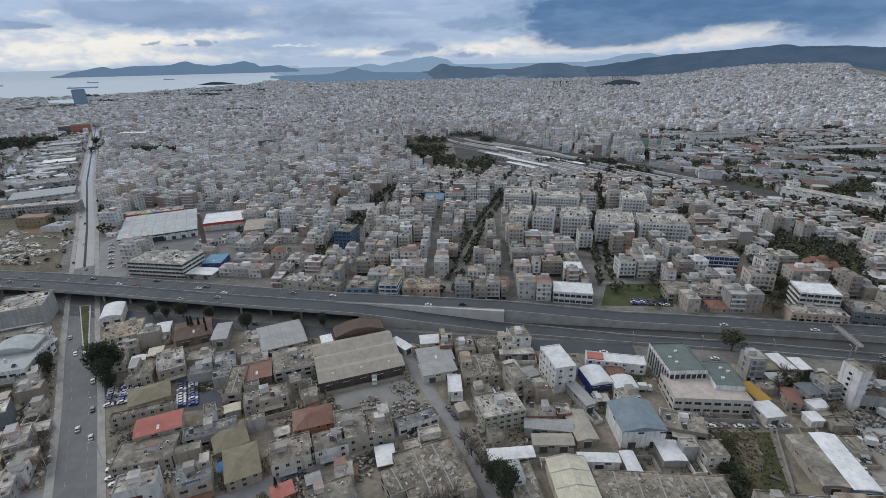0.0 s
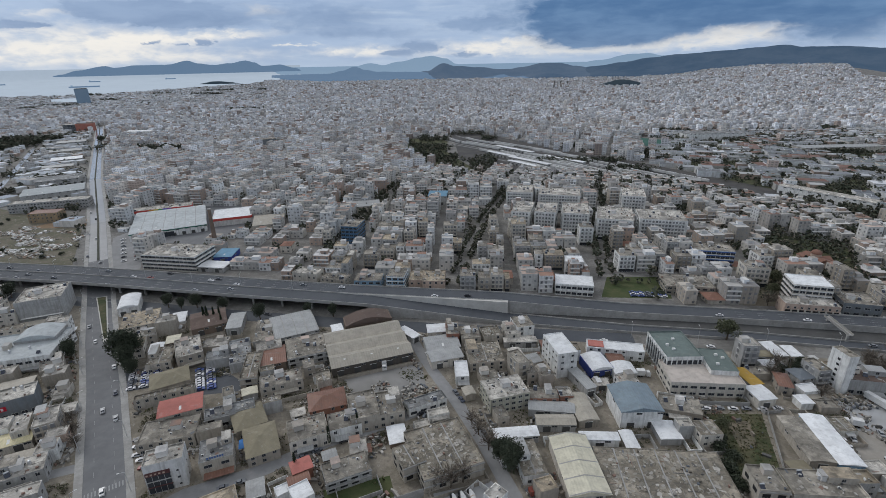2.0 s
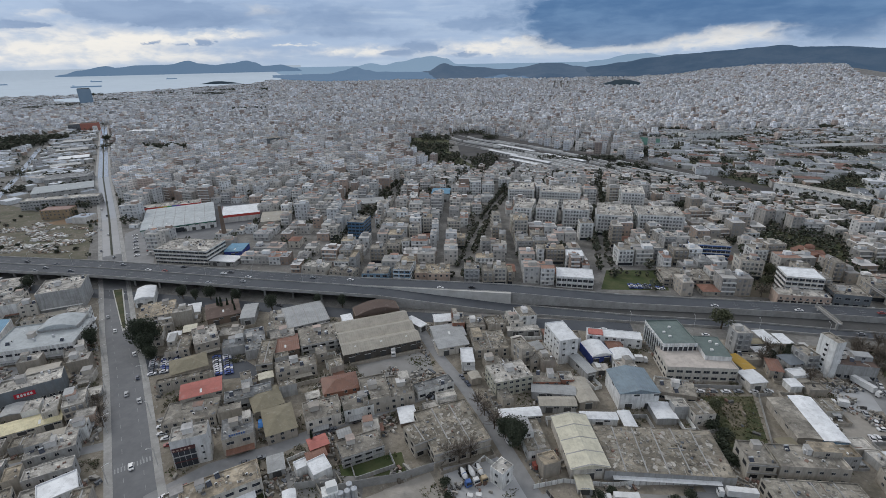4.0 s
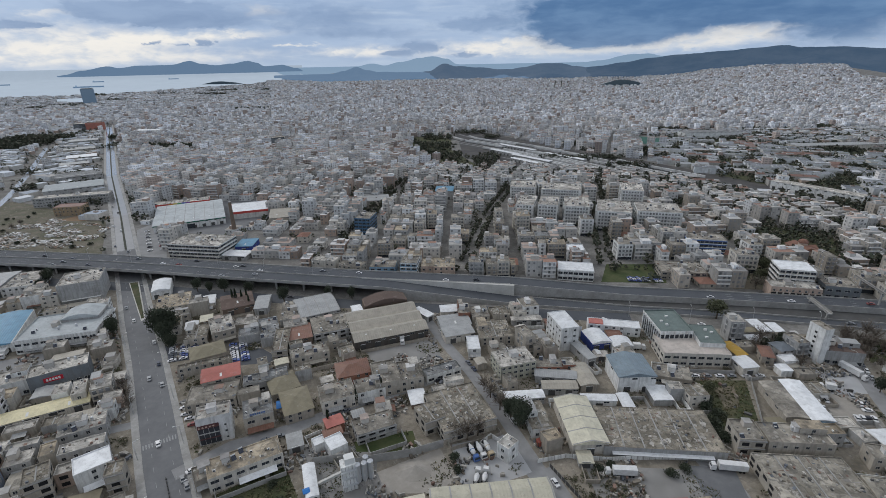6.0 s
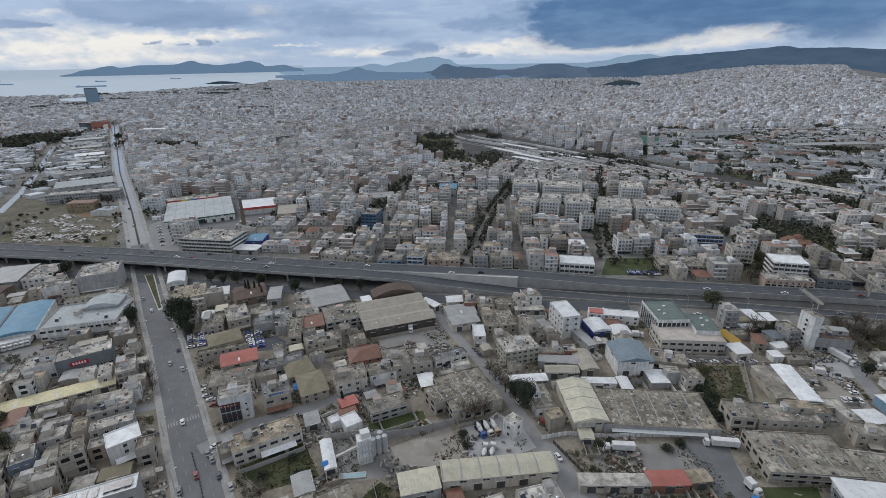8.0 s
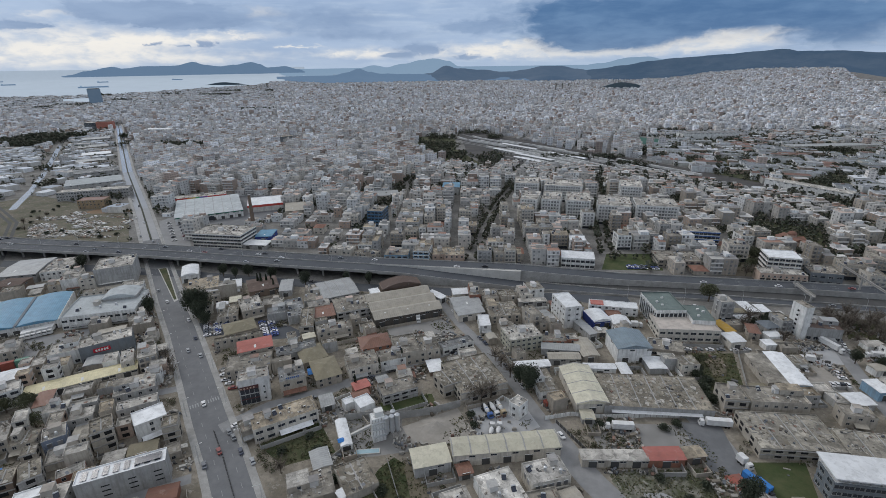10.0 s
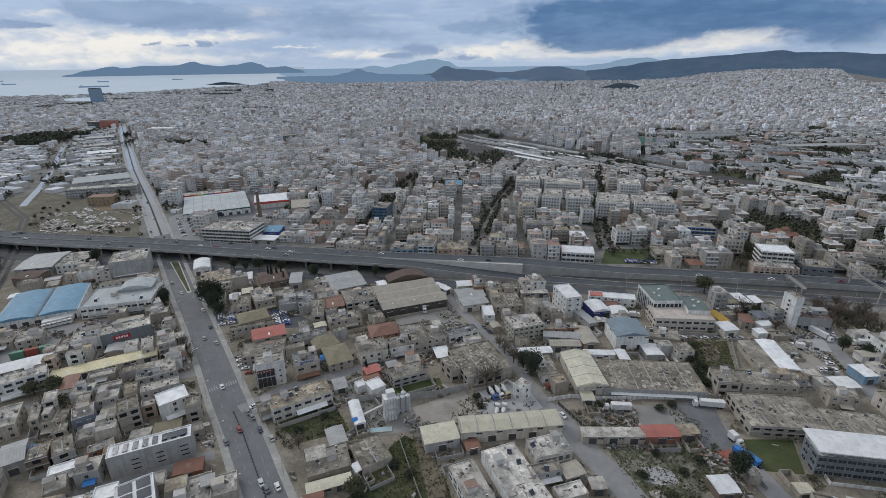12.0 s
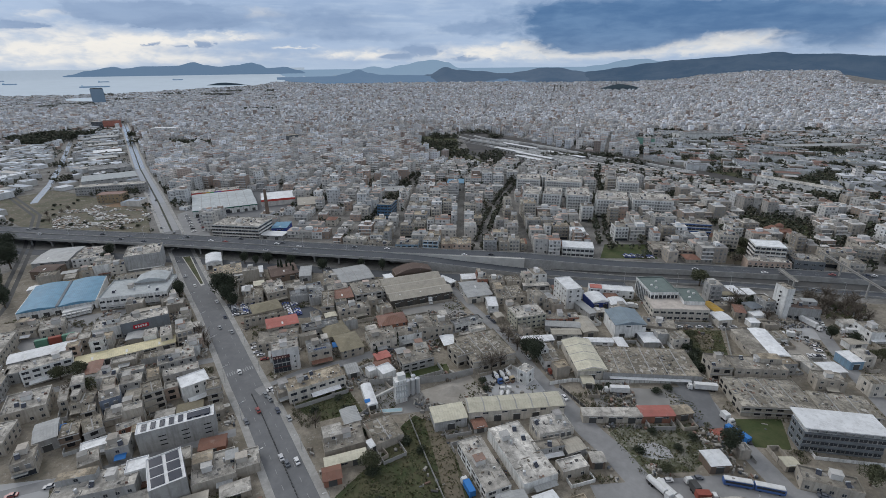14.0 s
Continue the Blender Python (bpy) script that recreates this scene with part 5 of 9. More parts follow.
def shed(x, y, w, d, rot, h, wall, roof, ridge=1.0, bays=1, axis="x", ribs=0, name="warehouse", group=""):
    """A workshop or warehouse under pitched metal sheets."""
    label = "%s %s with %s" % (WALLS[wall][1], "warehouse" if w * d > 250 else "shed", COVERS[roof][1])
    home = thing(name if w * d > 250 else "shed", x, y, 0, rot, label, "warehouse" if w * d > 250 else "shed", group)
    b = Build()
    b.box(0, 0, 0, w, d, h)
    part("wall", b, ["wall_" + wall], home)
    part("roof", gable_roof(w, d, h, ridge, bays, axis), ["cover_" + roof], home)
    if ribs:
        n = 4 if axis == "y" else max(4, int(w / 7))
        for i in range(n + 1):
            if axis == "y":
                part("roof_seam", gable_roof(w + 0.1, 0.35, h + 0.07, ridge, 1, "y", 0.1), ["concrete"], home, at=pose(0, (i / n - 0.5) * d, 0))
            else:
                part("roof_seam", gable_roof(0.35, d + 0.1, h + 0.07, ridge, 1, "x", 0.1), ["concrete"], home, at=pose((i / n - 0.5) * w, 0, 0))
    elif w * d > 200:
        n = int((w if axis == "x" else d) / 7)
        for i in range(1, n):
            if i % 2:
                (part("skylight", Build().box(0, 0, 0, 1.0, 2.6, 0.12), ["frame_white"], home, at=pose((i / n - 0.5) * w, -d / 4 / bays - (d / 2 - d / bays / 2), h + ridge * 0.5 + 0.1, math.degrees(math.atan2(ridge, d / 2 / bays)), 0, 0))
                 if axis == "x" else None)
    for i in range(max(1, int(w / 8))):
        n = max(1, int(w / 8))
        u = (i - (n - 1) / 2) * w / n
        part("gate", shared("gate", lambda: Build().box(0, -0.04, 0, 3.2, 0.08, 3.2, mat=0).box(0, -0.08, 3.2, 3.5, 0.16, 0.15, mat=1), ["concrete_dark", "frame_white"]), [], home, at=on_face("front", w, d, u, 0))
        if w > 11:
            part("window", window_mesh(2.4, 0.8), [], home, at=on_face("front", w, d, u + min(3.2, w / n / 2), max(1.2, h - 1.5)))
    for face in ("left", "right"):
        if not street_side(home, face):
            continue
        for i in range(int(d / 10)):
            part("window", window_mesh(2.4, 0.8), [], home, at=on_face(face, w, d, (i + 0.5 - int(d / 10) / 2) * 9, max(1.2, h - 1.6)))
    return home


def hip(x, y, w, d, rot, h, wall, roof, group=""):
    """A low house or store under a hipped roof."""
    home = thing("house", x, y, 0, rot, "low %s house with %s" % (WALLS[wall][1], COVERS[roof][1]), "house", group)
    part("wall", Build().box(0, 0, 0, w, d, h), ["wall_" + wall], home)
    b, o, r = Build(), 0.5, min(w, d) * 0.18
    c = [(-w / 2 - o, -d / 2 - o, h), (w / 2 + o, -d / 2 - o, h), (w / 2 + o, d / 2 + o, h), (-w / 2 - o, d / 2 + o, h)]
    k = max(0.3, (w - d) / 2) if w > d else 0.3
    r0, r1 = (-k, 0, h + r), (k, 0, h + r)
    b.face([c[0], c[1], r1, r0]).face([c[1], c[2], r1]).face([c[2], c[3], r0, r1]).face([c[3], c[0], r0]).face(c[::-1])
    part("roof", b, ["cover_" + roof], home)
    add_windows(home, w, d, h, "house", max(1, round(h / 3.2)))
    return home


def vault(x, y, w, d, rot, h, wall, roof, bays=1, group=""):
    """A hall under barrel-vaulted sheets."""
    home = thing("vaulted_hall", x, y, 0, rot, "%s hall with %s, arched" % (WALLS[wall][1], COVERS[roof][1]), "hall", group)
    part("wall", Build().box(0, 0, 0, w, d, h), ["wall_" + wall], home)
    for k in range(bays):
        b, n = Build(), 12
        bw = w / bays
        x0 = -w / 2 + k * bw
        prev = None
        for i in range(n + 1):
            t = i / n
            q = (x0 + (0.02 + 0.96 * t) * bw, h + 0.05 + bw * (0.06 if bays > 1 else 0.11) * math.sin(math.pi * t))
            if prev:
                b.face([(prev[0], -d / 2 - 0.6, prev[1]), (q[0], -d / 2 - 0.6, q[1]), (q[0], d / 2 + 0.3, q[1]), (prev[0], d / 2 + 0.3, prev[1])])
                b.face([(prev[0], -d / 2 - 0.6, h - 0.4), (q[0], -d / 2 - 0.6, h - 0.4), (q[0], -d / 2 - 0.6, q[1]), (prev[0], -d / 2 - 0.6, prev[1])])
            prev = q
        part("roof", b, ["cover_" + roof], home)
        if k:
            part("gutter", Build().box(0, 0, 0, 1.6, d + 0.8, 0.4), ["cover_slate"], home, at=pose(x0, 0, h + 0.1))
    n = max(1, int(w / 6))
    for i in range(n):
        part("gate", shared("gate", lambda: Build().box(0, -0.04, 0, 3.2, 0.08, 3.2, mat=0).box(0, -0.08, 3.2, 3.5, 0.16, 0.15, mat=1), ["concrete_dark", "frame_white"]), [], home, at=on_face("front", w, d, (i - (n - 1) / 2) * w / n, 0))
    return home


def canopy(x, y, w, d, rot, h, wall, roof, group=""):
    """A sheet roof on posts."""
    home = thing("canopy", x, y, 0, rot, "open canopy with %s on posts" % COVERS[roof][1], "canopy", group)
    part("roof", Build().box(0, 0, h, w, d, 0.3, bottom=True), ["cover_" + roof], home)
    for sx in (-0.45, 0.45):
        for sy in (-0.45, 0, 0.45):
            part("post", Build().box(0, 0, 0, 0.25, 0.25, h), ["concrete"], home, at=pose(sx * w, sy * d, 0))
    return home

# ---- buildings before the motorway ----
vault(-312.0, 174.6, 43.0, 44.0, 32.0, 6.0, "white", "blue", bays=2)
block(-264.3, 185.9, 41.0, 30.3, 22.2, 8.0, "white", "palegrey", win="strip")
vault(-262.3, 197.9, 20.8, 14.3, 21.2, 10.0, "grey", "palegrey", bays=1)
block(-247.0, 135.6, 14.0, 13.0, 33.0, 8.0, "white", "concw", win="ground")
block(-230.0, 145.0, 25.0, 12.0, 38.0, 9.0, "slate", "concw", win="ground", sign=1)
shed(-220.7, 116.9, 47.4, 9.1, 34.9, 3.8, "cream", "yellow", ridge=0.8)
shed(-264.2, 108.9, 29.1, 10.5, 38.3, 5.0, "grey", "white", ridge=1.0)
block(-247.5, 95.2, 21.4, 9.0, 42.5, 9.0, "white", "conc", win="strip")
block(-297.9, 132.8, 12.0, 14.5, 27.7, 5.0, "beige", "conc")
block(-283.6, 135.2, 12.1, 13.2, 38.5, 6.0, "beige", "conc")
shed(-375.9, 238.5, 25.1, 34.4, 21.5, 7.0, "grey", "metal", ridge=1.2)
block(-353.8, 245.9, 18.9, 29.4, 23.9, 7.0, "white", "concw")
shed(-363.0, 214.0, 17.2, 14.3, 12.4, 6.0, "brown", "brown", ridge=0.8)
block(-298.4, 237.6, 24.9, 24.3, 30.7, 14.0, "grey", "concw", win="slats")
block(-236.9, 177.1, 10.4, 13.5, 44.3, 5.0, "beige", "conc")
block(-198.7, 135.9, 8.7, 12.8, 35.9, 8.5, "beige", "conc", win="balcony")
block(-207.4, 132.1, 5.9, 12.6, 36.5, 7.5, "cream", "concw")
block(-186.4, 110.0, 17.6, 10.6, 35.5, 6.3, "grey", "conc")
block(-211.5, 92.2, 9.6, 7.6, 28.5, 6.3, "white", "concw", win="none")
block(-201.6, 96.4, 11.3, 4.3, 30.8, 6.0, "grey", "conc")
block(-196.9, 89.9, 9.3, 7.7, 31.5, 5.6, "grey", "conc")
block(-175.1, 97.5, 16.1, 6.5, 33.7, 7.5, "grey", "conc")
block(-162.7, 88.8, 12.4, 10.5, 44.8, 9.0, "white", "white")
block(-177.5, 79.7, 8.4, 9.9, 41.5, 10.0, "beige", "ruin", win="open")
block(-196.9, 76.2, 8.3, 9.8, 41.2, 7.0, "blueish", "conc", win="balcony")
block(-183.7, 74.0, 7.7, 10.6, 32.4, 5.0, "cream", "concw", win="none")
block(-151.3, 59.3, 29.4, 7.4, 31.0, 10.5, "grey", "white", win="slits", solar=1)
shed(-133.8, 55.5, 10.0, 6.8, 24.1, 3.6, "brick", "red", ridge=0.6)
block(-125.5, 42.5, 15.6, 14.8, 30.0, 4.5, "beige", "concw", win="none")
block(-116.6, 47.5, 12.7, 10.0, 29.4, 4.0, "beige", "concw", win="none")
block(-139.0, 34.5, 12.2, 17.7, 39.4, 10.0, "grey", "white", win="none", solar=2)
block(-152.4, 36.6, 7.4, 7.0, 29.7, 8.5, "white", "white", win="none")
block(-161.9, 28.0, 27.1, 11.4, 23.8, 8.0, "grey", "concw")
block(-232.2, 68.4, 16.6, 16.5, 35.9, 6.5, "beige", "conc")
shed(-206.7, 52.2, 8.0, 13.3, 40.2, 6.0, "grey", "metal", ridge=1.2)
block(-202.3, 37.8, 7.6, 9.3, 34.9, 6.7, "beige", "conc", win="balcony")
block(-180.4, 49.5, 12.6, 5.4, 35.8, 4.6, "white", "white")
block(-196.6, 53.5, 7.0, 8.9, 34.1, 6.5, "brown", "ruin", win="open")
block(-190.2, 57.9, 7.3, 11.4, 45.8, 6.3, "grey", "ruin", win="open")
block(-220.5, 75.9, 3.8, 14.4, 37.6, 6.0, "beige", "conc")
block(-209.6, 74.5, 9.5, 9.3, 28.0, 5.0, "beige", "ruin")
block(-176.5, 40.0, 7.2, 8.8, 41.9, 6.0, "tan", "conc")
block(-175.1, 60.2, 9.4, 4.9, 42.0, 5.0, "brick", "conc")
block(-262.9, 90.5, 6.0, 9.6, 33.8, 6.0, "grey", "conc")
block(-294.8, 108.3, 15.3, 27.8, 30.1, 7.0, "beige", "conc")
block(-262.8, 76.2, 13.1, 26.9, 33.0, 6.0, "grey", "conc")
block(-227.1, 47.1, 12.9, 15.5, 27.0, 6.0, "beige", "conc")
block(-170.1, 48.6, 8.2, 8.1, 27.8, 7.0, "grey", "conc")
vault(-246.0, 246.2, 12.0, 19.9, 31.4, 6.0, "white", "white", bays=1)
block(-222.9, 225.9, 20.4, 21.1, 29.8, 5.2, "cream", "tan")
block(-207.3, 205.6, 15.4, 6.0, 33.0, 6.0, "beige", "concw", win="slits2")
block(-183.2, 189.4, 12.2, 17.1, 24.5, 5.0, "beige", "ruin")
block(-171.2, 195.7, 13.0, 20.3, 36.9, 7.0, "tan", "conc")
shed(-180.3, 229.9, 19.4, 21.3, 33.2, 5.0, "brown", "brown", ridge=2.0)
shed(-162.0, 229.2, 8.2, 19.0, 18.6, 5.0, "grey", "metal", ridge=0.8)
block(-142.2, 197.0, 11.0, 24.9, 29.5, 5.0, "grey", "concg", win="none")
block(-152.4, 192.3, 11.6, 10.2, 26.1, 5.0, "grey", "concg", win="none")
block(-161.4, 206.1, 13.1, 9.6, 17.7, 4.0, "tan", "conc", win="none")
hip(-166.6, 172.2, 17.2, 13.9, 36.2, 4.5, "tan", "olive")
block(-160.4, 160.0, 26.0, 4.2, 27.8, 5.0, "beige", "ruin")
shed(-145.4, 150.3, 17.7, 12.0, 30.0, 7.0, "beige", "redpaint", ridge=0.7)
block(-141.9, 136.8, 22.2, 14.6, 21.4, 5.2, "beige", "conc")
block(-122.0, 150.5, 20.9, 7.1, 29.2, 6.0, "grey", "concg", win="open")
block(-127.8, 115.6, 13.5, 8.7, 26.7, 13.0, "poster", "concw", win="poster")
block(-113.7, 125.8, 12.3, 12.9, 28.8, 8.0, "beige", "concg", win="strip", sign=0)
hip(-100.0, 135.2, 12.5, 17.6, 32.5, 5.2, "tan", "olive")
hip(-112.2, 148.1, 13.0, 15.0, 37.4, 5.0, "tan", "olive")
block(-108.5, 174.2, 19.9, 10.3, 28.5, 6.2, "beige", "conc")
block(-128.6, 183.8, 8.2, 23.3, 18.0, 6.0, "beige", "ruin", win="open")
shed(-123.1, 194.5, 14.0, 16.9, 26.2, 5.0, "brown", "rust", ridge=0.8)
block(-128.5, 203.1, 13.5, 8.2, 29.3, 6.0, "cream", "concw", win="none")
shed(-124.8, 227.8, 24.2, 27.0, 32.2, 5.2, "grey", "metal", ridge=1.5, ribs=1)
block(-139.1, 220.6, 11.3, 25.2, 20.2, 4.5, "grey", "conc", win="none")
block(-106.6, 205.3, 23.6, 20.8, 27.6, 5.5, "grey", "conc", win="open")
shed(-75.2, 210.9, 42.8, 36.2, 26.1, 5.4, "umber", "tanmetal", ridge=2.4, bays=3)
vault(-81.9, 237.5, 27.9, 11.0, 25.9, 6.0, "brown", "brown", bays=1)
hip(-81.0, 162.2, 16.3, 12.8, 24.5, 5.5, "brick", "rust")
block(-82.6, 142.4, 16.2, 13.7, 28.8, 6.3, "cream", "conc", win="house")
block(-68.7, 149.1, 13.4, 10.9, 26.2, 6.0, "white", "conc", win="house")
block(-62.4, 157.3, 12.7, 18.3, 23.3, 7.5, "beige", "conc", win="house")
block(-51.4, 161.0, 11.7, 16.0, 21.5, 6.5, "beige", "conc", win="house")
block(-35.7, 167.6, 19.0, 6.9, 30.8, 4.0, "white", "concg", win="strip")
block(-24.2, 136.9, 24.4, 26.7, 27.6, 6.5, "beige", "ruin", win="open")
block(-36.8, 131.0, 9.2, 11.8, 34.2, 7.0, "beige", "ruin", win="open")
block(-60.2, 124.3, 17.2, 10.4, 30.1, 5.0, "grey", "conc", win="open")
block(-105.5, 98.1, 27.4, 10.7, 35.6, 7.0, "cream", "tan", win="strip")
block(-119.1, 91.5, 7.5, 8.2, 40.1, 5.0, "tan", "conc", win="none")
shed(-78.0, 123.7, 7.4, 6.3, 35.6, 5.0, "brick", "redpaint", ridge=0.4)
block(-73.2, 111.9, 7.4, 8.2, 41.1, 5.0, "white", "white", win="none")
block(-80.1, 113.3, 7.0, 4.8, 39.7, 4.0, "white", "white", win="none")
shed(-76.5, 117.6, 7.5, 4.6, 33.9, 4.5, "brick", "rust", ridge=0.3)
block(-2.6, 116.0, 6.6, 5.8, 52.0, 7.0, "white", "concp", win="house")
shed(-8.6, 91.5, 43.7, 9.6, 12.3, 5.8, "cream", "creammetal", ridge=1.2, ribs=1)
shed(-38.0, 82.1, 14.5, 10.2, 20.2, 5.2, "grey", "creammetal", ridge=0.5)
block(-81.0, 64.9, 17.0, 13.2, 27.6, 3.2, "tan", "conc", win="none")
shed(-76.4, 53.7, 16.3, 4.5, 25.9, 3.2, "tan", "creammetal", ridge=0.5)
block(-65.0, 70.7, 12.6, 15.0, 36.8, 3.6, "beige", "ruin", win="none")
shed(-79.2, 45.3, 6.7, 6.6, 24.4, 3.2, "brick", "red", ridge=1.0)
shed(-67.4, 63.2, 4.7, 4.3, 42.8, 3.0, "white", "white", ridge=0.2)
block(-21.6, 54.8, 10.3, 27.1, 27.3, 5.0, "white", "concw", win="strip")
block(-6.8, 62.7, 14.5, 31.0, 27.2, 5.2, "white", "concp", win="none")
block(6.6, 77.9, 15.4, 10.4, 20.8, 6.6, "cream", "concp", win="balcony")
block(12.9, 58.9, 11.2, 6.4, 23.1, 4.0, "beige", "concp")
block(4.2, 67.2, 12.7, 5.3, 19.8, 5.0, "grey", "conc")
block(4.3, 230.8, 8.0, 11.7, 18.0, 6.5, "cream", "concw")
block(10.9, 236.0, 10.2, 12.3, 19.0, 8.5, "white", "conc")
shed(9.4, 223.8, 18.0, 4.7, 8.7, 4.0, "grey", "concw", ridge=0.3)
shed(-54.5, 226.4, 5.1, 13.9, 50.3, 4.0, "white", "white", ridge=0.3)
shed(-37.7, 230.7, 12.5, 8.8, 13.5, 5.0, "cream", "white", ridge=0.5)
block(-29.1, 227.4, 7.3, 13.9, 9.7, 7.5, "brick", "conc", win="house")
shed(-33.9, 215.8, 18.2, 13.8, 19.1, 5.0, "grey", "metal", ridge=0.8)
shed(-30.7, 204.4, 17.2, 10.3, 22.4, 5.0, "cream", "metal", ridge=0.6)
block(-20.9, 191.8, 6.7, 13.5, 9.1, 5.0, "white", "white", win="house")
block(-10.0, 207.8, 18.6, 19.6, 12.8, 5.0, "beige", "ruin")
block(-19.2, 226.3, 10.9, 13.4, 14.3, 6.0, "beige", "conc")
block(-7.1, 229.2, 10.9, 10.9, 17.6, 5.0, "beige", "ruin")
block(0.6, 174.6, 19.2, 14.4, 22.0, 8.6, "olive", "concw", win="strip3")
block(7.5, 196.1, 6.1, 11.9, 28.3, 11.0, "beige", "conc", win="balcony")
block(13.1, 194.0, 5.2, 11.1, 15.4, 7.0, "beige", "conc")
block(19.7, 191.8, 7.3, 10.0, 19.4, 7.0, "tan", "conc", win="none")
block(28.8, 205.7, 10.5, 19.2, 18.6, 14.0, "white", "white", win="slits2")
block(59.8, 219.1, 29.2, 8.3, -5.6, 5.6, "white", "white", win="slits2", redcorner=1)
vault(47.7, 204.7, 12.1, 13.6, 16.5, 5.0, "blue", "white", bays=1)
vault(60.1, 200.9, 11.3, 9.0, 7.6, 4.5, "white", "white", bays=1)
block(59.7, 190.3, 9.8, 8.3, 15.4, 5.0, "white", "concw")
shed(38.1, 189.9, 5.0, 16.7, 25.1, 5.0, "grey", "metal", ridge=0.3)
shed(58.1, 171.9, 18.0, 18.4, 7.7, 8.8, "white", "bluemetal", ridge=2.0, axis="y")
block(18.6, 175.6, 13.1, 7.8, 5.3, 5.4, "brick", "conc", win="strip3")
block(28.6, 177.4, 6.3, 6.5, 9.0, 5.0, "brick", "concw")
shed(21.6, 168.8, 20.0, 6.8, -2.1, 4.0, "grey", "metal", ridge=1.2)
shed(35.2, 169.5, 8.8, 17.7, 12.3, 4.0, "tan", "tanmetal", ridge=1.0, axis="y")
shed(22.6, 159.8, 16.4, 6.0, 5.5, 4.0, "grey", "tanmetal", ridge=1.0)
block(88.1, 214.7, 17.9, 24.5, 6.7, 11.0, "white", "green", win="fins")
block(105.6, 204.5, 12.7, 19.2, -0.9, 9.5, "white", "green", win="none")
block(95.0, 196.2, 33.7, 18.6, 1.7, 7.2, "cream", "rose", win="strip")
block(79.2, 175.1, 17.1, 10.9, -9.5, 4.2, "tan", "conc", win="strip")
shed(117.7, 198.3, 6.1, 13.3, 17.3, 5.0, "grey", "mustard", ridge=0.3)
shed(117.9, 186.1, 8.6, 10.1, 13.2, 5.0, "cream", "white", ridge=0.4)
block(124.9, 217.3, 8.1, 8.6, 5.0, 13.0, "grey", "concw", win="balcony")
canopy(142.2, 224.4, 7.2, 14.3, 9.2, 5.0, "white", "white")
canopy(150.4, 223.0, 6.3, 10.6, 5.1, 5.0, "white", "white")
hip(133.3, 197.1, 5.7, 11.2, -11.9, 5.0, "tan", "rust")
block(142.3, 192.9, 8.6, 6.1, 13.5, 4.0, "white", "white")
hip(144.5, 203.1, 8.8, 8.5, 16.8, 5.0, "grey", "slate")
block(158.6, 199.6, 5.0, 9.5, 14.0, 20.0, "white", "conc", win="slits")
block(151.4, 204.7, 6.5, 10.6, 14.0, 9.0, "grey", "conc", win="balcony")
block(170.5, 200.0, 18.0, 11.0, -5.5, 8.0, "grey", "brown", win="ground")
shed(132.0, 158.5, 9.1, 28.0, -1.0, 4.6, "bluewall", "white", ridge=0.6, axis="y")
shed(122.5, 158.0, 9.5, 25.0, -0.8, 4.4, "beige", "conc", ridge=0.6, axis="y")
block(112.8, 131.5, 24.8, 11.6, 1.4, 7.6, "beige", "conc", win="slits2")
block(94.5, 131.7, 10.1, 11.8, 0.3, 7.6, "beige", "conc", win="open")
block(108.9, 110.9, 33.1, 22.3, 1.3, 5.0, "beige", "slabs", win="open")
block(138.1, 105.8, 23.7, 14.8, -4.7, 5.0, "beige", "slabs", win="open")
block(143.3, 125.6, 12.5, 8.3, -6.4, 6.0, "beige", "conc", win="slits2")
shed(28.5, 134.3, 14.7, 29.2, 9.5, 5.6, "cream", "creammetal", ridge=1.8, axis="y", ribs=1)
block(59.8, 133.0, 47.7, 24.9, 1.3, 4.6, "grey", "ruin", win="none")
shed(39.4, 150.9, 15.5, 4.2, 3.5, 4.8, "white", "white", ridge=0.3)
shed(5.4, 150.7, 18.1, 5.5, 11.3, 4.0, "grey", "white", ridge=0.5)
block(10.1, 136.8, 9.5, 17.8, 15.0, 4.4, "white", "ruin", win="house")
shed(34.1, 91.1, 25.7, 5.3, 5.1, 4.0, "beige", "concw", ridge=0.4)
shed(54.1, 93.9, 14.3, 6.7, 7.3, 4.0, "brick", "redpaint", ridge=0.5)
shed(65.8, 96.0, 8.0, 5.5, 13.8, 4.0, "brown", "tan", ridge=0.3)
block(122.1, 84.0, 29.6, 10.1, -3.3, 9.4, "slate", "white", win="band", canopyroof=1)
block(106.7, 60.9, 19.1, 7.8, -13.9, 4.0, "beige", "conc")
shed(166.6, 147.0, 7.3, 9.8, 9.7, 5.0, "bluewall", "white", ridge=0.3)
block(173.2, 147.7, 6.4, 8.4, 10.3, 7.0, "cream", "concw")
block(163.5, 123.5, 10.5, 7.9, 5.8, 7.0, "cream", "ruin")
block(196.1, 176.3, 10.9, 12.7, 5.6, 7.0, "white", "conc")
block(82.2, 74.6, 4.5, 4.6, 6.0, 4.0, "tan", "concw", win="none")

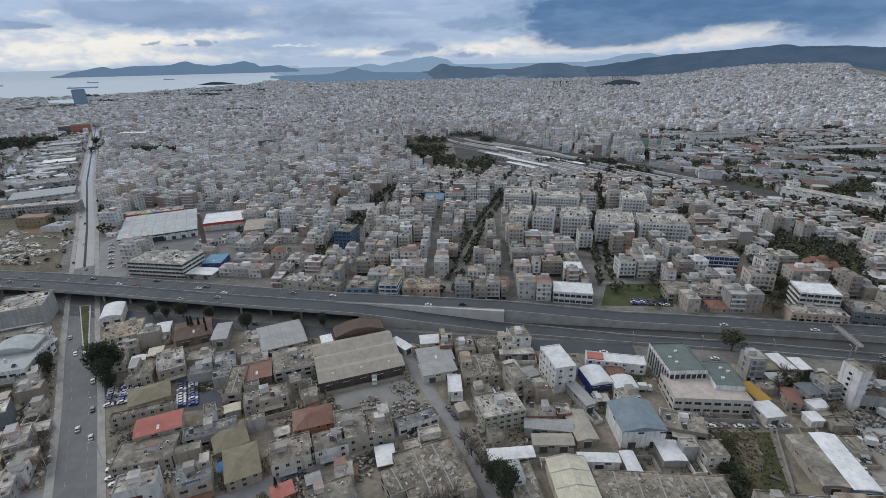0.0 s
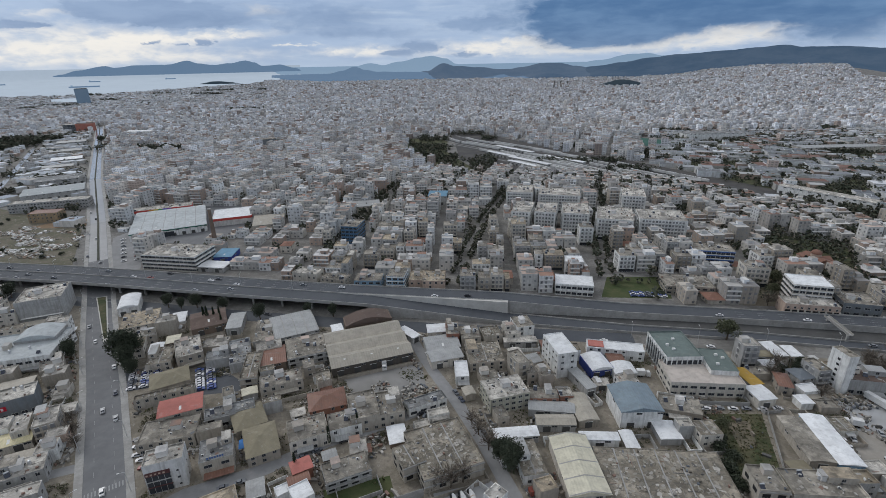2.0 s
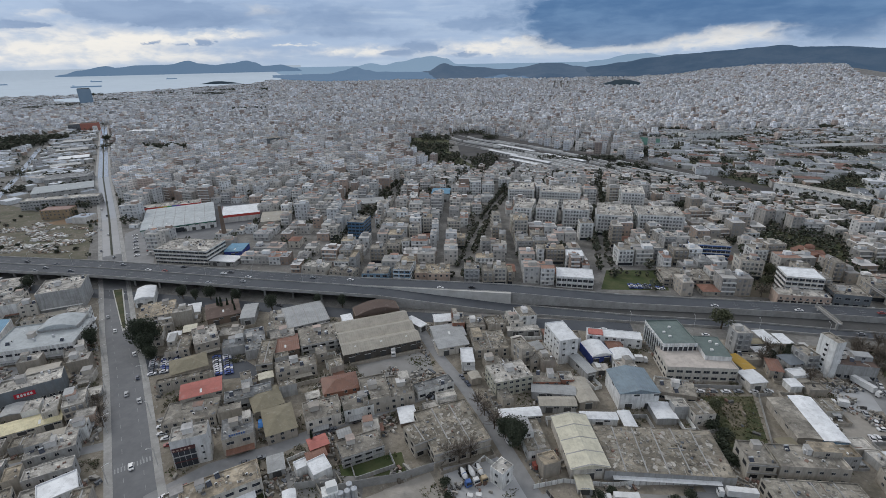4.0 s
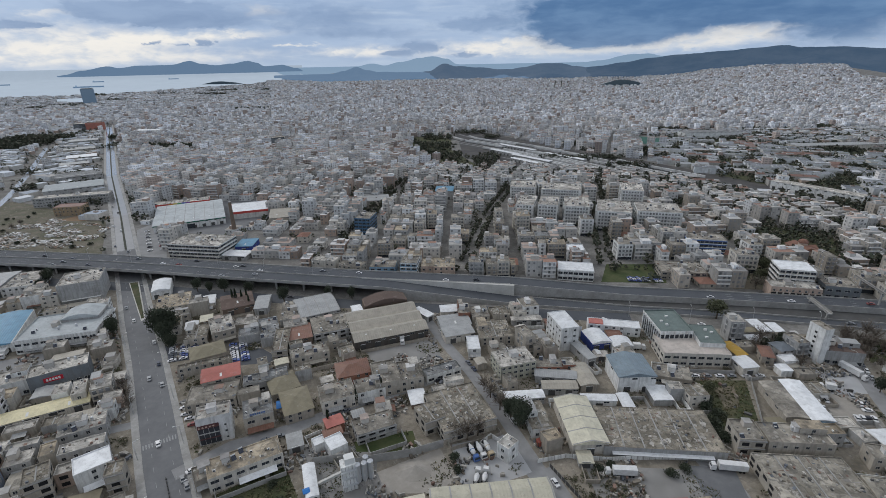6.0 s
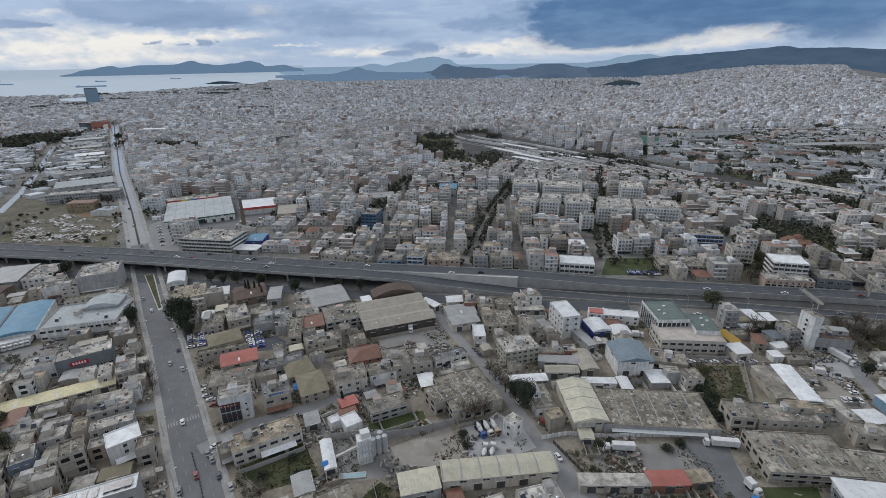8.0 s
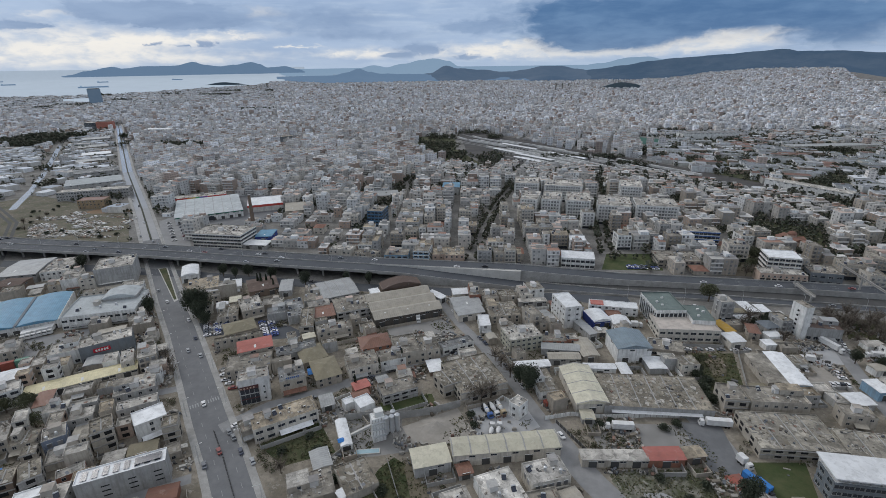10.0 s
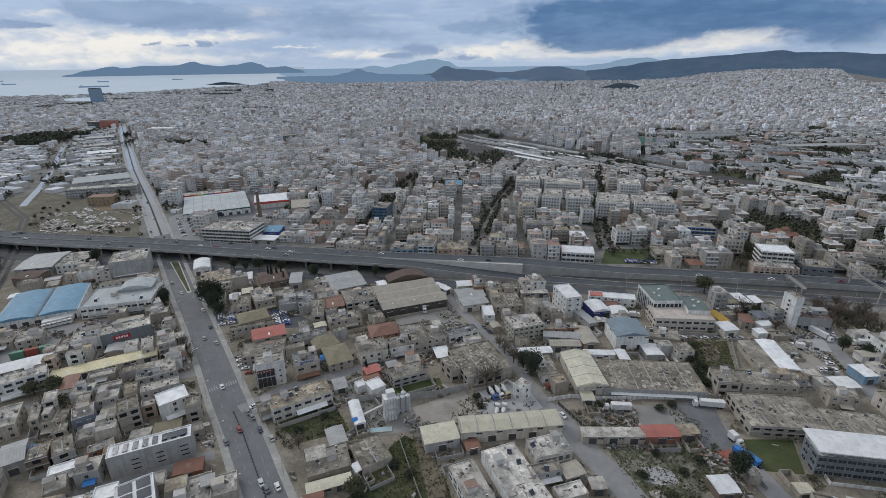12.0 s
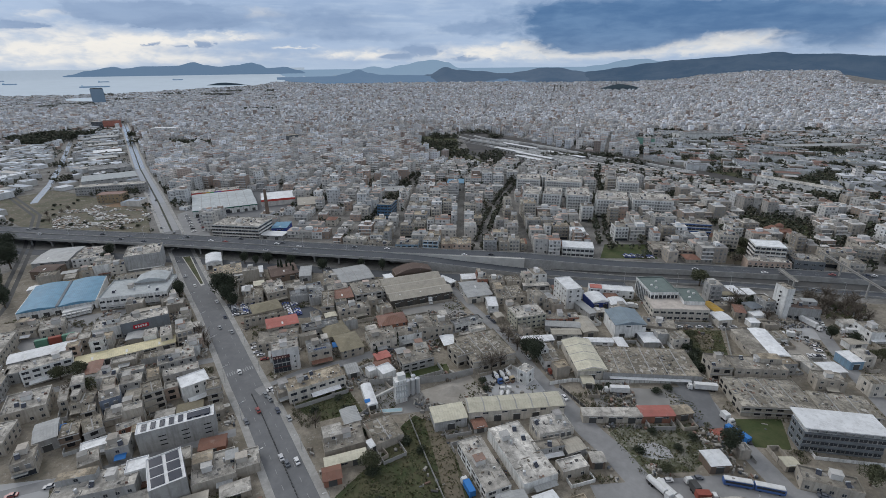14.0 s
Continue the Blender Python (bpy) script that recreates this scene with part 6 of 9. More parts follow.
# ---- buildings behind the motorway ----
block(192.7, 290.3, 21.5, 17.1, -8.2, 16.0, "cream", "white", win="office")
block(187.2, 276.3, 29.9, 11.4, -5.6, 8.0, "salmon", "concw", win="arcade")
shed(-334.6, 417.6, 65.1, 77.9, 32.3, 7.0, "white", "palegrey", ridge=1.2, bays=2)
block(-369.6, 452.7, 61.8, 16.9, 30.1, 8.0, "redband", "concw", win="none")
block(-278.9, 438.7, 37.3, 36.7, 26.4, 7.5, "redband", "white", win="none")
block(-260.0, 320.8, 46.7, 26.3, -2.6, 12.5, "cream", "concw", win="office")
shed(-228.7, 336.5, 14.5, 19.6, 9.5, 5.0, "blue", "blue", ridge=0.4)
shed(-226.6, 314.2, 23.0, 12.8, -2.2, 4.0, "grey", "white", ridge=0.4)
block(-134.4, 386.8, 14.9, 21.3, -3.3, 16.0, "blueglass", "conc", win="office")
shed(-73.7, 517.4, 20.6, 24.9, 2.7, 10.0, "grey", "blue", ridge=0.6)
block(-74.2, 290.9, 12.4, 14.4, -0.8, 12.0, "bluewall", "conc", win="office")
block(-48.7, 294.5, 16.0, 17.9, 4.3, 9.0, "salmon", "tan", win="house")
block(-61.6, 295.9, 9.4, 15.7, 4.3, 8.0, "salmon", "tan", win="house")
block(-24.6, 292.7, 10.8, 12.3, 4.2, 13.0, "grey", "conc", win="balcony")
block(-13.3, 293.9, 8.3, 12.1, 4.3, 11.0, "beige", "conc", win="balcony")
block(48.5, 297.0, 25.1, 16.2, -5.1, 8.0, "white", "white", win="band")
shed(2.4, 310.1, 7.8, 13.8, 4.3, 5.0, "cream", "red", ridge=1.6)
shed(31.7, 310.6, 8.5, 19.4, 4.3, 5.0, "cream", "red", ridge=1.6)
block(159.0, 354.9, 29.3, 17.4, -6.6, 13.0, "white", "conc", win="bluebands")
block(125.4, 306.1, 31.4, 20.8, -1.2, 6.0, "tan", "conc", win="strip")
block(241.7, 290.9, 15.2, 16.1, -8.3, 11.0, "beige", "conc", win="balcony")
block(272.7, 304.2, 18.3, 17.2, -18.8, 11.0, "beige", "conc", win="balcony")
block(217.9, 282.9, 20.1, 18.5, -7.7, 8.0, "slate", "conc", win="strip")
block(245.7, 273.9, 10.8, 13.7, -6.3, 10.0, "cream", "conc", win="balcony")
block(174.6, 320.2, 15.3, 14.8, -4.4, 14.0, "cream", "conc", win="balcony")
block(-142.8, 298.1, 19.6, 11.2, -9.3, 8.0, "cream", "concw", win="house")
block(-121.0, 295.3, 19.1, 11.4, -9.2, 6.0, "beige", "conc", win="house")
block(-95.5, 293.5, 19.4, 13.5, 4.3, 7.0, "bluewall", "conc", win="strip")
shed(-231.2, 421.0, 28.7, 34.4, 23.0, 7.0, "beige", "tanmetal", ridge=1.0)
shed(-150.3, 483.0, 31.6, 24.4, 16.0, 7.0, "beige", "metal", ridge=1.0)
block(52.2, 328.3, 13.0, 12.8, -1.4, 11.0, "white", "white", win="balcony")
block(18.7, 435.1, 17.0, 36.0, -10.5, 20.0, "white", "concw", win="balcony")
block(40.3, 433.1, 18.8, 33.8, -9.0, 20.0, "white", "concw", win="balcony")
block(66.8, 431.7, 23.5, 35.9, -6.3, 20.0, "white", "concw", win="balcony")
block(100.2, 420.2, 30.6, 40.2, -10.3, 19.0, "white", "concw", win="balcony")
block(139.5, 418.4, 38.6, 31.8, -7.4, 19.0, "white", "concw", win="balcony")
block(17.6, 506.9, 28.0, 33.1, -2.8, 19.0, "white", "concw", win="balcony")
block(59.2, 496.6, 41.9, 29.2, -7.6, 19.0, "white", "concw", win="balcony")
block(134.1, 494.8, 22.6, 34.5, -9.7, 20.0, "white", "concw", win="balcony")

# ---- streets, yards and open ground before the motorway ----
material("asphalt_pale", (0.25, 0.25, 0.25), rough=0.9, grain=0.25, grain_scale=0.3, stain=(0.165, 0.165, 0.165), stain_scale=0.07, stain_amount=0.5)
material("yard_pale", (0.36, 0.365, 0.37), rough=0.9, grain=0.25, grain_scale=0.4, stain=(0.27, 0.265, 0.255), stain_scale=0.1, stain_amount=0.6)
material("yard_grey", (0.24, 0.235, 0.225), rough=0.9, grain=0.3, grain_scale=0.4, stain=(0.15, 0.145, 0.135), stain_scale=0.1, stain_amount=0.6)
material("dirt", (0.165, 0.14, 0.105), rough=1.0, grain=0.35, grain_scale=0.4, stain=(0.09, 0.085, 0.055), stain_scale=0.07, stain_amount=0.7)
material("dirt_pale", (0.30, 0.28, 0.25), rough=1.0, grain=0.3, grain_scale=0.4, stain=(0.25, 0.23, 0.20), stain_scale=0.12, stain_amount=0.6)
material("weeds", (0.044, 0.056, 0.025), rough=1.0, grain=0.5, grain_scale=0.7, stain=(0.13, 0.112, 0.07), stain_scale=0.10, stain_amount=0.6)
material("rubble_ground", (0.072, 0.078, 0.042), rough=1.0, grain=0.5, grain_scale=0.6, stain=(0.30, 0.285, 0.255), stain_scale=0.16, stain_amount=0.6, patchy=0.5)
material("lawn", (0.048, 0.066, 0.025), rough=1.0, grain=0.35, grain_scale=0.6, stain=(0.11, 0.105, 0.055), stain_scale=0.1, stain_amount=0.5)
material("court_red", (0.30, 0.10, 0.075), rough=0.9, grain=0.25, stain=(0.18, 0.14, 0.12), stain_scale=0.2)
material("leaf_dark", (0.040, 0.049, 0.031), rough=0.8, vary=0.35, island=True, grain=0.3)
material("leaf_olive", (0.075, 0.08, 0.045), rough=0.8, vary=0.35, island=True, grain=0.3)
material("leaf_cypress", (0.022, 0.034, 0.018), rough=0.85, vary=0.3, island=True, grain=0.3)
material("twig", (0.125, 0.105, 0.085), rough=0.95, vary=0.3, island=True, grain=0.3)
material("bark", (0.10, 0.08, 0.06), rough=0.95, grain=0.4, grain_scale=3.0)
material("truck_tan", (0.42, 0.34, 0.23), rough=0.45, grain=0.12)
material("car_paint", (0.5, 0.5, 0.5), rough=0.35, grain=0.05, palette=[(0.62, 0.62, 0.62), (0.32, 0.33, 0.34), (0.03, 0.03, 0.035), (0.66, 0.66, 0.65), (0.12, 0.13, 0.15), (0.06, 0.07, 0.10), (0.5, 0.5, 0.51), (0.22, 0.05, 0.045), (0.64, 0.64, 0.64), (0.20, 0.21, 0.22), (0.6, 0.6, 0.6), (0.09, 0.09, 0.095)], spec=0.5)
material("car_paint_lot", (0.5, 0.5, 0.5), rough=0.35, grain=0.05, palette=[(0.62, 0.62, 0.64), (0.05, 0.08, 0.25), (0.03, 0.05, 0.16), (0.6, 0.6, 0.62), (0.06, 0.10, 0.30), (0.10, 0.11, 0.13)], spec=0.5)
material("tyre", (0.02, 0.02, 0.02), rough=0.9, grain=0.2)
material("truck_white", (0.62, 0.62, 0.61), rough=0.5, grain=0.12, stain=(0.4, 0.39, 0.37), stain_scale=0.5, stain_amount=0.4)
material("box_green", (0.10, 0.22, 0.16), rough=0.6, grain=0.2, corrugated=0.5)
material("box_rust", (0.25, 0.07, 0.05), rough=0.7, grain=0.3, corrugated=0.5)
material("glass_pale", (0.30, 0.42, 0.46), rough=0.15, grain=0.1, spec=0.5)

STREET_B = [(-54.8, 229.5), (-36, 195.3), (-20.5, 170.5), (-8.8, 149.1), (1.2, 128), (9.7, 109.8), (17.2, 94), (24, 81.9), (31.3, 71.2), (37.9, 57.3), (45.8, 43.2), (60, 15)]
STREET_C = [(-133.7, 93), (-118.8, 109.9), (-95.7, 123.5), (-74.5, 141.4), (-56.5, 151.8), (-32.6, 169.3)]
STREET_D = [(72, 134), (75.5, 124.7), (80.9, 106.5), (83.3, 88), (86.8, 75.4), (91.3, 58)]
STREET_E = [(183, 226), (181.4, 212.2), (170.1, 166.8), (164.7, 139.4), (161.4, 114.7), (158, 80)]
STREET_F = [(20, 48), (47.1, 53.6), (72.1, 58.5), (94.6, 54.3), (140, 44)]
STREET_H = [(-170, 118), (-205, 100), (-250, 78), (-300, 55)]
STREET_I = [(-130, 66), (-175, 38), (-230, 10)]
FORE_STREETS = [STREET_B, STREET_C, STREET_D, STREET_E, STREET_F, STREET_H, STREET_I]
ribbon(STREET_B[:6], -3.0, 3.0, 0.06, "asphalt_pale", "street", label="narrow worn asphalt street between workshops", category="street")
ribbon(STREET_B[5:], -5.5, 5.5, 0.06, "asphalt_pale", "street", label="broad pale asphalt street", category="street")
ribbon(STREET_C, -3.4, 3.4, 0.072, "asphalt_pale", "street", label="narrow worn asphalt side street", category="street")
ribbon(STREET_D, -4.5, 4.5, 0.065, "asphalt_pale", "street", label="asphalt yard street where lorries park", category="street")
ribbon(STREET_E, -3.5, 3.5, 0.06, "asphalt_pale", "street", label="pale asphalt street beside the yards", category="street")
ribbon(STREET_F, -5.0, 5.0, 0.08, "asphalt_pale", "street", label="broad pale asphalt street with parked buses", category="street")
ribbon(STREET_H, -2.6, 2.6, 0.06, "asphalt_pale", "street", label="narrow side street off the avenue", category="street")
ribbon(STREET_I, -2.6, 2.6, 0.06, "asphalt_pale", "street", label="narrow side street off the avenue", category="street")
PATCHES = []


def patch(name, mat, outline, label, z=0.03):
    b = Build().face([(x, y, z) for x, y in outline])
    me = b.mesh(name, [mat])
    bm = bmesh.new()
    bm.from_mesh(me)
    bmesh.ops.recalc_face_normals(bm, faces=bm.faces)
    for f in bm.faces:
        if f.normal.z < 0:
            f.normal_flip()
    bm.to_mesh(me)
    bm.free()
    tagged(new(name, me), label, "ground", kind="structure")
    PATCHES.append(outline)


material("ground_dust", (0.245, 0.218, 0.178), rough=0.95, grain=0.45, grain_scale=0.5, stain=(0.115, 0.102, 0.076), stain_scale=0.07, stain_amount=0.75, patchy=0.35)
tagged(part("ground_town", Build().face([(x, y, 0.012) for x, y in ((-420, -60), (260, -60), (240, 222), (0, 234), (-160, 240), (-400, 252))]), ["ground_dust"]), "dusty brown ground between the workshops", "ground", kind="structure")
patch("ground_lot", "weeds", [(90.4, 174.6), (115.3, 177), (106.9, 143.8), (88.5, 135.7), (87.8, 152.9)], "weedy brown vacant lot")
patch("ground_bare", "dirt", [(97, 170), (108, 172), (104, 156), (97, 154)], "bare brown earth in a vacant lot", 0.045)
patch("ground_lawn", "lawn", [(89.3, 96.9), (109.8, 99), (104.4, 79.7), (86.2, 80)], "green lawn beside the hall")
patch("ground_weeds", "weeds", [(-53.5, 84.8), (-44.9, 79.4), (-33.3, 62.9), (-25.1, 40.4), (-28, 20), (-80, 15), (-75.5, 38), (-62.6, 61.4), (-58.2, 78)], "overgrown vacant ground with weeds")
patch("ground_path", "dirt", [(-45.8, 85.6), (-42.5, 80.3), (-33.6, 61.5), (-27, 40.5), (-30, 22), (-38, 22), (-34.3, 39.4), (-41.2, 60.5), (-48.3, 79.7)], "yellow-brown earth track through weeds", 0.045)
patch("ground_yard", "weeds", [(-112.2, 85.5), (-91.9, 103.1), (-78.2, 85), (-96.9, 75.5)], "dark green overgrown yard")
patch("ground_pale_lot", "yard_pale", [(-21.2, 100.2), (-17.9, 111.5), (3.6, 120.8), (10.6, 109.9), (-9.6, 100)], "pale concrete lorry yard")
patch("ground_dust", "dirt_pale", [(-53.7, 102.5), (-30.4, 117.3), (-21.3, 102.3), (-29.7, 95), (-47.6, 92.9)], "pale dusty yard of the concrete plant")
patch("ground_court", "yard_grey", [(-82, 186.1), (-43.7, 203.5), (-37.5, 182), (-50.2, 168.4), (-65.5, 164.2)], "grey concrete yard before the warehouse")
patch("ground_white_yard", "yard_pale", [(153, 189.5), (177.9, 189.9), (174.6, 172.1), (150.8, 169.7)], "pale concrete lorry park")
patch("ground_parking", "dirt_pale", [(150.8, 169.5), (165, 171), (160, 148.3), (144.3, 146.5)], "tan earth car park")
patch("ground_scrub", "weeds", [(199, 224), (221.8, 220), (207.1, 194.8), (186.5, 199)], "brown scrub beside the motorway")
patch("ground_rubble", "rubble_ground", [(32, 82), (38, 88), (61.5, 90), (70, 92.5), (71.5, 76), (61, 64), (40, 60)], "vacant lot with rubble and weeds")
patch("ground_sports", "court_red", [(74.5, 88.5), (81.5, 90.5), (83, 83.5), (77, 81.5)], "worn red hard court", 0.095)
patch("ground_grass", "lawn", [(-67.3, 117.3), (-43.7, 126.6), (-38.5, 114.7), (-64.8, 112.1)], "small dark green lawn")
patch("ground_car_yard", "asphalt", [(-198.5, 180.3), (-183.8, 188.3), (-169.7, 171.5), (-187.7, 164)], "asphalt car yard")
patch("ground_car_yard", "asphalt", [(-162.7, 187.6), (-151.5, 189.5), (-122.4, 172.2), (-149.5, 165)], "asphalt car yard")
patch("ground_lorry_yard", "asphalt_pale", [(-300, 148), (-262, 168), (-246, 150), (-262, 126), (-284, 114), (-300, 122)], "worn grey lorry yard before the blue hall")
patch("ground_left_lot", "yard_pale", [(-200, 22), (-206.3, 29.4), (-189, 34), (-181.5, 25.1)], "pale concrete yard")
patch("ground_lawn_lot", "lawn", [(66, 288), (112, 290), (118, 325), (76, 322)], "green vacant lot behind the motorway")
material("waste", (0.155, 0.138, 0.105), rough=1.0, grain=0.4, grain_scale=0.3, stain=(0.075, 0.08, 0.045), stain_scale=0.05, stain_amount=0.8, patchy=0.5)
patch("ground_brown", "waste", [(-470, 305), (-350, 312), (-418, 398), (-600, 470), (-640, 400)], "brown waste ground with scrap")
patch("ground_park", "weeds", [(-205, 1000), (-116, 1010), (-98, 842), (-39, 690), (-75, 690), (-162, 784)], "wooded park ground")
patch("ground_rail", "rail_ballast", RAIL_YARD, "dark rail yard ground")

patch("ground_works", "yard_grey", [(-88, 112), (-70.2, 82), (-46, 89), (-47.6, 92.9), (-53.7, 102.5), (-57, 117)], "grey muddy ground round the concrete plant", 0.02)
patch("ground_truck_yard", "yard_pale", [(10.6, 109.9), (3.6, 120.8), (-4.4, 128), (-25.7, 120), (-21, 101.2), (-17.9, 111.5)], "pale concrete lorry yard", 0.02)
patch("ground_yard_south", "yard_grey", [(28.2, 114), (70, 116), (70, 98.5), (30.4, 95.5)], "grey yard below the big hall", 0.02)
patch("ground_slab", "yard_pale", [(42.5, 77), (50, 78), (54.5, 75.5), (55, 70.5), (48, 68.5), (43, 70)], "broken pale concrete slab among weeds", 0.05)
patch("ground_court_street", "asphalt_avenue", [(68.6, 118), (85.5, 118), (84, 92.5), (74, 84), (69.5, 98.3)], "smooth dark asphalt yard where lorries park", 0.08)
patch("ground_cars", "dirt_pale", [(140.1, 151.8), (147.9, 171.1), (162.4, 173.6), (159.2, 153.7)], "tan earth car park", 0.02)
material("clay", (0.23, 0.155, 0.10), rough=1.0, grain=0.35, grain_scale=0.3, stain=(0.12, 0.10, 0.06), stain_scale=0.12, stain_amount=0.5)
patch("ground_clay", "clay", [(-478, 397), (-450, 400), (-422, 409), (-438, 433), (-452, 424), (-470, 416)], "bank of bare orange-brown clay", 0.06)
scrap, srng = Build(), random.Random(31)
for _ in range(30000):
    x, y = srng.uniform(-520, -375), srng.uniform(318, 404)
    heap = noise.noise((x * 0.045, y * 0.07, 3.0)) + 0.35 * noise.noise((x * 0.16, y * 0.2, 9.0))
    if heap > srng.uniform(-0.12, 0.3) and inside([(-460, 318), (-380, 326), (-402, 388), (-482, 402), (-510, 370)], x, y):
        q = 0.35 + 1.5 * srng.random() ** 3
        scrap.box(x, y, 0, q * srng.uniform(1.0, 2.6), q, srng.uniform(0.15, 0.9) * q + 1.2 * max(0.0, heap - 0.15), srng.uniform(0, 3.1))
tagged(part("scrap_heaps", scrap, ["debris_pale"]), "pale scrap and rubble strewn over waste ground", "scrap", kind="stuff")

# planted strip in the avenue near the flyover
median = thing("planted_median", -257, 233, 0, 0, "narrow planted median strip with pale kerbs", "median strip")
part("kerb", Build().prism([(-26, 26), (-20, 29), (25, -24), (24, -27)], 0.05, 0.28), ["concrete_pale"], median)
part("planting", Build().prism([(-24.5, 25.3), (-19.6, 27.2), (23, -22.8), (22, -24)], 0.2, 0.6), ["weeds"], median)
# zebra crossing on the avenue
zebra = thing("crosswalk", -151, 109, 0.07, 40, "worn white zebra crossing on the avenue", "road marking", kind="structure")
for i in range(12):
    part("stripe", shared("zebra_stripe", lambda: Build().box(0, 0, 0, 3.0, 0.5, 0.015), ["line_paint"]), [], zebra, at=pose((i - 5.5) * 1.12, 0, 0, 0, 0, 90))


# ---- trees ----
def leaf_cloud(seed, n, rx, rz, zc, size, lumps=7):
    """Many small leaf faces on several uneven lumps."""
    rng = random.Random(seed)
    b = Build()
    cores = [(rng.uniform(-0.5, 0.5) * rx, rng.uniform(-0.5, 0.5) * rx, zc + rng.uniform(-0.45, 0.45) * rz, rng.uniform(0.45, 0.75)) for _ in range(lumps)]
    for _ in range(n):
        cx, cy, cz, k = rng.choice(cores)
        v = Vector((rng.gauss(0, 1), rng.gauss(0, 1), rng.gauss(0, 1))).normalized() * rng.uniform(0.6, 1.05) * k
        p = Vector((cx + v.x * rx, cy + v.y * rx, cz + v.z * rz))
        a = Vector((rng.gauss(0, 1), rng.gauss(0, 1), rng.gauss(0, 0.6))).normalized() * size * rng.uniform(0.5, 1.2)
        c = a.cross(Vector((rng.gauss(0, 1), rng.gauss(0, 1), rng.gauss(0, 1)))).normalized() * size * rng.uniform(0.4, 0.9)
        b.face([p - a, p + c, p + a, p - c])
    return b


def limb(b, p, q, r0, r1, n=5):
    """A tapered limb from p to q."""
    p, q = Vector(p), Vector(q)
    d = (q - p).normalized()
    s = d.orthogonal().normalized()
    t = d.cross(s)
    k = len(b.v)
    for c, r in ((p, r0), (q, r1)):
        for i in range(n):
            a = 6.28319 * i / n
            b.v.append(tuple(c + s * r * math.cos(a) + t * r * math.sin(a)))
    for i in range(n):
        j = (i + 1) % n
        b.f.append((k + i, k + j, k + n + j, k + n + i))
        b.m.append(0)


def trunk_build(seed, h, r):
    rng = random.Random(seed)
    b = Build()
    limb(b, (0, 0, 0), (0.1, 0, h * 0.5), r, r * 0.7, 7)
    for i in range(5):
        a = i * 1.257 + rng.uniform(-0.3, 0.3)
        limb(b, (0.1, 0, h * rng.uniform(0.35, 0.5)), (math.cos(a) * h * 0.26, math.sin(a) * h * 0.26, h * rng.uniform(0.65, 0.85)), r * 0.5, r * 0.15)
    return b


def bare_build(seed, h):
    """Twigs of a leafless crown."""
    rng = random.Random(seed)
    b = Build()
    for i in range(60):
        a, e = rng.uniform(0, 6.28), rng.uniform(0.3, 1.3)
        l = h * rng.uniform(0.3, 0.62)
        p = Vector((0, 0, h * rng.uniform(0.2, 0.5)))
        q = p + Vector((math.cos(a) * math.cos(e), math.sin(a) * math.cos(e), math.sin(e))) * l
        limb(b, p, q, 0.07, 0.02, 3)
        for j in range(9):
            f = p.lerp(q, rng.uniform(0.35, 1))
            g = f + Vector((rng.gauss(0, 1), rng.gauss(0, 1), rng.gauss(0.4, 0.8))).normalized() * h * rng.uniform(0.06, 0.16)
            s = Vector((rng.gauss(0, 1), rng.gauss(0, 1), 0)).normalized() * 0.07
            b.face([f - s, f + s, g])
    return b


TREE_KINDS = {
    "dark": ("broad dark evergreen tree in full leaf", lambda: (trunk_build(1, 8, 0.35), leaf_cloud(11, 3800, 3.5, 3.9, 6.0, 0.27, 16), "leaf_dark")),
    "olive": ("dusty olive-green tree with a rounded crown", lambda: (trunk_build(2, 7, 0.28), leaf_cloud(12, 2000, 3.2, 2.5, 4.8, 0.28, 10), "leaf_olive")),
    "bush": ("low dark green bush on waste ground", lambda: (trunk_build(3, 3, 0.15), leaf_cloud(13, 1000, 2.2, 1.3, 1.5, 0.24, 9), "leaf_dark")),
    "bare": ("leafless brown tree with fine twigs", lambda: (trunk_build(4, 7, 0.22), bare_build(14, 8), "twig")),
    "cypress": ("tall slim dark cypress", lambda: (trunk_build(5, 3, 0.2), cypress_build(15), "leaf_cypress")),
}


def cypress_build(seed):
    rng = random.Random(seed)
    b = Build()
    for _ in range(520):
        z = 10.5 * rng.random() ** 0.9 + 0.5
        r = 0.95 * math.sin(min(1.0, z / 3.0) * 1.57) * (1 - (z / 11.6) ** 2.2) + 0.05
        a = rng.uniform(0, 6.28)
        p = Vector((r * math.cos(a), r * math.sin(a), z))
        t = Vector((-math.sin(a), math.cos(a), 0)) * rng.uniform(0.15, 0.32)
        u = Vector((math.cos(a) * 0.15, math.sin(a) * 0.15, rng.uniform(0.4, 0.8)))
        b.face([p - t, p + t, p + u])
    return b


TREE_MASTERS = {}


def tree(kind, x, y, s=1.0, z=0.0):
    """A tree of a kind at a place, s times its usual size."""
    if kind not in TREE_MASTERS:
        label, make = TREE_KINDS[kind]
        trunk, crown, leaf = make()
        t = thing("cypress_tree" if kind == "cypress" else "bush" if kind == "bush" else "tree", x, y, z, 0, label, "bush" if kind == "bush" else "tree", "trees and bushes among the buildings")
        part("trunk", trunk, ["bark"], t)
        part("crown", crown, [leaf], t)
        t.scale = (s, s, s)
        TREE_MASTERS[kind] = t
        return t
    t = copy_thing(TREE_MASTERS[kind], Matrix.Identity(4))
    t.matrix_basis = pose(x, y, z, 0, 0, RNG.uniform(0, 360)) @ Matrix.Scale(s * RNG.uniform(0.92, 1.08), 4)
    return t


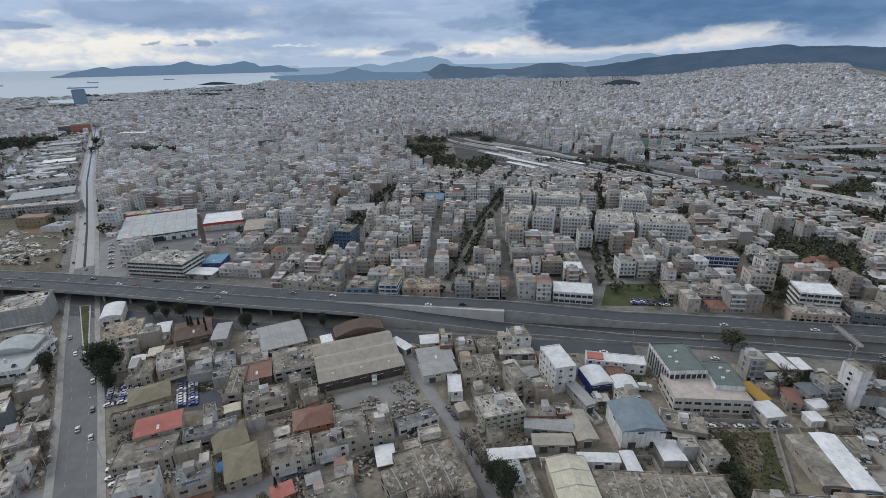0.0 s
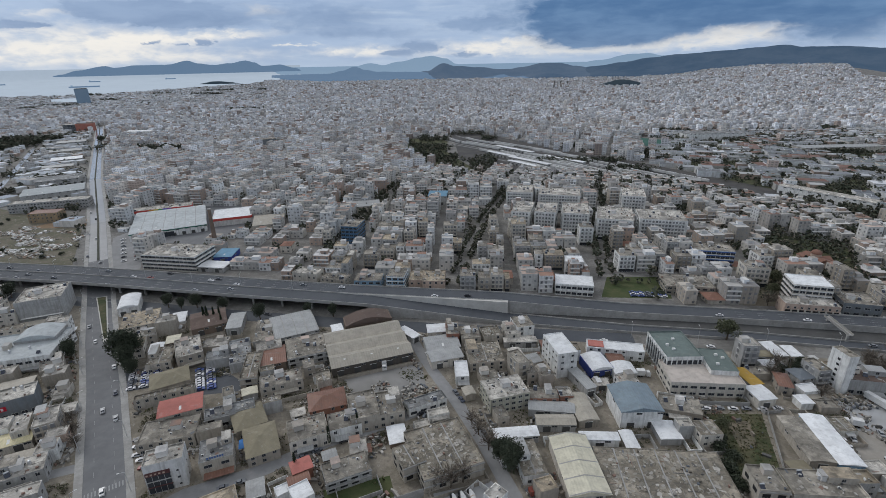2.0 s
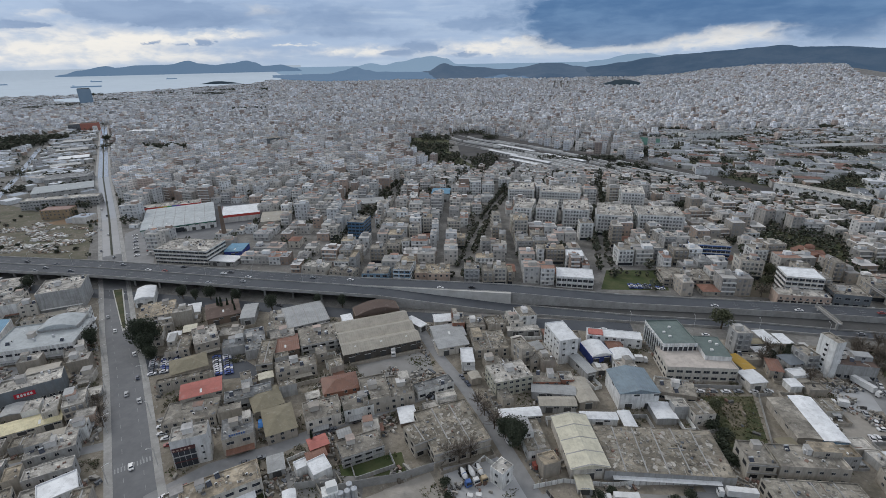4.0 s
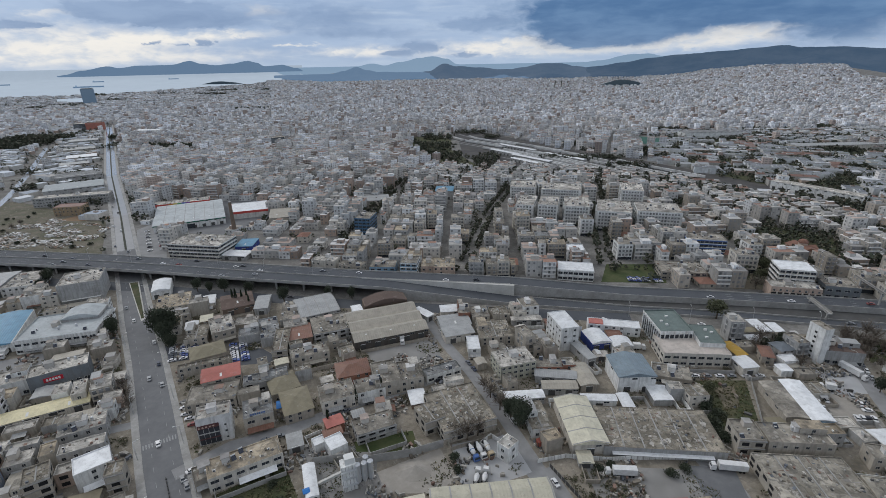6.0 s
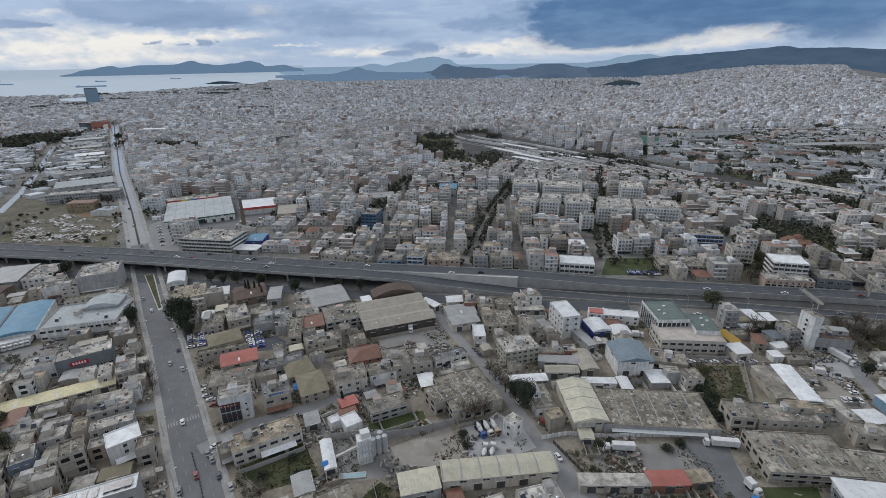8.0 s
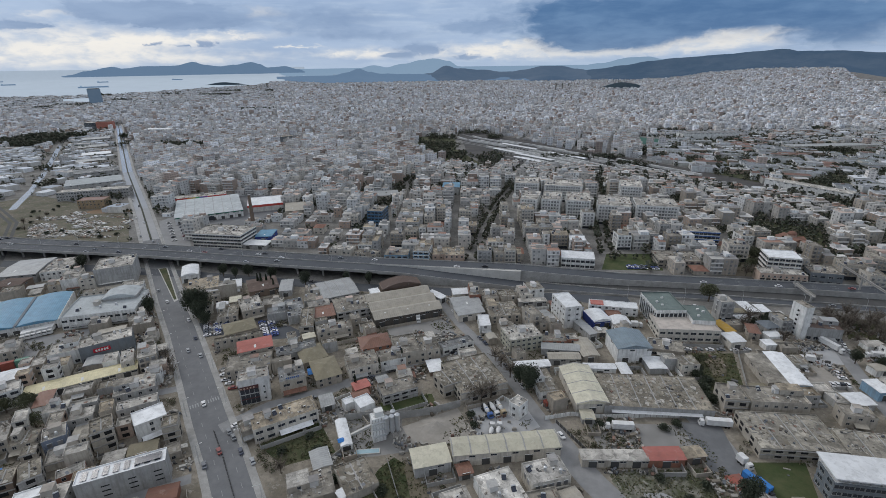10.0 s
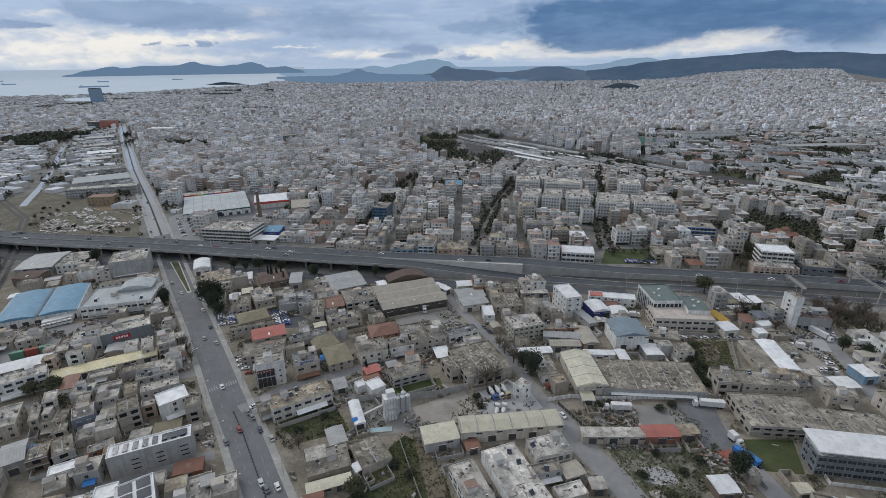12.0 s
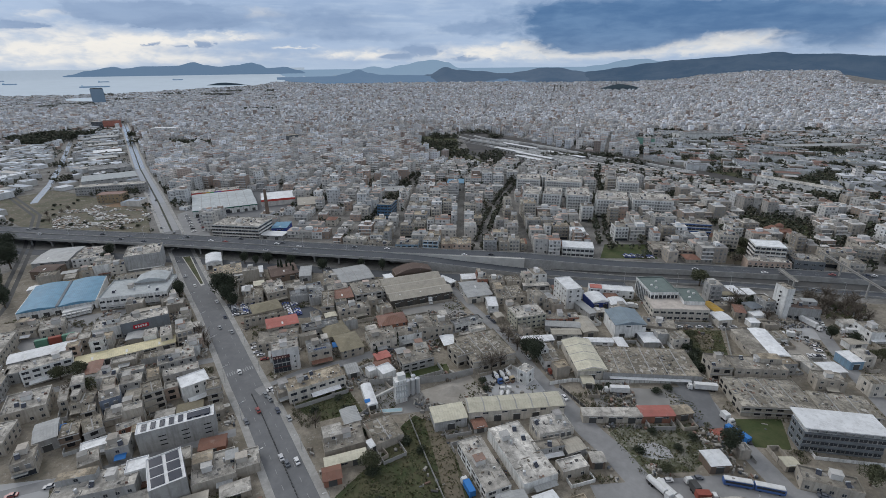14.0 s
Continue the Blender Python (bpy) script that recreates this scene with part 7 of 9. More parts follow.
for x, y, s in ((-206, 189, 2.0), (-199, 183, 1.6), (-210, 196, 1.6), (-203, 193, 1.7), (-192, 178, 1.1), (-222, 250, 1.05), (-212, 249, 0.85), (-202, 251, 1.1), (-183, 250, 0.9), (-124, 248, 0.9), (-107, 247, 0.95), (-328, 225, 1.0), (-344, 254, 1.2), (-340, 243, 0.9), (-424.6, 240, 1.8),
                (-345.5, 161.6, 1.6), (-445, 258, 1.9), (-390, 195, 1.6), (-405, 222, 1.9), (-380, 188, 1.4), (-360, 172, 1.4), (3, 133.4, 1.5), (-1, 138, 1.1), (146.3, 209, 0.7), (150.8, 215.2, 0.7), (139, 209, 0.6), (-238, 188.7, 1.2), (77.6, 75.0, 1.2), (182.6, 168, 0.8), (173.8, 173.2, 0.8), (-152.5, 240, 1.1)):
    tree("dark", x, y, s)
for x, y, s in ((126, 240, 1.9), (165, 296, 1.2), (180, 302, 1.3), (190, 320, 1.4), (176, 315, 1.2), (196, 300, 1.2), (-216, 84.6, 1.2), (-239.8, 92.8, 1.3), (-232, 95.5, 1.4), (49.1, 61.5, 0.8), (181.8, 151.3, 1.1), (186.2, 151.7, 1.1), (123.4, 63.7, 1.4), (93.6, 165.3, 0.9), (-66, 52, 1.2)):
    tree("olive", x, y, s)
for x, y, s in ((-19.5, 123.4, 1.5), (-15.1, 126.3, 1.4), (-24, 122.9, 1.4), (174.2, 282.6, 1.3), (168.7, 284.5, 1.3), (179.7, 280.9, 1.2), (200, 217.9, 1.6), (205, 212.1, 1.6), (199.5, 224, 1.5), (208, 205, 1.5), (193, 210, 1.5), (212, 216, 1.5), (188, 220, 1.3), (203, 200, 1.4),
                (138, 212, 1.5), (132, 205, 1.3), (-10.4, 152, 1.3), (-13.6, 157.9, 1.2), (-5.8, 143.6, 1.3), (-222, 80, 1.2), (-186, 134, 1.2), (-193, 141, 1.2), (147, 190, 1.3), (-96, 72, 1.0), (-180, 128, 1.1), (-250, 200, 1.2)):
    tree("bare", x, y, s)
thick = random.Random(12)
for _ in range(22):
    x, y = 184 + 26 * thick.random(), 194 + 28 * thick.random()
    tree("bare", x, y, thick.uniform(0.8, 1.3))
for x, y, s in ((87.8, 152.9, 1.5), (86.9, 141.8, 1.7), (87, 134.1, 1.6), (91, 148, 1.4), (90, 158, 1.5), (88, 163, 1.4), (-64.3, 49.3, 1.3), (-68.4, 56.2, 1.2), (-54.1, 67.1, 1.1), (-47.4, 62.9, 1.0), (-58, 34, 1.4), (-50, 30, 1.3), (-40, 36, 1.1), (-100, 82, 1.0), (-92, 92, 1.0), (-86, 84, 1.1),
                (-112, 30, 1.4), (-118, 27, 1.2), (-124, 25, 1.3), (33, 112, 1.1), (38, 114, 1.0), (60, 112, 1.1), (66, 115, 1.1), (50, 84, 1.0), (42, 72, 1.0), (58, 75, 1.0), (-22, 106, 1.0), (-24, 112, 1.2), (66, 82, 1.0), (-266, 140, 1.0), (-260, 138, 1.0), (-256, 139, 1.1), (-74, 70, 1.1)):
    tree("bush", x, y, s)
for x, y, s in ((-184, 231, 1.1), (-181, 230, 1.2), (-178, 232, 1.05), (-175.5, 234, 0.95), (-81.1, 125, 0.8), (-72.9, 140.5, 0.9), (-62.5, 148.5, 0.85), (-171, 228, 0.9)):
    tree("cypress", x, y, s)


# ---- vehicles ----
def car_mesh_body():
    b = Build()
    b.box(0, 0, 0.28, 4.3, 1.75, 0.55, taper=0.97)
    b.box(-0.15, 0, 0.83, 2.5, 1.6, 0.06)
    b.box(-0.2, 0, 1.36, 1.6, 1.3, 0.08)
    b.box(2.05, 0, 0.35, 0.2, 1.7, 0.3)
    b.box(-2.1, 0, 0.35, 0.2, 1.7, 0.35)
    return b


CAR = {}


def car(x, y, rot, z=0.09, lot=False, group="cars"):
    """A small car along its rot direction."""
    key = "lot" if lot else "road"
    if key not in CAR:
        c = thing("car", x, y, z, rot, "parked small car in the dealer's yard" if lot else "small passenger car on the asphalt", "car", group)
        part("body", car_mesh_body(), ["car_paint_lot" if lot else "car_paint"], c)
        part("glass", Build().box(-0.18, 0, 0.85, 2.35, 1.52, 0.52, taper=0.74), ["window_dark"], c)
        wheel = shared("wheel", lambda: Build().lying(-1.3, -0.78, 0, 0.31, 0.22, 1.5708, 8).lying(-1.3, 0.78, 0, 0.31, 0.22, 1.5708, 8).lying(1.35, -0.78, 0, 0.31, 0.22, 1.5708, 8).lying(1.35, 0.78, 0, 0.31, 0.22, 1.5708, 8).box(0, 0, -0.12, 3.6, 1.5, 0.2), ["tyre"])
        part("undercarriage", wheel, [], c, at=pose(0, 0, 0.31))
        CAR[key] = c
        return c
    return copy_thing(CAR[key], pose(x, y, z, 0, 0, rot))


def heading(line, x, y):
    best = None
    for (x0, y0), (x1, y1) in zip(line, line[1:]):
        dx, dy = x1 - x0, y1 - y0
        t = max(0, min(1, ((x - x0) * dx + (y - y0) * dy) / (dx * dx + dy * dy)))
        q = math.hypot(x - x0 - t * dx, y - y0 - t * dy)
        if best is None or q < best[0]:
            best = (q, math.degrees(math.atan2(dy, dx)))
    return best[1]


for x, y in ((-126.6, 80), (-128.5, 91.3), (-125.5, 94.3), (-124.8, 88.3), (-117.5, 80.9), (-103.5, 53.4), (-100, 50.8), (-96.4, 52.3), (-128.4, 72.2), (-110, 76.3), (-207.2, 183.1), (-237.4, 205.5), (-255.1, 221.1),
             (-150.6, 107.7), (-176, 146), (-186, 150), (-190, 163), (-300, 279), (-296, 284), (-330, 318), (-352, 330), (-380, 372), (-398, 384), (-430, 430), (-455, 452)):
    car(x, y, heading(AVENUE, x, y))
for x, y in ((-150.2, 126.3), (-153.4, 130.6), (-146.7, 123.9), (-156, 134.5), (-143, 120.4)):
    car(x, y, heading(AVENUE, x, y) + 70)
crng = random.Random(8)
for x, y, a in along(MOTORWAY, 420, 1450, 1.0):
    if crng.random() < 0.034:
        off = crng.choice((2.0, 5.0, 8.0, 11.0))
        car(x - math.sin(a) * off, y + math.cos(a) * off, math.degrees(a), (DECK if x < 0 else 4.6 if x < 80 else 4.0) + 0.02) if not -1 < x < 100 else None
    if x < -182 and crng.random() < 0.022:
        off = crng.choice((-2.0, -5.0, -8.0, -11.0))
        car(x - math.sin(a) * off, y + math.cos(a) * off, math.degrees(a), DECK + 0.02)
    if x > 145 and crng.random() < 0.02:
        off = crng.choice((-15, -17))
        car(x - math.sin(a) * off, y + math.cos(a) * off, math.degrees(a), 0.62)
    if crng.random() < 0.035:
        off = crng.choice((14.5, 18.5))
        car(x - math.sin(a) * off, y + math.cos(a) * off, math.degrees(a), 0.09)
    if -150 < x and crng.random() < 0.02:
        off = crng.choice((-21, -28))
        car(x - math.sin(a) * off, y + math.cos(a) * off, math.degrees(a), 0.09)
# rows of cars in the dealer's yards, the lot behind the motorway, and the car parks
for i in range(3):
    for j in range(7):
        car(-191.5 + i * 5.0 + j * 1.15, 178 + i * 2.6 - j * 1.9, 30, 0.04, True, "cars in the dealer's yards")
for i in range(2):
    for j in range(9):
        car(-159 + i * 5.2 + j * 1.2, 184.5 + i * 1.6 - j * 1.85, 25, 0.04, True, "cars in the dealer's yards")
for i in range(5):
    for j in range(3):
        car(88 + i * 4.9, 291.5 + j * 2.6, 4, 0.04, True, "cars in the dealer's yards")
for x, y in ((140.9, 166.9), (140.6, 162.7), (140.6, 159.2), (145, 164.3), (158.4, 168.5), (150.9, 152.5), (153.3, 152.7), (155.7, 152.9), (158, 152.6), (158.9, 162.8), (159, 158.5), (98, 178.6), (104, 179), (110, 179.6), (117, 180), (92, 178), (124, 181)):
    car(x, y, crng.choice((80, 75, 0)) if y < 175 else 3, 0.05)
for line, n, off in ((STREET_B, 9, 2.6), (STREET_C, 9, -2.9), (STREET_H, 10, 2.1), (STREET_I, 8, 2.1), (STREET_F, 6, 4.0), (STREET_E, 5, 2.8), (STREET_D, 3, 3.6)):
    for x, y, a in crng.sample(along(line, 5, 400, 6.0), min(n, len(along(line, 5, 400, 6.0)))):
        car(x - math.sin(a) * off, y + math.cos(a) * off, math.degrees(a))


def lorry(x, y, rot, length=13.5, box="truck_white", cab="truck_white", label="white articulated lorry with a long trailer", z=0.08, name="lorry"):
    t = thing(name, x, y, z, rot, label, name)
    part("trailer", Build().box(-1.6, 0, 1.1, length - 3.0, 2.5, 2.7).box(-1.6, 0, 0.85, length - 3.4, 1.4, 0.25), [box], t)
    c = part("cab", Build().box(length / 2 - 1.2, 0, 0.6, 2.0, 2.4, 1.5).box(length / 2 - 1.4, 0, 2.1, 1.6, 2.3, 0.9, taper=0.9), [cab], t)
    part("windscreen", Build().box(length / 2 - 0.28, 0, 1.7, 0.12, 2.1, 0.8), ["window_dark"], c)
    wheel = shared("lorry_wheel", lambda: Build().lying(0, 0, 0, 0.5, 0.35, 1.5708, 10), ["tyre"])
    for sx in (length / 2 - 1.3, -length / 2 + 1.2, -length / 2 + 2.5):
        for sy in (-1.0, 1.0):
            part("wheel", wheel, [], t, at=pose(sx, sy, 0.5))
    return t


lorry(170.5, 187, -68)
lorry(82.5, 117, 178)
lorry(40.6, 110.5, 182, 12, label="flat grey-white semi-trailer with its tractor")
lorry(186.7, 179.5, 176, 9, label="white box van lorry parked by the roadside", name="box_truck")
lorry(196.1, 186.3, 176, 9, label="white box van lorry parked by the roadside", name="box_truck")
lorry(149.8, 173, 165, 7, label="small white box truck in the yard", name="box_truck")
lorry(-62, 196, -75, 7, label="small white box truck in the warehouse yard", name="box_truck")
lorry(-88, 193, -75, 7.5, label="white delivery truck by the open shed", name="box_truck")
lorry(46, 192, 100, 6.5, label="white van truck beside the blue shed", name="box_truck")
lorry(70.5, 201, 2, 7, label="white minibus parked in the yard", name="box_truck")
lorry(-27, 46, 118, 9, "tarp_blue", "truck_white", "blue-bodied tipper lorry beside the long building", name="tipper_truck")
lorry(60, 50.5, 4, 8, "box_rust", "truck_white", "red and white lorry in the street", name="tipper_truck")
lorry(56.5, 55.5, 105, 7, "concrete_dark", "truck_white", "white flatbed lorry in the street", name="flatbed_truck")
for i in range(6):
    lorry(-293 + i * 1.95, 153.4 + i * 1.75, -60, 8, label="white lorry parked in a row beside the blue hall", name="box_truck")
for x, y, r in ((74.0, 58.6, -8), (84.4, 56.8, -10)):
    t = thing("bus", x, y, 0.08, r, "dark blue coach with a white roof parked in the street", "bus", "parked coaches")
    part("body", Build().box(0, 0, 0.45, 10.0, 2.4, 2.3), ["band_blue"], t)
    part("roof", Build().box(0, 0, 2.75, 9.8, 2.3, 0.3, taper=0.96), ["truck_white"], t, "white bus roof")
    for side in (-1.22, 1.22):
        part("side_window", Build().box(0, side, 1.5, 9.0, 0.06, 0.9), ["window_dark"], t)
    part("windscreen", Build().box(5.0, 0, 1.2, 0.08, 2.1, 1.3), ["window_dark"], t)
    for sx in (-3.2, 3.2):
        for sy in (-1, 1):
            part("wheel", SHARED["lorry_wheel"], [], t, at=pose(sx, sy, 0.5))
lorry(85.2, 94.6, -68, 6.5, label="small white box truck beside the lawn", name="box_truck")
for x, y in ((43.9, 53.2), (47, 52)):
    t = thing("tank_truck", x, y, 0.08, -58, "white tank lorry with a rounded barrel", "tank truck")
    part("tank", Build().lying(-1, 0, 2.0, 1.25, 8.0, 0, 12), ["truck_white"], t)
    part("chassis", Build().box(0, 0, 0.6, 10, 1.6, 0.4), ["concrete_dark"], t)
    part("cab", Build().box(4.4, 0, 0.6, 2.0, 2.4, 2.4, taper=0.93), ["truck_white"], t)
    for sx in (-3.5, -2.2, 4.2):
        for sy in (-1, 1):
            part("wheel", SHARED["lorry_wheel"], [], t, at=pose(sx, sy, 0.5))
for x, y, r, coat in ((-16.6, 115.0, -62, "band_blue"), (-13.7, 116.4, -62, "truck_white"), (-10.6, 117.6, -64, "truck_tan"), (-14.3, 102.6, 84, "truck_white"), (-11.2, 103.2, 84, "truck_white")):
    t = thing("mixer_truck", x, y, 0.08, r, "concrete mixer lorry with a white drum in the pale yard", "mixer truck", "concrete mixer lorries")
    drum = part("drum", Build().tube(0, 0, 0, 0.5, 1.2, 12, r2=1.05).tube(0, 0, 1.2, 1.05, 1.7, 12).tube(0, 0, 2.9, 1.05, 2.2, 12, r2=0.45), ["truck_white"], t, at=pose(1.5, 0, 1.75, 0, -79, 0))
    part("drum_band", Build().tube(0, 0, 1.9, 1.09, 0.3, 12), [coat], drum)
    part("chute", Build().box(-4.3, 0, 1.5, 1.5, 0.6, 0.25).box(-4.0, 0, 0.9, 0.3, 1.6, 1.7), ["concrete_dark"], t)
    part("chassis", Build().box(-0.5, 0, 0.6, 8.6, 1.5, 0.5), ["concrete_dark"], t)
    cab = part("cab", Build().box(3.4, 0, 0.6, 2.1, 2.4, 1.4).box(3.3, 0, 2.0, 1.8, 2.3, 0.8, taper=0.92), [coat], t)
    part("windscreen", Build().box(4.38, 0, 1.6, 0.16, 2.1, 0.85), ["window_dark"], cab)
    for sx in (-3.2, -1.9, 3.2):
        for sy in (-1, 1):
            part("wheel", SHARED["lorry_wheel"], [], t, at=pose(sx, sy, 0.5))


def container(x, y, rot, mat, label, z=0.05):
    t = thing("shipping_container", x, y, z, rot, label, "container")
    part("shell", Build().box(0, 0, 0, 6.1, 2.45, 2.6), [mat], t)
    for sx in (-3.05, 3.05):
        for sy in (-1.2, 1.2):
            part("corner_post", Build().box(0, 0, -0.01, 0.18, 0.18, 2.64), ["concrete_dark"], t, at=pose(sx, sy, 0))
    return t


for i in range(6):
    container(-276 + (i % 3) * 5.2, 119.5 + (i % 3) * 3.7, 35, ("box_green", "box_rust", "box_green")[i % 3], ("green", "rust-red", "green")[i % 3] + " steel shipping container in the yard", 0.05 + 2.61 * (i // 3))
container(84.3, 87.4, -60, "tarp_blue", "blue steel container beside the lawn wall")
container(87.2, 84.6, -60, "tarp_blue", "blue steel container beside the lawn wall")
container(12.5, 124.1, 25, "box_rust", "red steel skip container beside the wall")

# ---- the concrete plant and its neighbours ----
plant = thing("concrete_plant", -57, 97, 0, 28, "grey concrete batching plant with silos and a conveyor", "batching plant")
for i, (sx, sy) in enumerate(((-2.4, -1.5), (0, -1.5), (2.4, -1.5), (1.2, 1.2))):
    s = part("silo", Build().tube(0, 0, 2.5, 0.4, 1.6, 12, r2=1.15).tube(0, 0, 4.1, 1.15, 7.5, 12).tube(0, 0, 11.6, 1.15, 0.7, 12, r2=0.3), ["tank_metal"], plant, at=pose(sx, sy, 0))
    for q in range(4):
        part("leg", Build().box(0.8 * math.cos(q * 1.57), 0.8 * math.sin(q * 1.57), 0, 0.15, 0.15, 4.3), ["concrete"], s)
tower = part("mixing_tower", Build().box(0, 0, 0, 5.6, 4.4, 12.0), ["wall_white"], plant, at=pose(-5.6, 0.6, 0), label="pale sheet-clad mixing tower")
part("tower_head", Build().box(0.6, 0, 12.0, 3.6, 3.0, 2.6), ["frame_white"], tower)
for i in range(5):
    part("cladding_rib", Build().box((i - 2) * 1.3, -2.25, 0.2, 0.14, 0.12, 11.6), ["concrete"], tower)
for k in range(3):
    part("walkway", Build().box(0, -2.75, 3.2 + k * 3.4, 5.8, 1.0, 0.12, bottom=True), ["tank_metal"], tower)
cv = Build()
limb(cv, (-19, 5, 1.0), (-5.5, 1, 8.2), 0.7, 0.7, 4)
part("conveyor", cv, ["concrete_pale"], plant, "pale sloping conveyor belt")
for k in range(3):
    part("trestle", Build().box(-16 + k * 4, 4 - k * 1.2, 0, 0.3, 1.0, 2.2 + k * 2.1), ["concrete"], plant)
hall = vault(-77.3, 93.6, 5.0, 16, -63 + 90, 3.2, "white", "white")
pool = thing("water_basin", -65.1, 86.3, 0.02, 12, "shallow pale turquoise settling basin", "basin")
part("rim", Build().box(0, 0, 0, 10.5, 2.8, 0.5), ["concrete_pale"], pool)
part("water", Build().box(0, 0, 0.42, 9.9, 2.2, 0.1), ["glass_pale"], pool)
heap = Build()
hr = random.Random(4)
ring = [[(r * 8 * math.cos(a * 0.3927) * (1 + 0.15 * math.sin(3 * a)), r * 6 * math.sin(a * 0.3927), 2.4 * (1 - r) ** 1.2 + hr.uniform(-.1, .1)) for a in range(16)] for r in (1.0, 0.75, 0.5, 0.25, 0.05)]
for r0, r1 in zip(ring, ring[1:]):
    for i in range(16):
        j = (i + 1) % 16
        heap.face([r0[i], r0[j], r1[j], r1[i]])
heap.face(ring[-1])
tagged(part("gravel_mound", heap, ["dirt_pale"], at=pose(-38.6, 104.9, 0.02)), "low pale heap of gravel in the yard", "gravel heap")


def fence(points, h, mat, label, step=2.5, name="boundary_wall"):
    """A panel wall: posts with panels between."""
    t = thing(name, points[0][0], points[0][1], 0, 0, label, "wall")
    t.matrix_basis = Matrix.Identity(4)
    for (x0, y0), (x1, y1) in zip(points, points[1:]):
        k = math.hypot(x1 - x0, y1 - y0)
        a, n = math.atan2(y1 - y0, x1 - x0), max(1, round(k / step))
        pm = shared("panel_%s_%.2f_%.1f" % (mat, k / n, h), lambda: Build().box(0, 0, 0, k / n - 0.16, 0.12, h), [mat])
        om = shared("wall_post_%.1f" % h, lambda: Build().box(0, 0, 0, 0.2, 0.22, h + 0.15), ["concrete"])
        for i in range(n):
            f = (i + 0.5) / n
            part("panel", pm, [], t, at=pose(x0 + (x1 - x0) * f, y0 + (y1 - y0) * f, 0, 0, 0, math.degrees(a)))
            f = i / n
            part("post", om, [], t, at=pose(x0 + (x1 - x0) * f, y0 + (y1 - y0) * f, 0, 0, 0, math.degrees(a)))


fence([(-65, 104), (-53.8, 108), (-41.5, 112), (-29, 118.5)], 4.0, "concrete", "tall grey precast panel wall round the plant")
fence([(-80, 104), (-65, 108)], 3.5, "concrete", "grey ribbed panel wall")
fence([(9.2, 113.3), (20.8, 117.3), (36.7, 117), (56.5, 120), (72, 121)], 2.2, "wall_white", "long white yard wall")
fence([(14, 112), (22, 100), (27, 92)], 1.8, "concrete_dark", "dark yard fence along the street")
fence([(86, 100), (84, 80), (86, 70)], 1.8, "concrete", "grey yard wall beside the lawn")
fence([(-88, 106), (-80, 96), (-76, 85), (-80, 78)], 2.0, "concrete", "grey block wall round the overgrown yard")
fence([(-56, 83), (-48, 66), (-30, 30)], 1.6, "concrete", "low grey wall along the weedy lot", 3.0)
fence([(118, 178), (108, 144), (97, 137)], 1.7, "concrete", "grey yard wall beside the vacant lot", 3.0)
fence([(-128, 60), (-112, 38), (-95, 15)], 1.3, "wall_beige", "low beige wall beside the avenue", 3.0)
for x, y, r, s in ((-118.5, 94.5, 35, (5, 4)), (-107, 133.5, 25, (3, 5)), (-206, 56, 40, (6, 4)), (-166.5, 44, 30, (3.5, 3)), (-76.6, 88, 30, (2, 2))):
    t = thing("tarpaulin_shelter", x, y, 0, r, "small shelter covered with a bright blue tarpaulin", "shelter")
    part("cover", gable_roof(s[0], s[1], 3.6, 0.5, 1, "x", 0.3), ["tarp_blue"], t)
    for sx in (-0.45, 0.45):
        for sy in (-0.45, 0.45):
            part("post", Build().box(0, 0, 0, 0.12, 0.12, 3.7), ["concrete"], t, at=pose(sx * s[0], sy * s[1], 0))
t = thing("factory_chimney", -256.8, 366.4, 0, 0, "tall tapering brown brick factory chimney", "chimney")
part("shaft", Build().tube(0, 0, 0, 2.2, 33, 14, r2=1.3), ["wall_brown"], t)
part("cap", Build().tube(0, 0, 33, 1.5, 0.6, 14), ["concrete"], t)

# ---- bridges and lamps along the motorway ----
fb = thing("footbridge", 190, 252, 0, 0, "pale steel footbridge across the channel", "footbridge")
part("deck", Build().box(0, 0, 5.2, 2.4, 22, 0.4, bottom=True), ["concrete"], fb)
for sx in (-1.25, 1.25):
    part("railing", Build().box(sx, 0, 5.6, 0.08, 22, 1.0), ["frame_dull"], fb)
for sy in (-9, 9):
    part("support", Build().box(0, sy, 0, 1.0, 1.0, 5.2), ["concrete"], fb)
fb = thing("pipe_bridge", 229, 244, 0, -1.5, "long narrow dull grey pipe bridge over the motorway", "bridge")
part("deck", Build().box(0, 0, 11.5, 0.9, 84, 0.5, bottom=True), ["concrete"], fb)
for sx in (-0.65, 0.65):
    part("railing", Build().box(sx * 0.6, 0, 12.0, 0.06, 84, 0.7), ["frame_dull"], fb)
for sy in (-36, -14, 16, 36):
    part("support", Build().box(0, sy, 0, 0.9, 0.9, 11.5), ["concrete"], fb)


def street_lamp(x, y, rot, z=0.0, h=9.0):
    if "lamp" not in CAR:
        t = thing("street_lamp", x, y, z, rot, "slim grey street lamp with a curved arm", "street lamp", "street lamps")
        part("pole", Build().tube(0, 0, 0, 0.12, h, 6, r2=0.07), ["tank_metal"], t)
        b = Build()
        limb(b, (0, 0, h), (1.8, 0, h + 0.5), 0.06, 0.05, 5)
        part("arm", b, ["tank_metal"], t)
        part("lantern", Build().box(2.1, 0, h + 0.4, 0.8, 0.3, 0.18), ["frame_white"], t)
        CAR["lamp"] = t
        return
    copy_thing(CAR["lamp"], pose(x, y, z, 0, 0, rot))


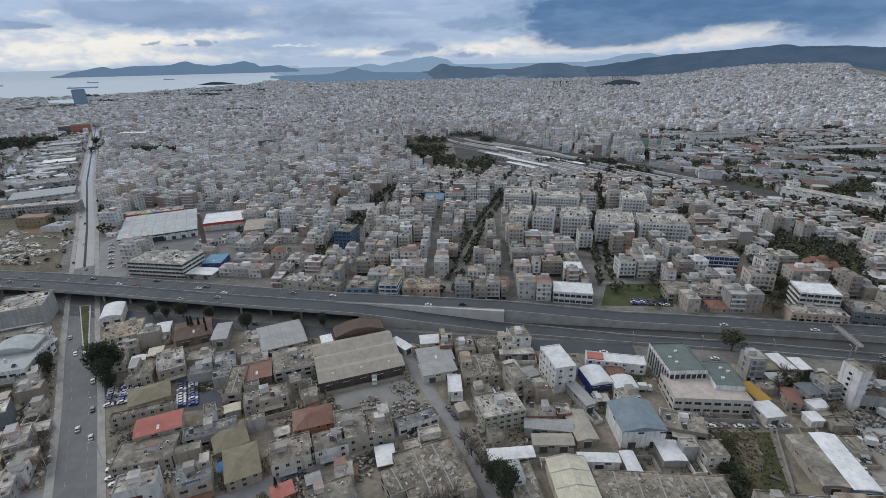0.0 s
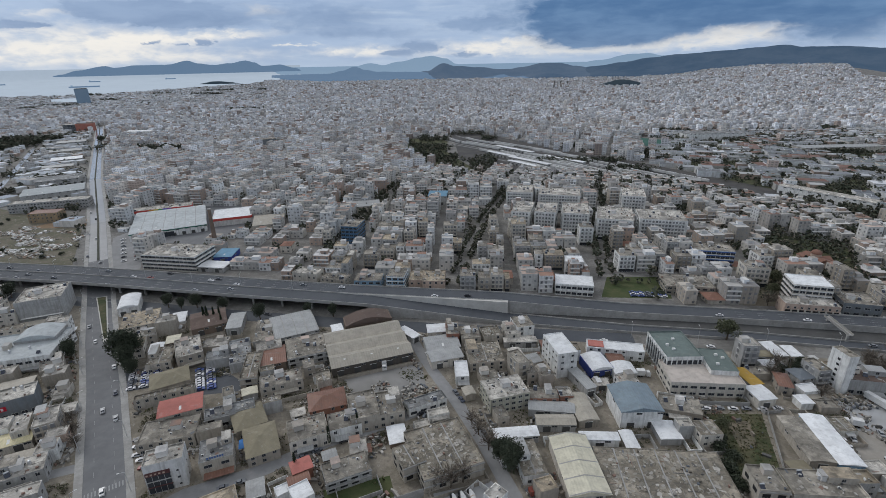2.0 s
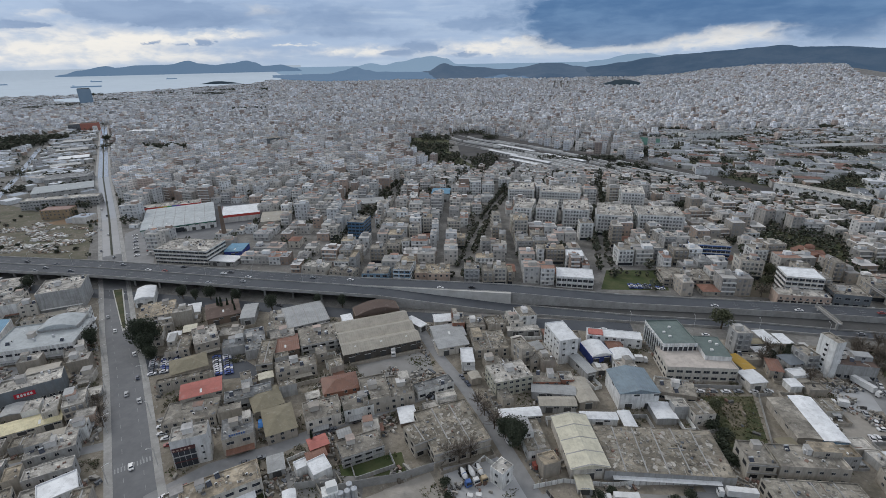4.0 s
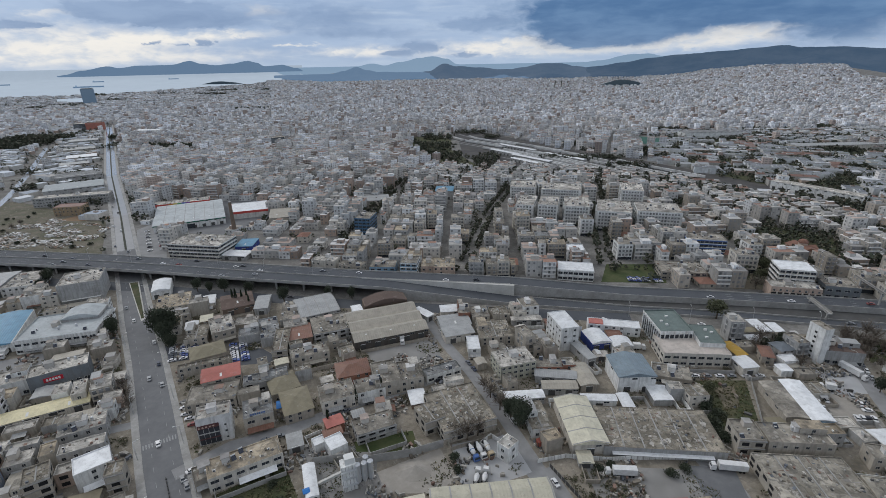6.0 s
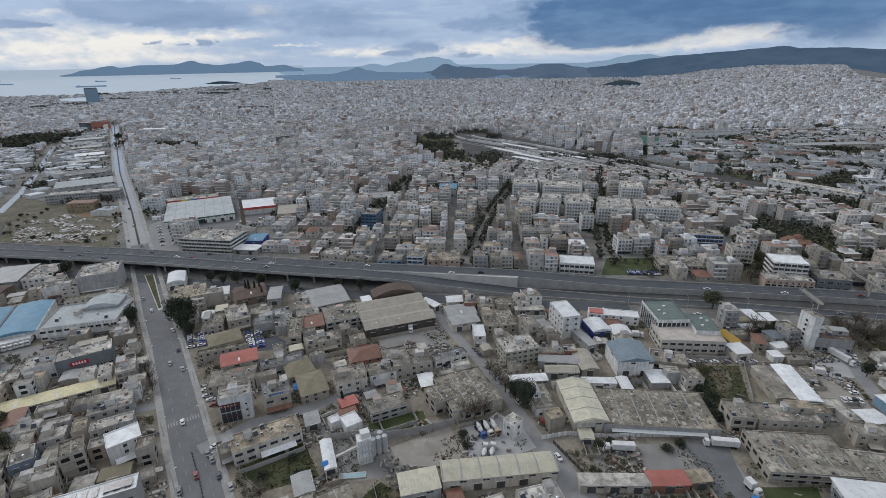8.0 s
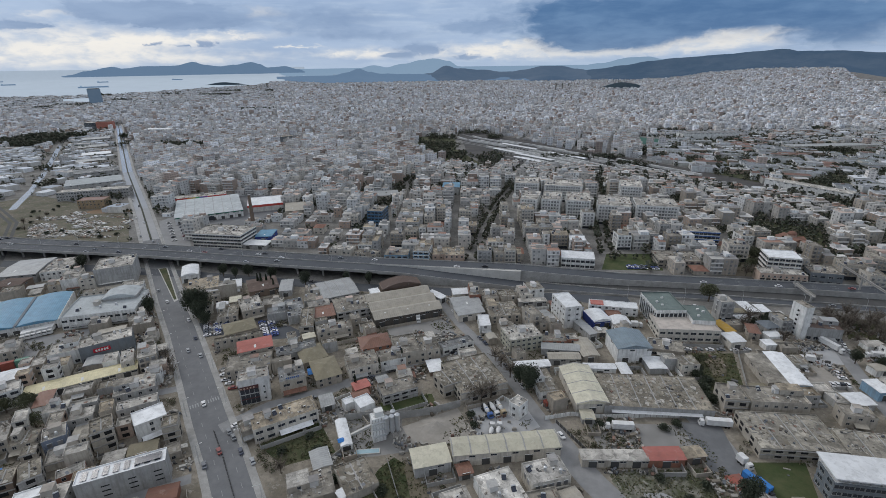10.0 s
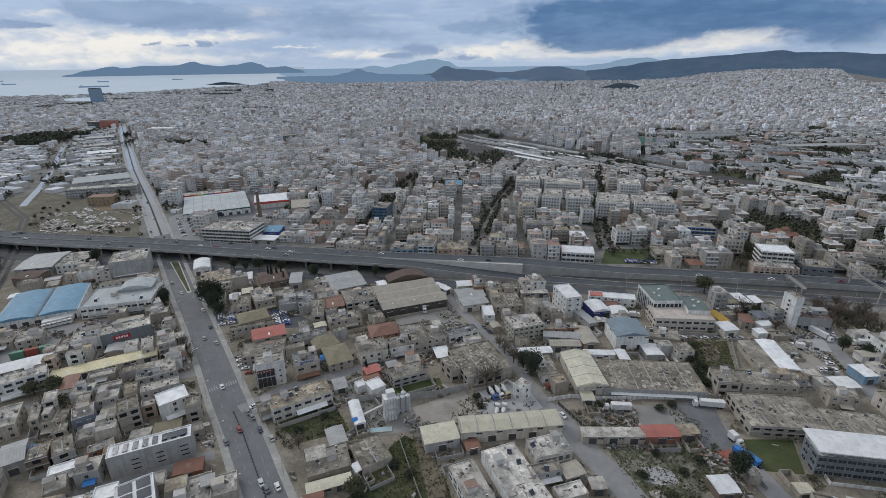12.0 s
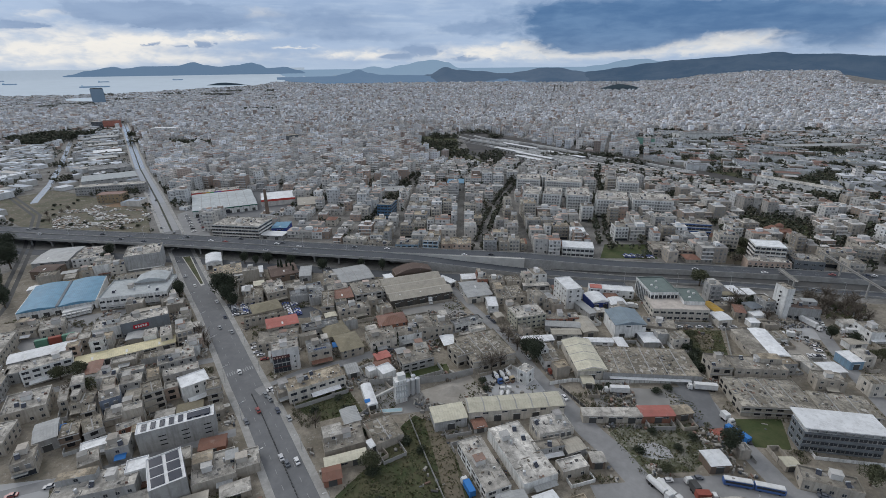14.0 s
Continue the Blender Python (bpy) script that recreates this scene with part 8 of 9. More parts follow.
for x, y, a in along(MOTORWAY[:7], 470, 1400, 38):
    street_lamp(x, y, math.degrees(a) + 90, DECK + 0.8)
for x, y, a in along(RAMP, 230, 460, 36):
    street_lamp(x + math.sin(a) * 22.5, y - math.cos(a) * 22.5, math.degrees(a) + 90, 0.0)
for x, y, a in along(AVENUE, 20, 420, 34):
    street_lamp(x - math.sin(a) * 8.5, y + math.cos(a) * 8.5, math.degrees(a) - 90, 0.1)
    street_lamp(x + math.sin(a) * 8.5, y - math.cos(a) * 8.5, math.degrees(a) + 90, 0.1)

# ---- small sheds and clutter that fill the yards ----
RECTS = []


def register_buildings():
    RECTS.clear()
    for ob in bpy.data.objects:
        if ob.parent is None:
            wall = next((c for c in ob.children if c.name.startswith("wall")), None)
            if wall is not None:
                hx = max(v.co.x for v in wall.data.vertices)
                hy = max(v.co.y for v in wall.data.vertices)
                a = ob.matrix_basis.to_euler().z
                RECTS.append((ob.matrix_basis.translation.x, ob.matrix_basis.translation.y, hx, hy, math.cos(a), math.sin(a)))


def built_over(x, y, r):
    for cx, cy, hx, hy, c, s in RECTS:
        dx, dy = x - cx, y - cy
        if abs(dx) + abs(dy) > 90:
            continue
        if abs(dx * c + dy * s) < hx + r and abs(-dx * s + dy * c) < hy + r:
            return True
    return False


def open_ground(x, y, r, lots=True):
    if near_line(MOTORWAY, x, y, 32 + r) or y > 262 - 0.06 * x - 30 - r or near_line(AVENUE, x, y, 10.5 + r):
        return False
    if any(near_line(s, x, y, 3.8 + r) for s in FORE_STREETS) or near_line(STREET_F, x, y, 5 + r) or near_line(STREET_B[5:], x, y, 6 + r) or near_line(STREET_D, x, y, 4.8 + r):
        return False
    if lots and any(inside(p, x + i, y + j) for p in PATCHES for i, j in ((0, 0),)):
        return False
    if near_line([(-337, 150), (-432, 266)], x, y, 14):
        return False
    return not built_over(x, y, r)


register_buildings()
frng = random.Random(21)
spots = []
for i in range(-60, 60):
    for j in range(-10, 60):
        for _ in range(1):
            x, y = i * 7.5 + frng.uniform(-2.5, 2.5), j * 7.5 - 20 + frng.uniform(-2.5, 2.5)
            az = math.degrees(math.atan2(x + 19, y + 91))
            if -50 < az < 38 and y < 235 and math.hypot(x + 19, y + 91) > 105:
                spots.append((x, y))
frng.shuffle(spots)
made = 0
for x, y in spots:
    w, d = frng.uniform(5, 11), frng.uniform(4.5, 9)
    if x < -140:
        w, d = w * 1.3, d * 1.25
    if made >= 205 or not open_ground(x, y, min(w, d) * 0.5 + 0.2, False) or not open_ground(x, y, 0.5) or any(inside(p, x + i, y + j) for p in PATCHES for i, j in ((4, 0), (-4, 0), (0, 4), (0, -4))) or built_over(x, y, max(w, d) * 0.42):
        continue
    rot = (30 if x < -60 else 24 if x < 20 else 8) + frng.choice((0, 0, 90)) + frng.uniform(-3, 3)
    k = frng.random()
    if k < 0.45:
        shed(x, y, w, d, rot, frng.uniform(2.6, 4.2), frng.choice(("grey", "beige", "tan", "white", "brown")), frng.choice(("metal", "tanmetal", "rust", "white", "concw", "creammetal", "olive", "metal")), ridge=frng.uniform(0.2, 0.7), group="low sheds and lean-tos in the yards")
    else:
        block(x, y, w, d, rot, frng.choice((3.2, 3.4, 4.0, 6.2) if x > -140 else (3.4, 6.2, 6.4, 9.3)), frng.choice(("beige", "grey", "cream", "tan", "white")), frng.choice(("conc", "ruin", "concw", "conc", "tan")), group="small workshops in the yards", win=frng.choice(("house", "none", "none", "slits2")))
    a = radians(rot)
    RECTS.append((x, y, w / 2, d / 2, math.cos(a), math.sin(a)))
    made += 1

# narrow party-walled houses that close the gaps west of the avenue
hrng, made = random.Random(88), 0
for _ in range(5000):
    x, y = hrng.uniform(-300, -142), hrng.uniform(15, 132)
    w, d, rot = hrng.uniform(5, 9.5), hrng.uniform(5.5, 10), 33 + hrng.choice((0, 90)) + hrng.uniform(-4, 4)
    az = math.degrees(math.atan2(x + 19, y + 91))
    if made >= 46 or az < -49 or not open_ground(x, y, min(w, d) * 0.5 - 0.2, False) or not open_ground(x, y, 0.5) or built_over(x, y, max(w, d) * 0.36):
        continue
    a = radians(rot)
    corners = [(x + i * w * math.cos(a) * 0.5 - j * d * math.sin(a) * 0.5, y + i * w * math.sin(a) * 0.5 + j * d * math.cos(a) * 0.5) for i in (-1, 1) for j in (-1, 1)]
    if any(not open_ground(px, py, 0.1, False) for px, py in corners):
        continue
    block(x, y, w, d, rot, hrng.choice((3.4, 6.3, 6.4, 9.2)), hrng.choice(("beige", "cream", "tan", "white", "beige", "salmon")), hrng.choice(("concw", "tan", "concw", "ruin", "concw", "conc")),
          win=hrng.choice(("open", "open", "house", "none")), group="narrow houses west of the avenue", clutter=0.3)
    RECTS.append((x, y, w / 2, d / 2, math.cos(a), math.sin(a)))
    made += 1

# walled yards before the workshops
wrng2 = random.Random(63)
walls_made = 0
for cx, cy, hx, hy, ca, sa in list(RECTS):
    if walls_made >= 90 or cy > 232:
        continue
    for _ in range(3):
        side = wrng2.choice((-1, -1, 1))
        out, span, h = wrng2.uniform(3.5, 9.0), hx * wrng2.uniform(0.75, 1.15), wrng2.uniform(1.4, 2.3)
        u0, v0, v1 = wrng2.uniform(-0.3, 0.3) * hx, side * (hy + 0.15), side * (hy + out)
        put = lambda u, v: (cx + (u0 + u) * ca - v * sa, cy + (u0 + u) * sa + v * ca)
        test = [put(-span, v0 + (v1 - v0) * k / 4) for k in range(1, 5)] + [put(-span + 2 * span * k / 8, v1) for k in range(9)] + [put(span, v0 + (v1 - v0) * k / 4) for k in range(1, 5)]
        if not all(open_ground(px, py, 0.25, False) for px, py in test):
            continue
        t, q = 0.2, v1 - side * 0.2
        ring = [(-span, v0), (-span, v1), (span, v1), (span, v0), (span - t, v0), (span - t, q), (-span + t, q), (-span + t, v0)]
        ring = [(u0 + u, v) for u, v in (ring if side > 0 else ring[::-1])][::-1]
        b = Build().prism(ring, 0, h)
        yard = part("yard_wall", b, [wrng2.choice(("wall_grey", "wall_beige", "concrete", "wall_tan", "wall_white"))], at=pose(cx, cy, 0, 0, 0, math.degrees(math.atan2(sa, ca))))
        tagged(yard, "low weathered masonry wall round a workshop yard", "wall", "yard walls")
        RECTS.append((*put(0, v1 - side * 0.1), span, 0.15, ca, sa))
        walls_made += 1
        break

clutter = Build()
weed = Build()
for _ in range(60000):
    x, y = frng.uniform(-330, 235), frng.uniform(10, 235)
    az = math.degrees(math.atan2(x + 19, y + 91))
    if not (-50 < az < 38) or len(clutter.f) > 5 * 5200:
        continue
    dens = noise.noise((x * 0.06, y * 0.06, 2.0))
    if dens < 0.16 or not open_ground(x, y, 0.8, False):
        continue
    s = frng.uniform(0.3, 1.25)
    if any(inside(p, x, y) for p in PATCHES[:8]) and frng.random() < 0.85:
        continue
    clutter.box(x, y, 0, s * frng.uniform(0.7, 2.6), s * frng.uniform(0.5, 1.2), frng.uniform(0.2, 1.5), frng.uniform(0, 3.1))
bush = Build()
for _ in range(40000):
    x, y = frng.uniform(-330, 235), frng.uniform(8, 240)
    az = math.degrees(math.atan2(x + 19, y + 91))
    if len(bush.f) > 60000:
        break
    if inside(PATCHES[2], x, y):
        continue
    lot = any(inside(PATCHES[i], x, y) for i in (0, 3, 5, 11, 12))
    if not (-50 < az < 38) or noise.noise((x * 0.045, y * 0.045, 9.0)) < (-0.25 if lot else 0.24) or near_line(MOTORWAY, x, y, 27) or not open_ground(x, y, 1.1, False) or any(inside(PATCHES[i], x, y) for i in (4, 6, 7, 8, 9, 10, 13, 20)):
        continue
    r = frng.uniform(0.25, 0.75) if lot else frng.uniform(0.5, 1.5)
    for _k in range(20 if lot else 44):
        v = Vector((frng.gauss(0, 1), frng.gauss(0, 1), frng.gauss(0, 1))).normalized() * frng.uniform(0.5, 1.0)
        p = Vector((x + v.x * r, y + v.y * r, max(0.1, r * 0.7 + v.z * r * 0.8)))
        e = Vector((frng.gauss(0, 1), frng.gauss(0, 1), frng.gauss(0, 0.7))).normalized() * 0.21 * r
        g = e.cross(Vector((frng.gauss(0, 1), frng.gauss(0, 1), frng.gauss(0, 1)))).normalized() * 0.15 * r
        bush.face([p - e, p + g, p + e, p - g])
material("bush_leaf", (0.07, 0.07, 0.04), rough=0.9, vary=0.35, island=True, grain=0.3, palette=[(0.07, 0.08, 0.042), (0.14, 0.12, 0.085), (0.10, 0.10, 0.055), (0.17, 0.145, 0.11), (0.05, 0.06, 0.032)])
tagged(part("scrub_bushes", bush, ["bush_leaf"]), "brown and olive scrub growing between the yards", "bushes", kind="stuff")
material("clutter_mix", (0.4, 0.4, 0.4), vary=0.25, island=True, grain=0.25, palette=[(0.27, 0.255, 0.23), (0.38, 0.365, 0.335), (0.15, 0.13, 0.105), (0.25, 0.235, 0.21), (0.21, 0.185, 0.15), (0.09, 0.088, 0.085), (0.19, 0.125, 0.10), (0.33, 0.315, 0.285), (0.14, 0.15, 0.165), (0.30, 0.29, 0.27)])
# odds and ends on the flat roofs
litter = Build()
for ob in list(bpy.data.objects):
    top = next((c for c in ob.children if c.name.startswith("roof") and c.data and len(c.data.vertices) == 8 and c.name[:5] in ("roof", "roof.")), None) if ob.parent is None else None
    if top is None or top.data.materials[0].name in ("cover_white", "cover_palegrey", "cover_green", "cover_rose") or any(c.name.startswith(("solar_panel", "roof_canopy")) for c in ob.children):
        continue
    vs = [v.co for v in top.data.vertices]
    hx, hy, hz = max(v.x for v in vs) - 0.5, max(v.y for v in vs) - 0.5, max(v.z for v in vs)
    ca, sa = math.cos(ob.matrix_basis.to_euler().z), math.sin(ob.matrix_basis.to_euler().z)
    ox, oy, oz = ob.matrix_basis.translation
    for i in range(min(90, int(hx * hy * 4 / frng.uniform(7, 14)))):
        u, v = frng.uniform(-hx, hx), frng.uniform(-hy, hy)
        x, y, turn = ox + u * ca - v * sa, oy + u * sa + v * ca, math.atan2(sa, ca) + frng.choice((0, 1.57, frng.uniform(0, 3)))
        k = frng.random()
        if k < 0.45:
            litter.box(x, y, oz + hz, frng.uniform(0.4, 1.3), frng.uniform(0.3, 0.9), frng.uniform(0.15, 0.9), turn)
        elif k < 0.75:
            litter.box(x, y, oz + hz, frng.uniform(0.8, 2.2), frng.uniform(0.5, 1.4), frng.uniform(0.02, 0.08), turn)
        else:
            litter.box(x, y, oz + hz, min(hx, frng.uniform(1.5, 4.0)), 0.18, 0.14, math.atan2(sa, ca) + frng.choice((0, 1.57)))
tagged(part("roof_litter", litter, ["clutter_mix"]), "pipes, boards and odd boxes lying on flat roofs", "clutter", kind="stuff")
tagged(part("yard_clutter", clutter, ["clutter_mix"]), "crates, pallets, scrap and rubble lying in the yards", "clutter", kind="stuff")
for _ in range(70000):
    x, y = frng.uniform(-330, 235), frng.uniform(10, 235)
    if len(weed.f) > 30000:
        break
    inlot = any(inside(PATCHES[i], x, y) for i in (0, 1, 3, 4, 5)) or inside(PATCHES[12], x, y) or inside(PATCHES[11], x, y)
    if not inlot and (noise.noise((x * 0.05, y * 0.05, 7.0)) < 0.26 or not open_ground(x, y, 0.5, False)):
        continue
    for _k in range(4):
        px, py, s = x + frng.gauss(0, 0.5), y + frng.gauss(0, 0.5), frng.uniform(0.15, 0.5)
        a = frng.uniform(0, 6.28)
        weed.face([(px - s * math.cos(a), py - s * math.sin(a), 0.02), (px + s * math.cos(a), py + s * math.sin(a), 0.02), (px + frng.gauss(0, 0.2), py + frng.gauss(0, 0.2), s * 1.3)])
material("weed_leaf", (0.085, 0.095, 0.045), vary=0.4, island=True, grain=0.3, palette=[(0.07, 0.085, 0.035), (0.12, 0.115, 0.06), (0.17, 0.145, 0.085), (0.06, 0.075, 0.03)])
tagged(part("weed_tufts", weed, ["weed_leaf"]), "tufts of weeds on waste ground", "weeds", kind="stuff")

# ---- the rest of the city ----
for ob in list(bpy.data.objects):
    if ob.parent is None and ob.get("category") and ob.get("kind") != "structure" and ob.location.y > 265:
        wall = next((c for c in ob.children if c.name.startswith("wall")), None)
        if wall:
            TAKEN.append((ob.location.x, ob.location.y, 0.5 * math.hypot(*[max(v.co[i] for v in wall.data.vertices) for i in (0, 1)]) * 1.3))
MID_LOTS = filler_city()
woods = Build()
material("leaf_far", (0.05, 0.058, 0.04), rough=0.9, vary=0.35, island=True, grain=0.3, palette=[(0.048, 0.056, 0.038), (0.062, 0.066, 0.046), (0.10, 0.092, 0.068), (0.05, 0.06, 0.04)])
wrng = random.Random(77)


def crown_stuff(x, y, s, n=26):
    """A far crown of a few leaf faces."""
    X, Y, Z = squeeze(x, y, land_height(x, y))
    r = 2.6 * s
    for _ in range(n):
        v = Vector((wrng.gauss(0, 1), wrng.gauss(0, 1), wrng.gauss(0, 1))).normalized()
        p = Vector((X, Y, Z + r * 1.25)) + Vector((v.x * r, v.y * r, v.z * r * 1.1)) * wrng.uniform(0.55, 1.0)
        a = Vector((wrng.gauss(0, 1), wrng.gauss(0, 1), wrng.gauss(0, 0.5))).normalized() * r * 0.42
        c = a.cross(Vector((wrng.gauss(0, 1), wrng.gauss(0, 1), wrng.gauss(0, 1)))).normalized() * r * 0.32
        woods.face([p - a, p + c, p + a, p - c])


for x, y, s in TREE_SPOTS:
    if y > 290 - 0.06 * x and not on_sea(x, y) and not near_line(MOTORWAY, x, y, 28) and not near_line(AVENUE, x, y, 12) and not any(inside(p, x, y) for p in (WASTE, STORE, FORECOURT, RAIL_YARD, PITCH)):
        crown_stuff(x, y, s, 26 if math.hypot(x, y) < 900 else 14)
for line in STREETS:
    for x, y, a in along(line, 6, 600, 10):
        for off in (-4.5, 4.5):
            if wrng.random() < 0.75:
                crown_stuff(x - math.sin(a) * off, y + math.cos(a) * off, wrng.uniform(0.8, 1.4), 40)


def grove(cx, cy, rx, ry, n, s):
    for _ in range(n):
        a, r = wrng.uniform(0, 6.28), math.sqrt(wrng.random())
        crown_stuff(cx + rx * r * math.cos(a), cy + ry * r * math.sin(a), s * wrng.uniform(0.7, 1.3), 14)


for _ in range(900):
    x, y = wrng.uniform(-210, -35), wrng.uniform(690, 1015)
    if inside(PARK, x, y) and noise.noise((x * 0.02, y * 0.02, 1.0)) > -0.12:
        crown_stuff(x, y, wrng.uniform(0.8, 1.9), 18)
grove(-640, 820, 60, 18, 120, 1.3)
grove(-520, 1560, 60, 40, 160, 1.6)
grove(120, 760, 70, 14, 110, 1.2)
grove(185, 700, 40, 12, 60, 1.2)
grove(420, 640, 140, 60, 260, 1.1)
grove(330, 760, 60, 50, 140, 1.1)
grove(560, 900, 260, 90, 260, 1.2)
grove(235, 800, 26, 50, 120, 1.3)
grove(520, 800, 200, 60, 200, 1.2)
grove(-30, 740, 20, 60, 90, 1.3)
grove(1450, 2150, 90, 40, 140, 1.8)
grove(-150, 2500, 120, 30, 120, 1.8)
grove(-560, 1420, 140, 20, 120, 1.3)
grove(300, 480, 90, 30, 50, 1.1)
grove(420, 420, 120, 40, 60, 1.1)
grove(250, 400, 40, 25, 60, 1.1)
grove(330, 330, 60, 25, 60, 1.0)
grove(640, 560, 160, 50, 160, 1.2)
grove(480, 980, 200, 30, 140, 1.4)
grove(-700, 620, 60, 16, 60, 1.1)
for wood, n in zip(WOODS, (420, 130, 150)):
    for _ in range(n):
        x, y = (wrng.uniform(min(p[i] for p in wood), max(p[i] for p in wood)) for i in (0, 1))
        if inside(wood, x, y):
            crown_stuff(x, y, wrng.uniform(1.6, 2.6), 22)
grove(-800, 890, 8, 40, 40, 1.3)
grove(-650, 600, 20, 14, 24, 1.3)
grove(-640, 520, 16, 12, 18, 1.3)
grove(254, 421, 26, 16, 24, 1.3)
grove(222, 385, 14, 30, 20, 1.1)
grove(262, 365, 14, 24, 18, 1.1)
grove(300, 395, 26, 12, 24, 1.0)
grove(180, 310, 18, 20, 50, 0.7)
grove(215, 330, 30, 10, 40, 1.0)
for _ in range(60):
    az, d = wrng.uniform(-46, 36), wrng.uniform(850, 3600)
    cx, cy = polar(az, d)
    if not on_sea(cx, cy):
        k = d / 1500
        grove(cx, cy, wrng.uniform(15, 55) * k, wrng.uniform(8, 18) * k, int(wrng.uniform(20, 70)), 1.0 + 0.5 * k)
tagged(part("city_trees", woods, ["leaf_far"]), "dark green street trees and groves across the city", "trees", kind="stuff")

patch("ground_forecourt", "asphalt_pale", FORECOURT, "grey asphalt forecourt with parked cars beside the store")
patch("ground_store", "asphalt_avenue", STORE, "dark asphalt yard round the store", 0.025)
for i in range(7):
    for j in range(2):
        car(-352 + i * 6.6 + j * 9, 372 - i * 8.2 + j * 4, 40, 0.06)
patch("ground_churchyard", "weeds", CHURCHYARD, "green churchyard with trees")
patch("ground_brush", "dirt", BRUSH, "brown brush on a vacant lot")
patch("ground_quarter", "weeds", [(300, 560), (560, 345), (900, 345), (1100, 700), (1000, 1050), (340, 1050), (245, 760)], "dark scrubby ground of the industrial quarter", 0.025)
material("pitch_green", (0.035, 0.105, 0.085), rough=0.9, grain=0.2, grain_scale=0.1, stain=(0.05, 0.12, 0.1), stain_scale=0.05)
patch("ground_pitch", "pitch_green", PITCH, "dark green sports pitch", 0.05)
material("train_white", (0.50, 0.50, 0.49), rough=0.5, grain=0.2, stain=(0.3, 0.29, 0.28), stain_scale=0.1)
# ---- rail yard ----
RAILS = [(-110, 1040), (-60, 960), (30, 870), (120, 770), (200, 665), (270, 575), (340, 500)]
for i, off in enumerate((-38, -32, -26, -20, -14, -8, -2, 4, 10, 16, 22, 28)):
    ribbon(RAILS, off - 1.6, off + 1.6, 0.12, "concrete_dark" if i % 4 else "asphalt_pale", "rail_track", label="dark ballasted railway track" if i % 3 else "pale railway platform", category="railway track")
for i, (x, y, w) in enumerate(((20, 850, 90), (95, 760, 80), (-2, 800, 70), (40, 745, 84), (30, 722, 60))):
    shed(x, y, w, 9, -48, 5, "grey", "white", ridge=0.6, name="platform_roof")
ribbon([(-330, 130), (-349, 161), (-435, 266), (-520, 360), (-640, 440)], -4.5, -1.5, 0.1, "concrete_dark", "rail_track", label="dark railway track beside the lane", category="railway track")
ribbon([(-330, 130), (-349, 161), (-435, 266), (-520, 360), (-640, 440)], 1.0, 4.0, 0.1, "concrete_dark", "rail_track", label="dark railway track beside the lane", category="railway track")
ribbon(SECOND_ROAD, -3.8, 3.8, 0.07, "asphalt_sheen", "road_second", label="narrower road through the industrial quarter", category="road")

for i, off in enumerate((-42, -49, -56, -63, -70, -77, -84, -91)):
    ribbon(RAILS[1:6] if i < 4 else RAILS[2:5], off - 1.6, off + 1.6, 0.12, "asphalt_pale" if i % 3 == 1 else "concrete_dark", "rail_track", label="pale railway platform" if i % 3 == 1 else "dark ballasted railway track", category="railway track")
for off, s0, n in ((-45, 220, 9), (-52, 250, 11), (-59, 180, 7), (-66, 230, 9), (-73, 280, 10), (-87, 300, 6), (-35, 330, 9), (-29, 60, 7), (-29, 260, 5), (-23, 180, 6), (-17, 90, 8), (-11, 380, 6), (1, 440, 6), (7, 60, 7), (7, 330, 5), (13, 250, 6), (19, 130, 8), (25, 400, 7)):
    run = along(RAILS, s0, s0 + n * 21, 21)
    t = thing("train", *run[0][:2], 0.1, 0, "long pale train standing in the rail yard", "train", "trains in the rail yard")
    for x, y, a in run:
        part("wagon", shared("wagon", lambda: Build().box(0, 0, 0.9, 19.5, 2.9, 2.7).box(0, 0, 3.6, 18.8, 2.2, 0.35).box(0, 0, 0.3, 17, 2.2, 0.6), ["train_white"]), [], t, at=pose(x - math.sin(a) * off - run[0][0], y + math.cos(a) * off - run[0][1], 0, 0, 0, math.degrees(a)))

# ---- landmarks far off ----
t = thing("office_tower", *squeeze(-1896, 2070, 0)[:2], 0, 42, "dark glass office tower by the port", "tower")
kq = math.hypot(t.location.x - HUB[0], t.location.y - HUB[1]) / math.hypot(-1896 - HUB[0], 2070 - HUB[1])
t.location.z = squeeze(-1896, 2070, 0)[2]
part("wall", Build().box(0, 0, 0, 52 * kq, 26 * kq, 64 * kq), ["tower_glass"], t)
part("roof", Build().box(0, 0, 64 * kq, 46 * kq, 20 * kq, 3), ["concrete_dark"], t)
for nm, x, y, ln, lab in (("ship", -3500, 3890, 215, "long dark cargo ship lying in the bay"), ("ship", -5200, 4700, 120, "small dark ship far out in the bay"), ("ship", -4700, 5400, 110, "small dark ship far out in the bay"), ("ship", -6800, 6000, 150, "small dark ship far out in the bay"), ("ship", -4300, 6200, 120, "small dark ship far out in the bay")):
    X, Y, Z = squeeze(x, y, 2)
    k = math.hypot(X - HUB[0], Y - HUB[1]) / math.hypot(x - HUB[0], y - HUB[1])
    t = thing(nm, X, Y, Z, 45, lab, "ship", "ships in the bay")
    # Hull and deckhouse take the range materials, whose emission carries the haze.
    part("hull", Build().box(0, 0, 0, ln * k, 24 * k, 10 * k, taper=1.02), ["range_blue"], t)
    part("deckhouse", Build().box(-0.4 * ln * k, 0, 9 * k, 14 * k, 16 * k, 10 * k), ["range_pale"], t)
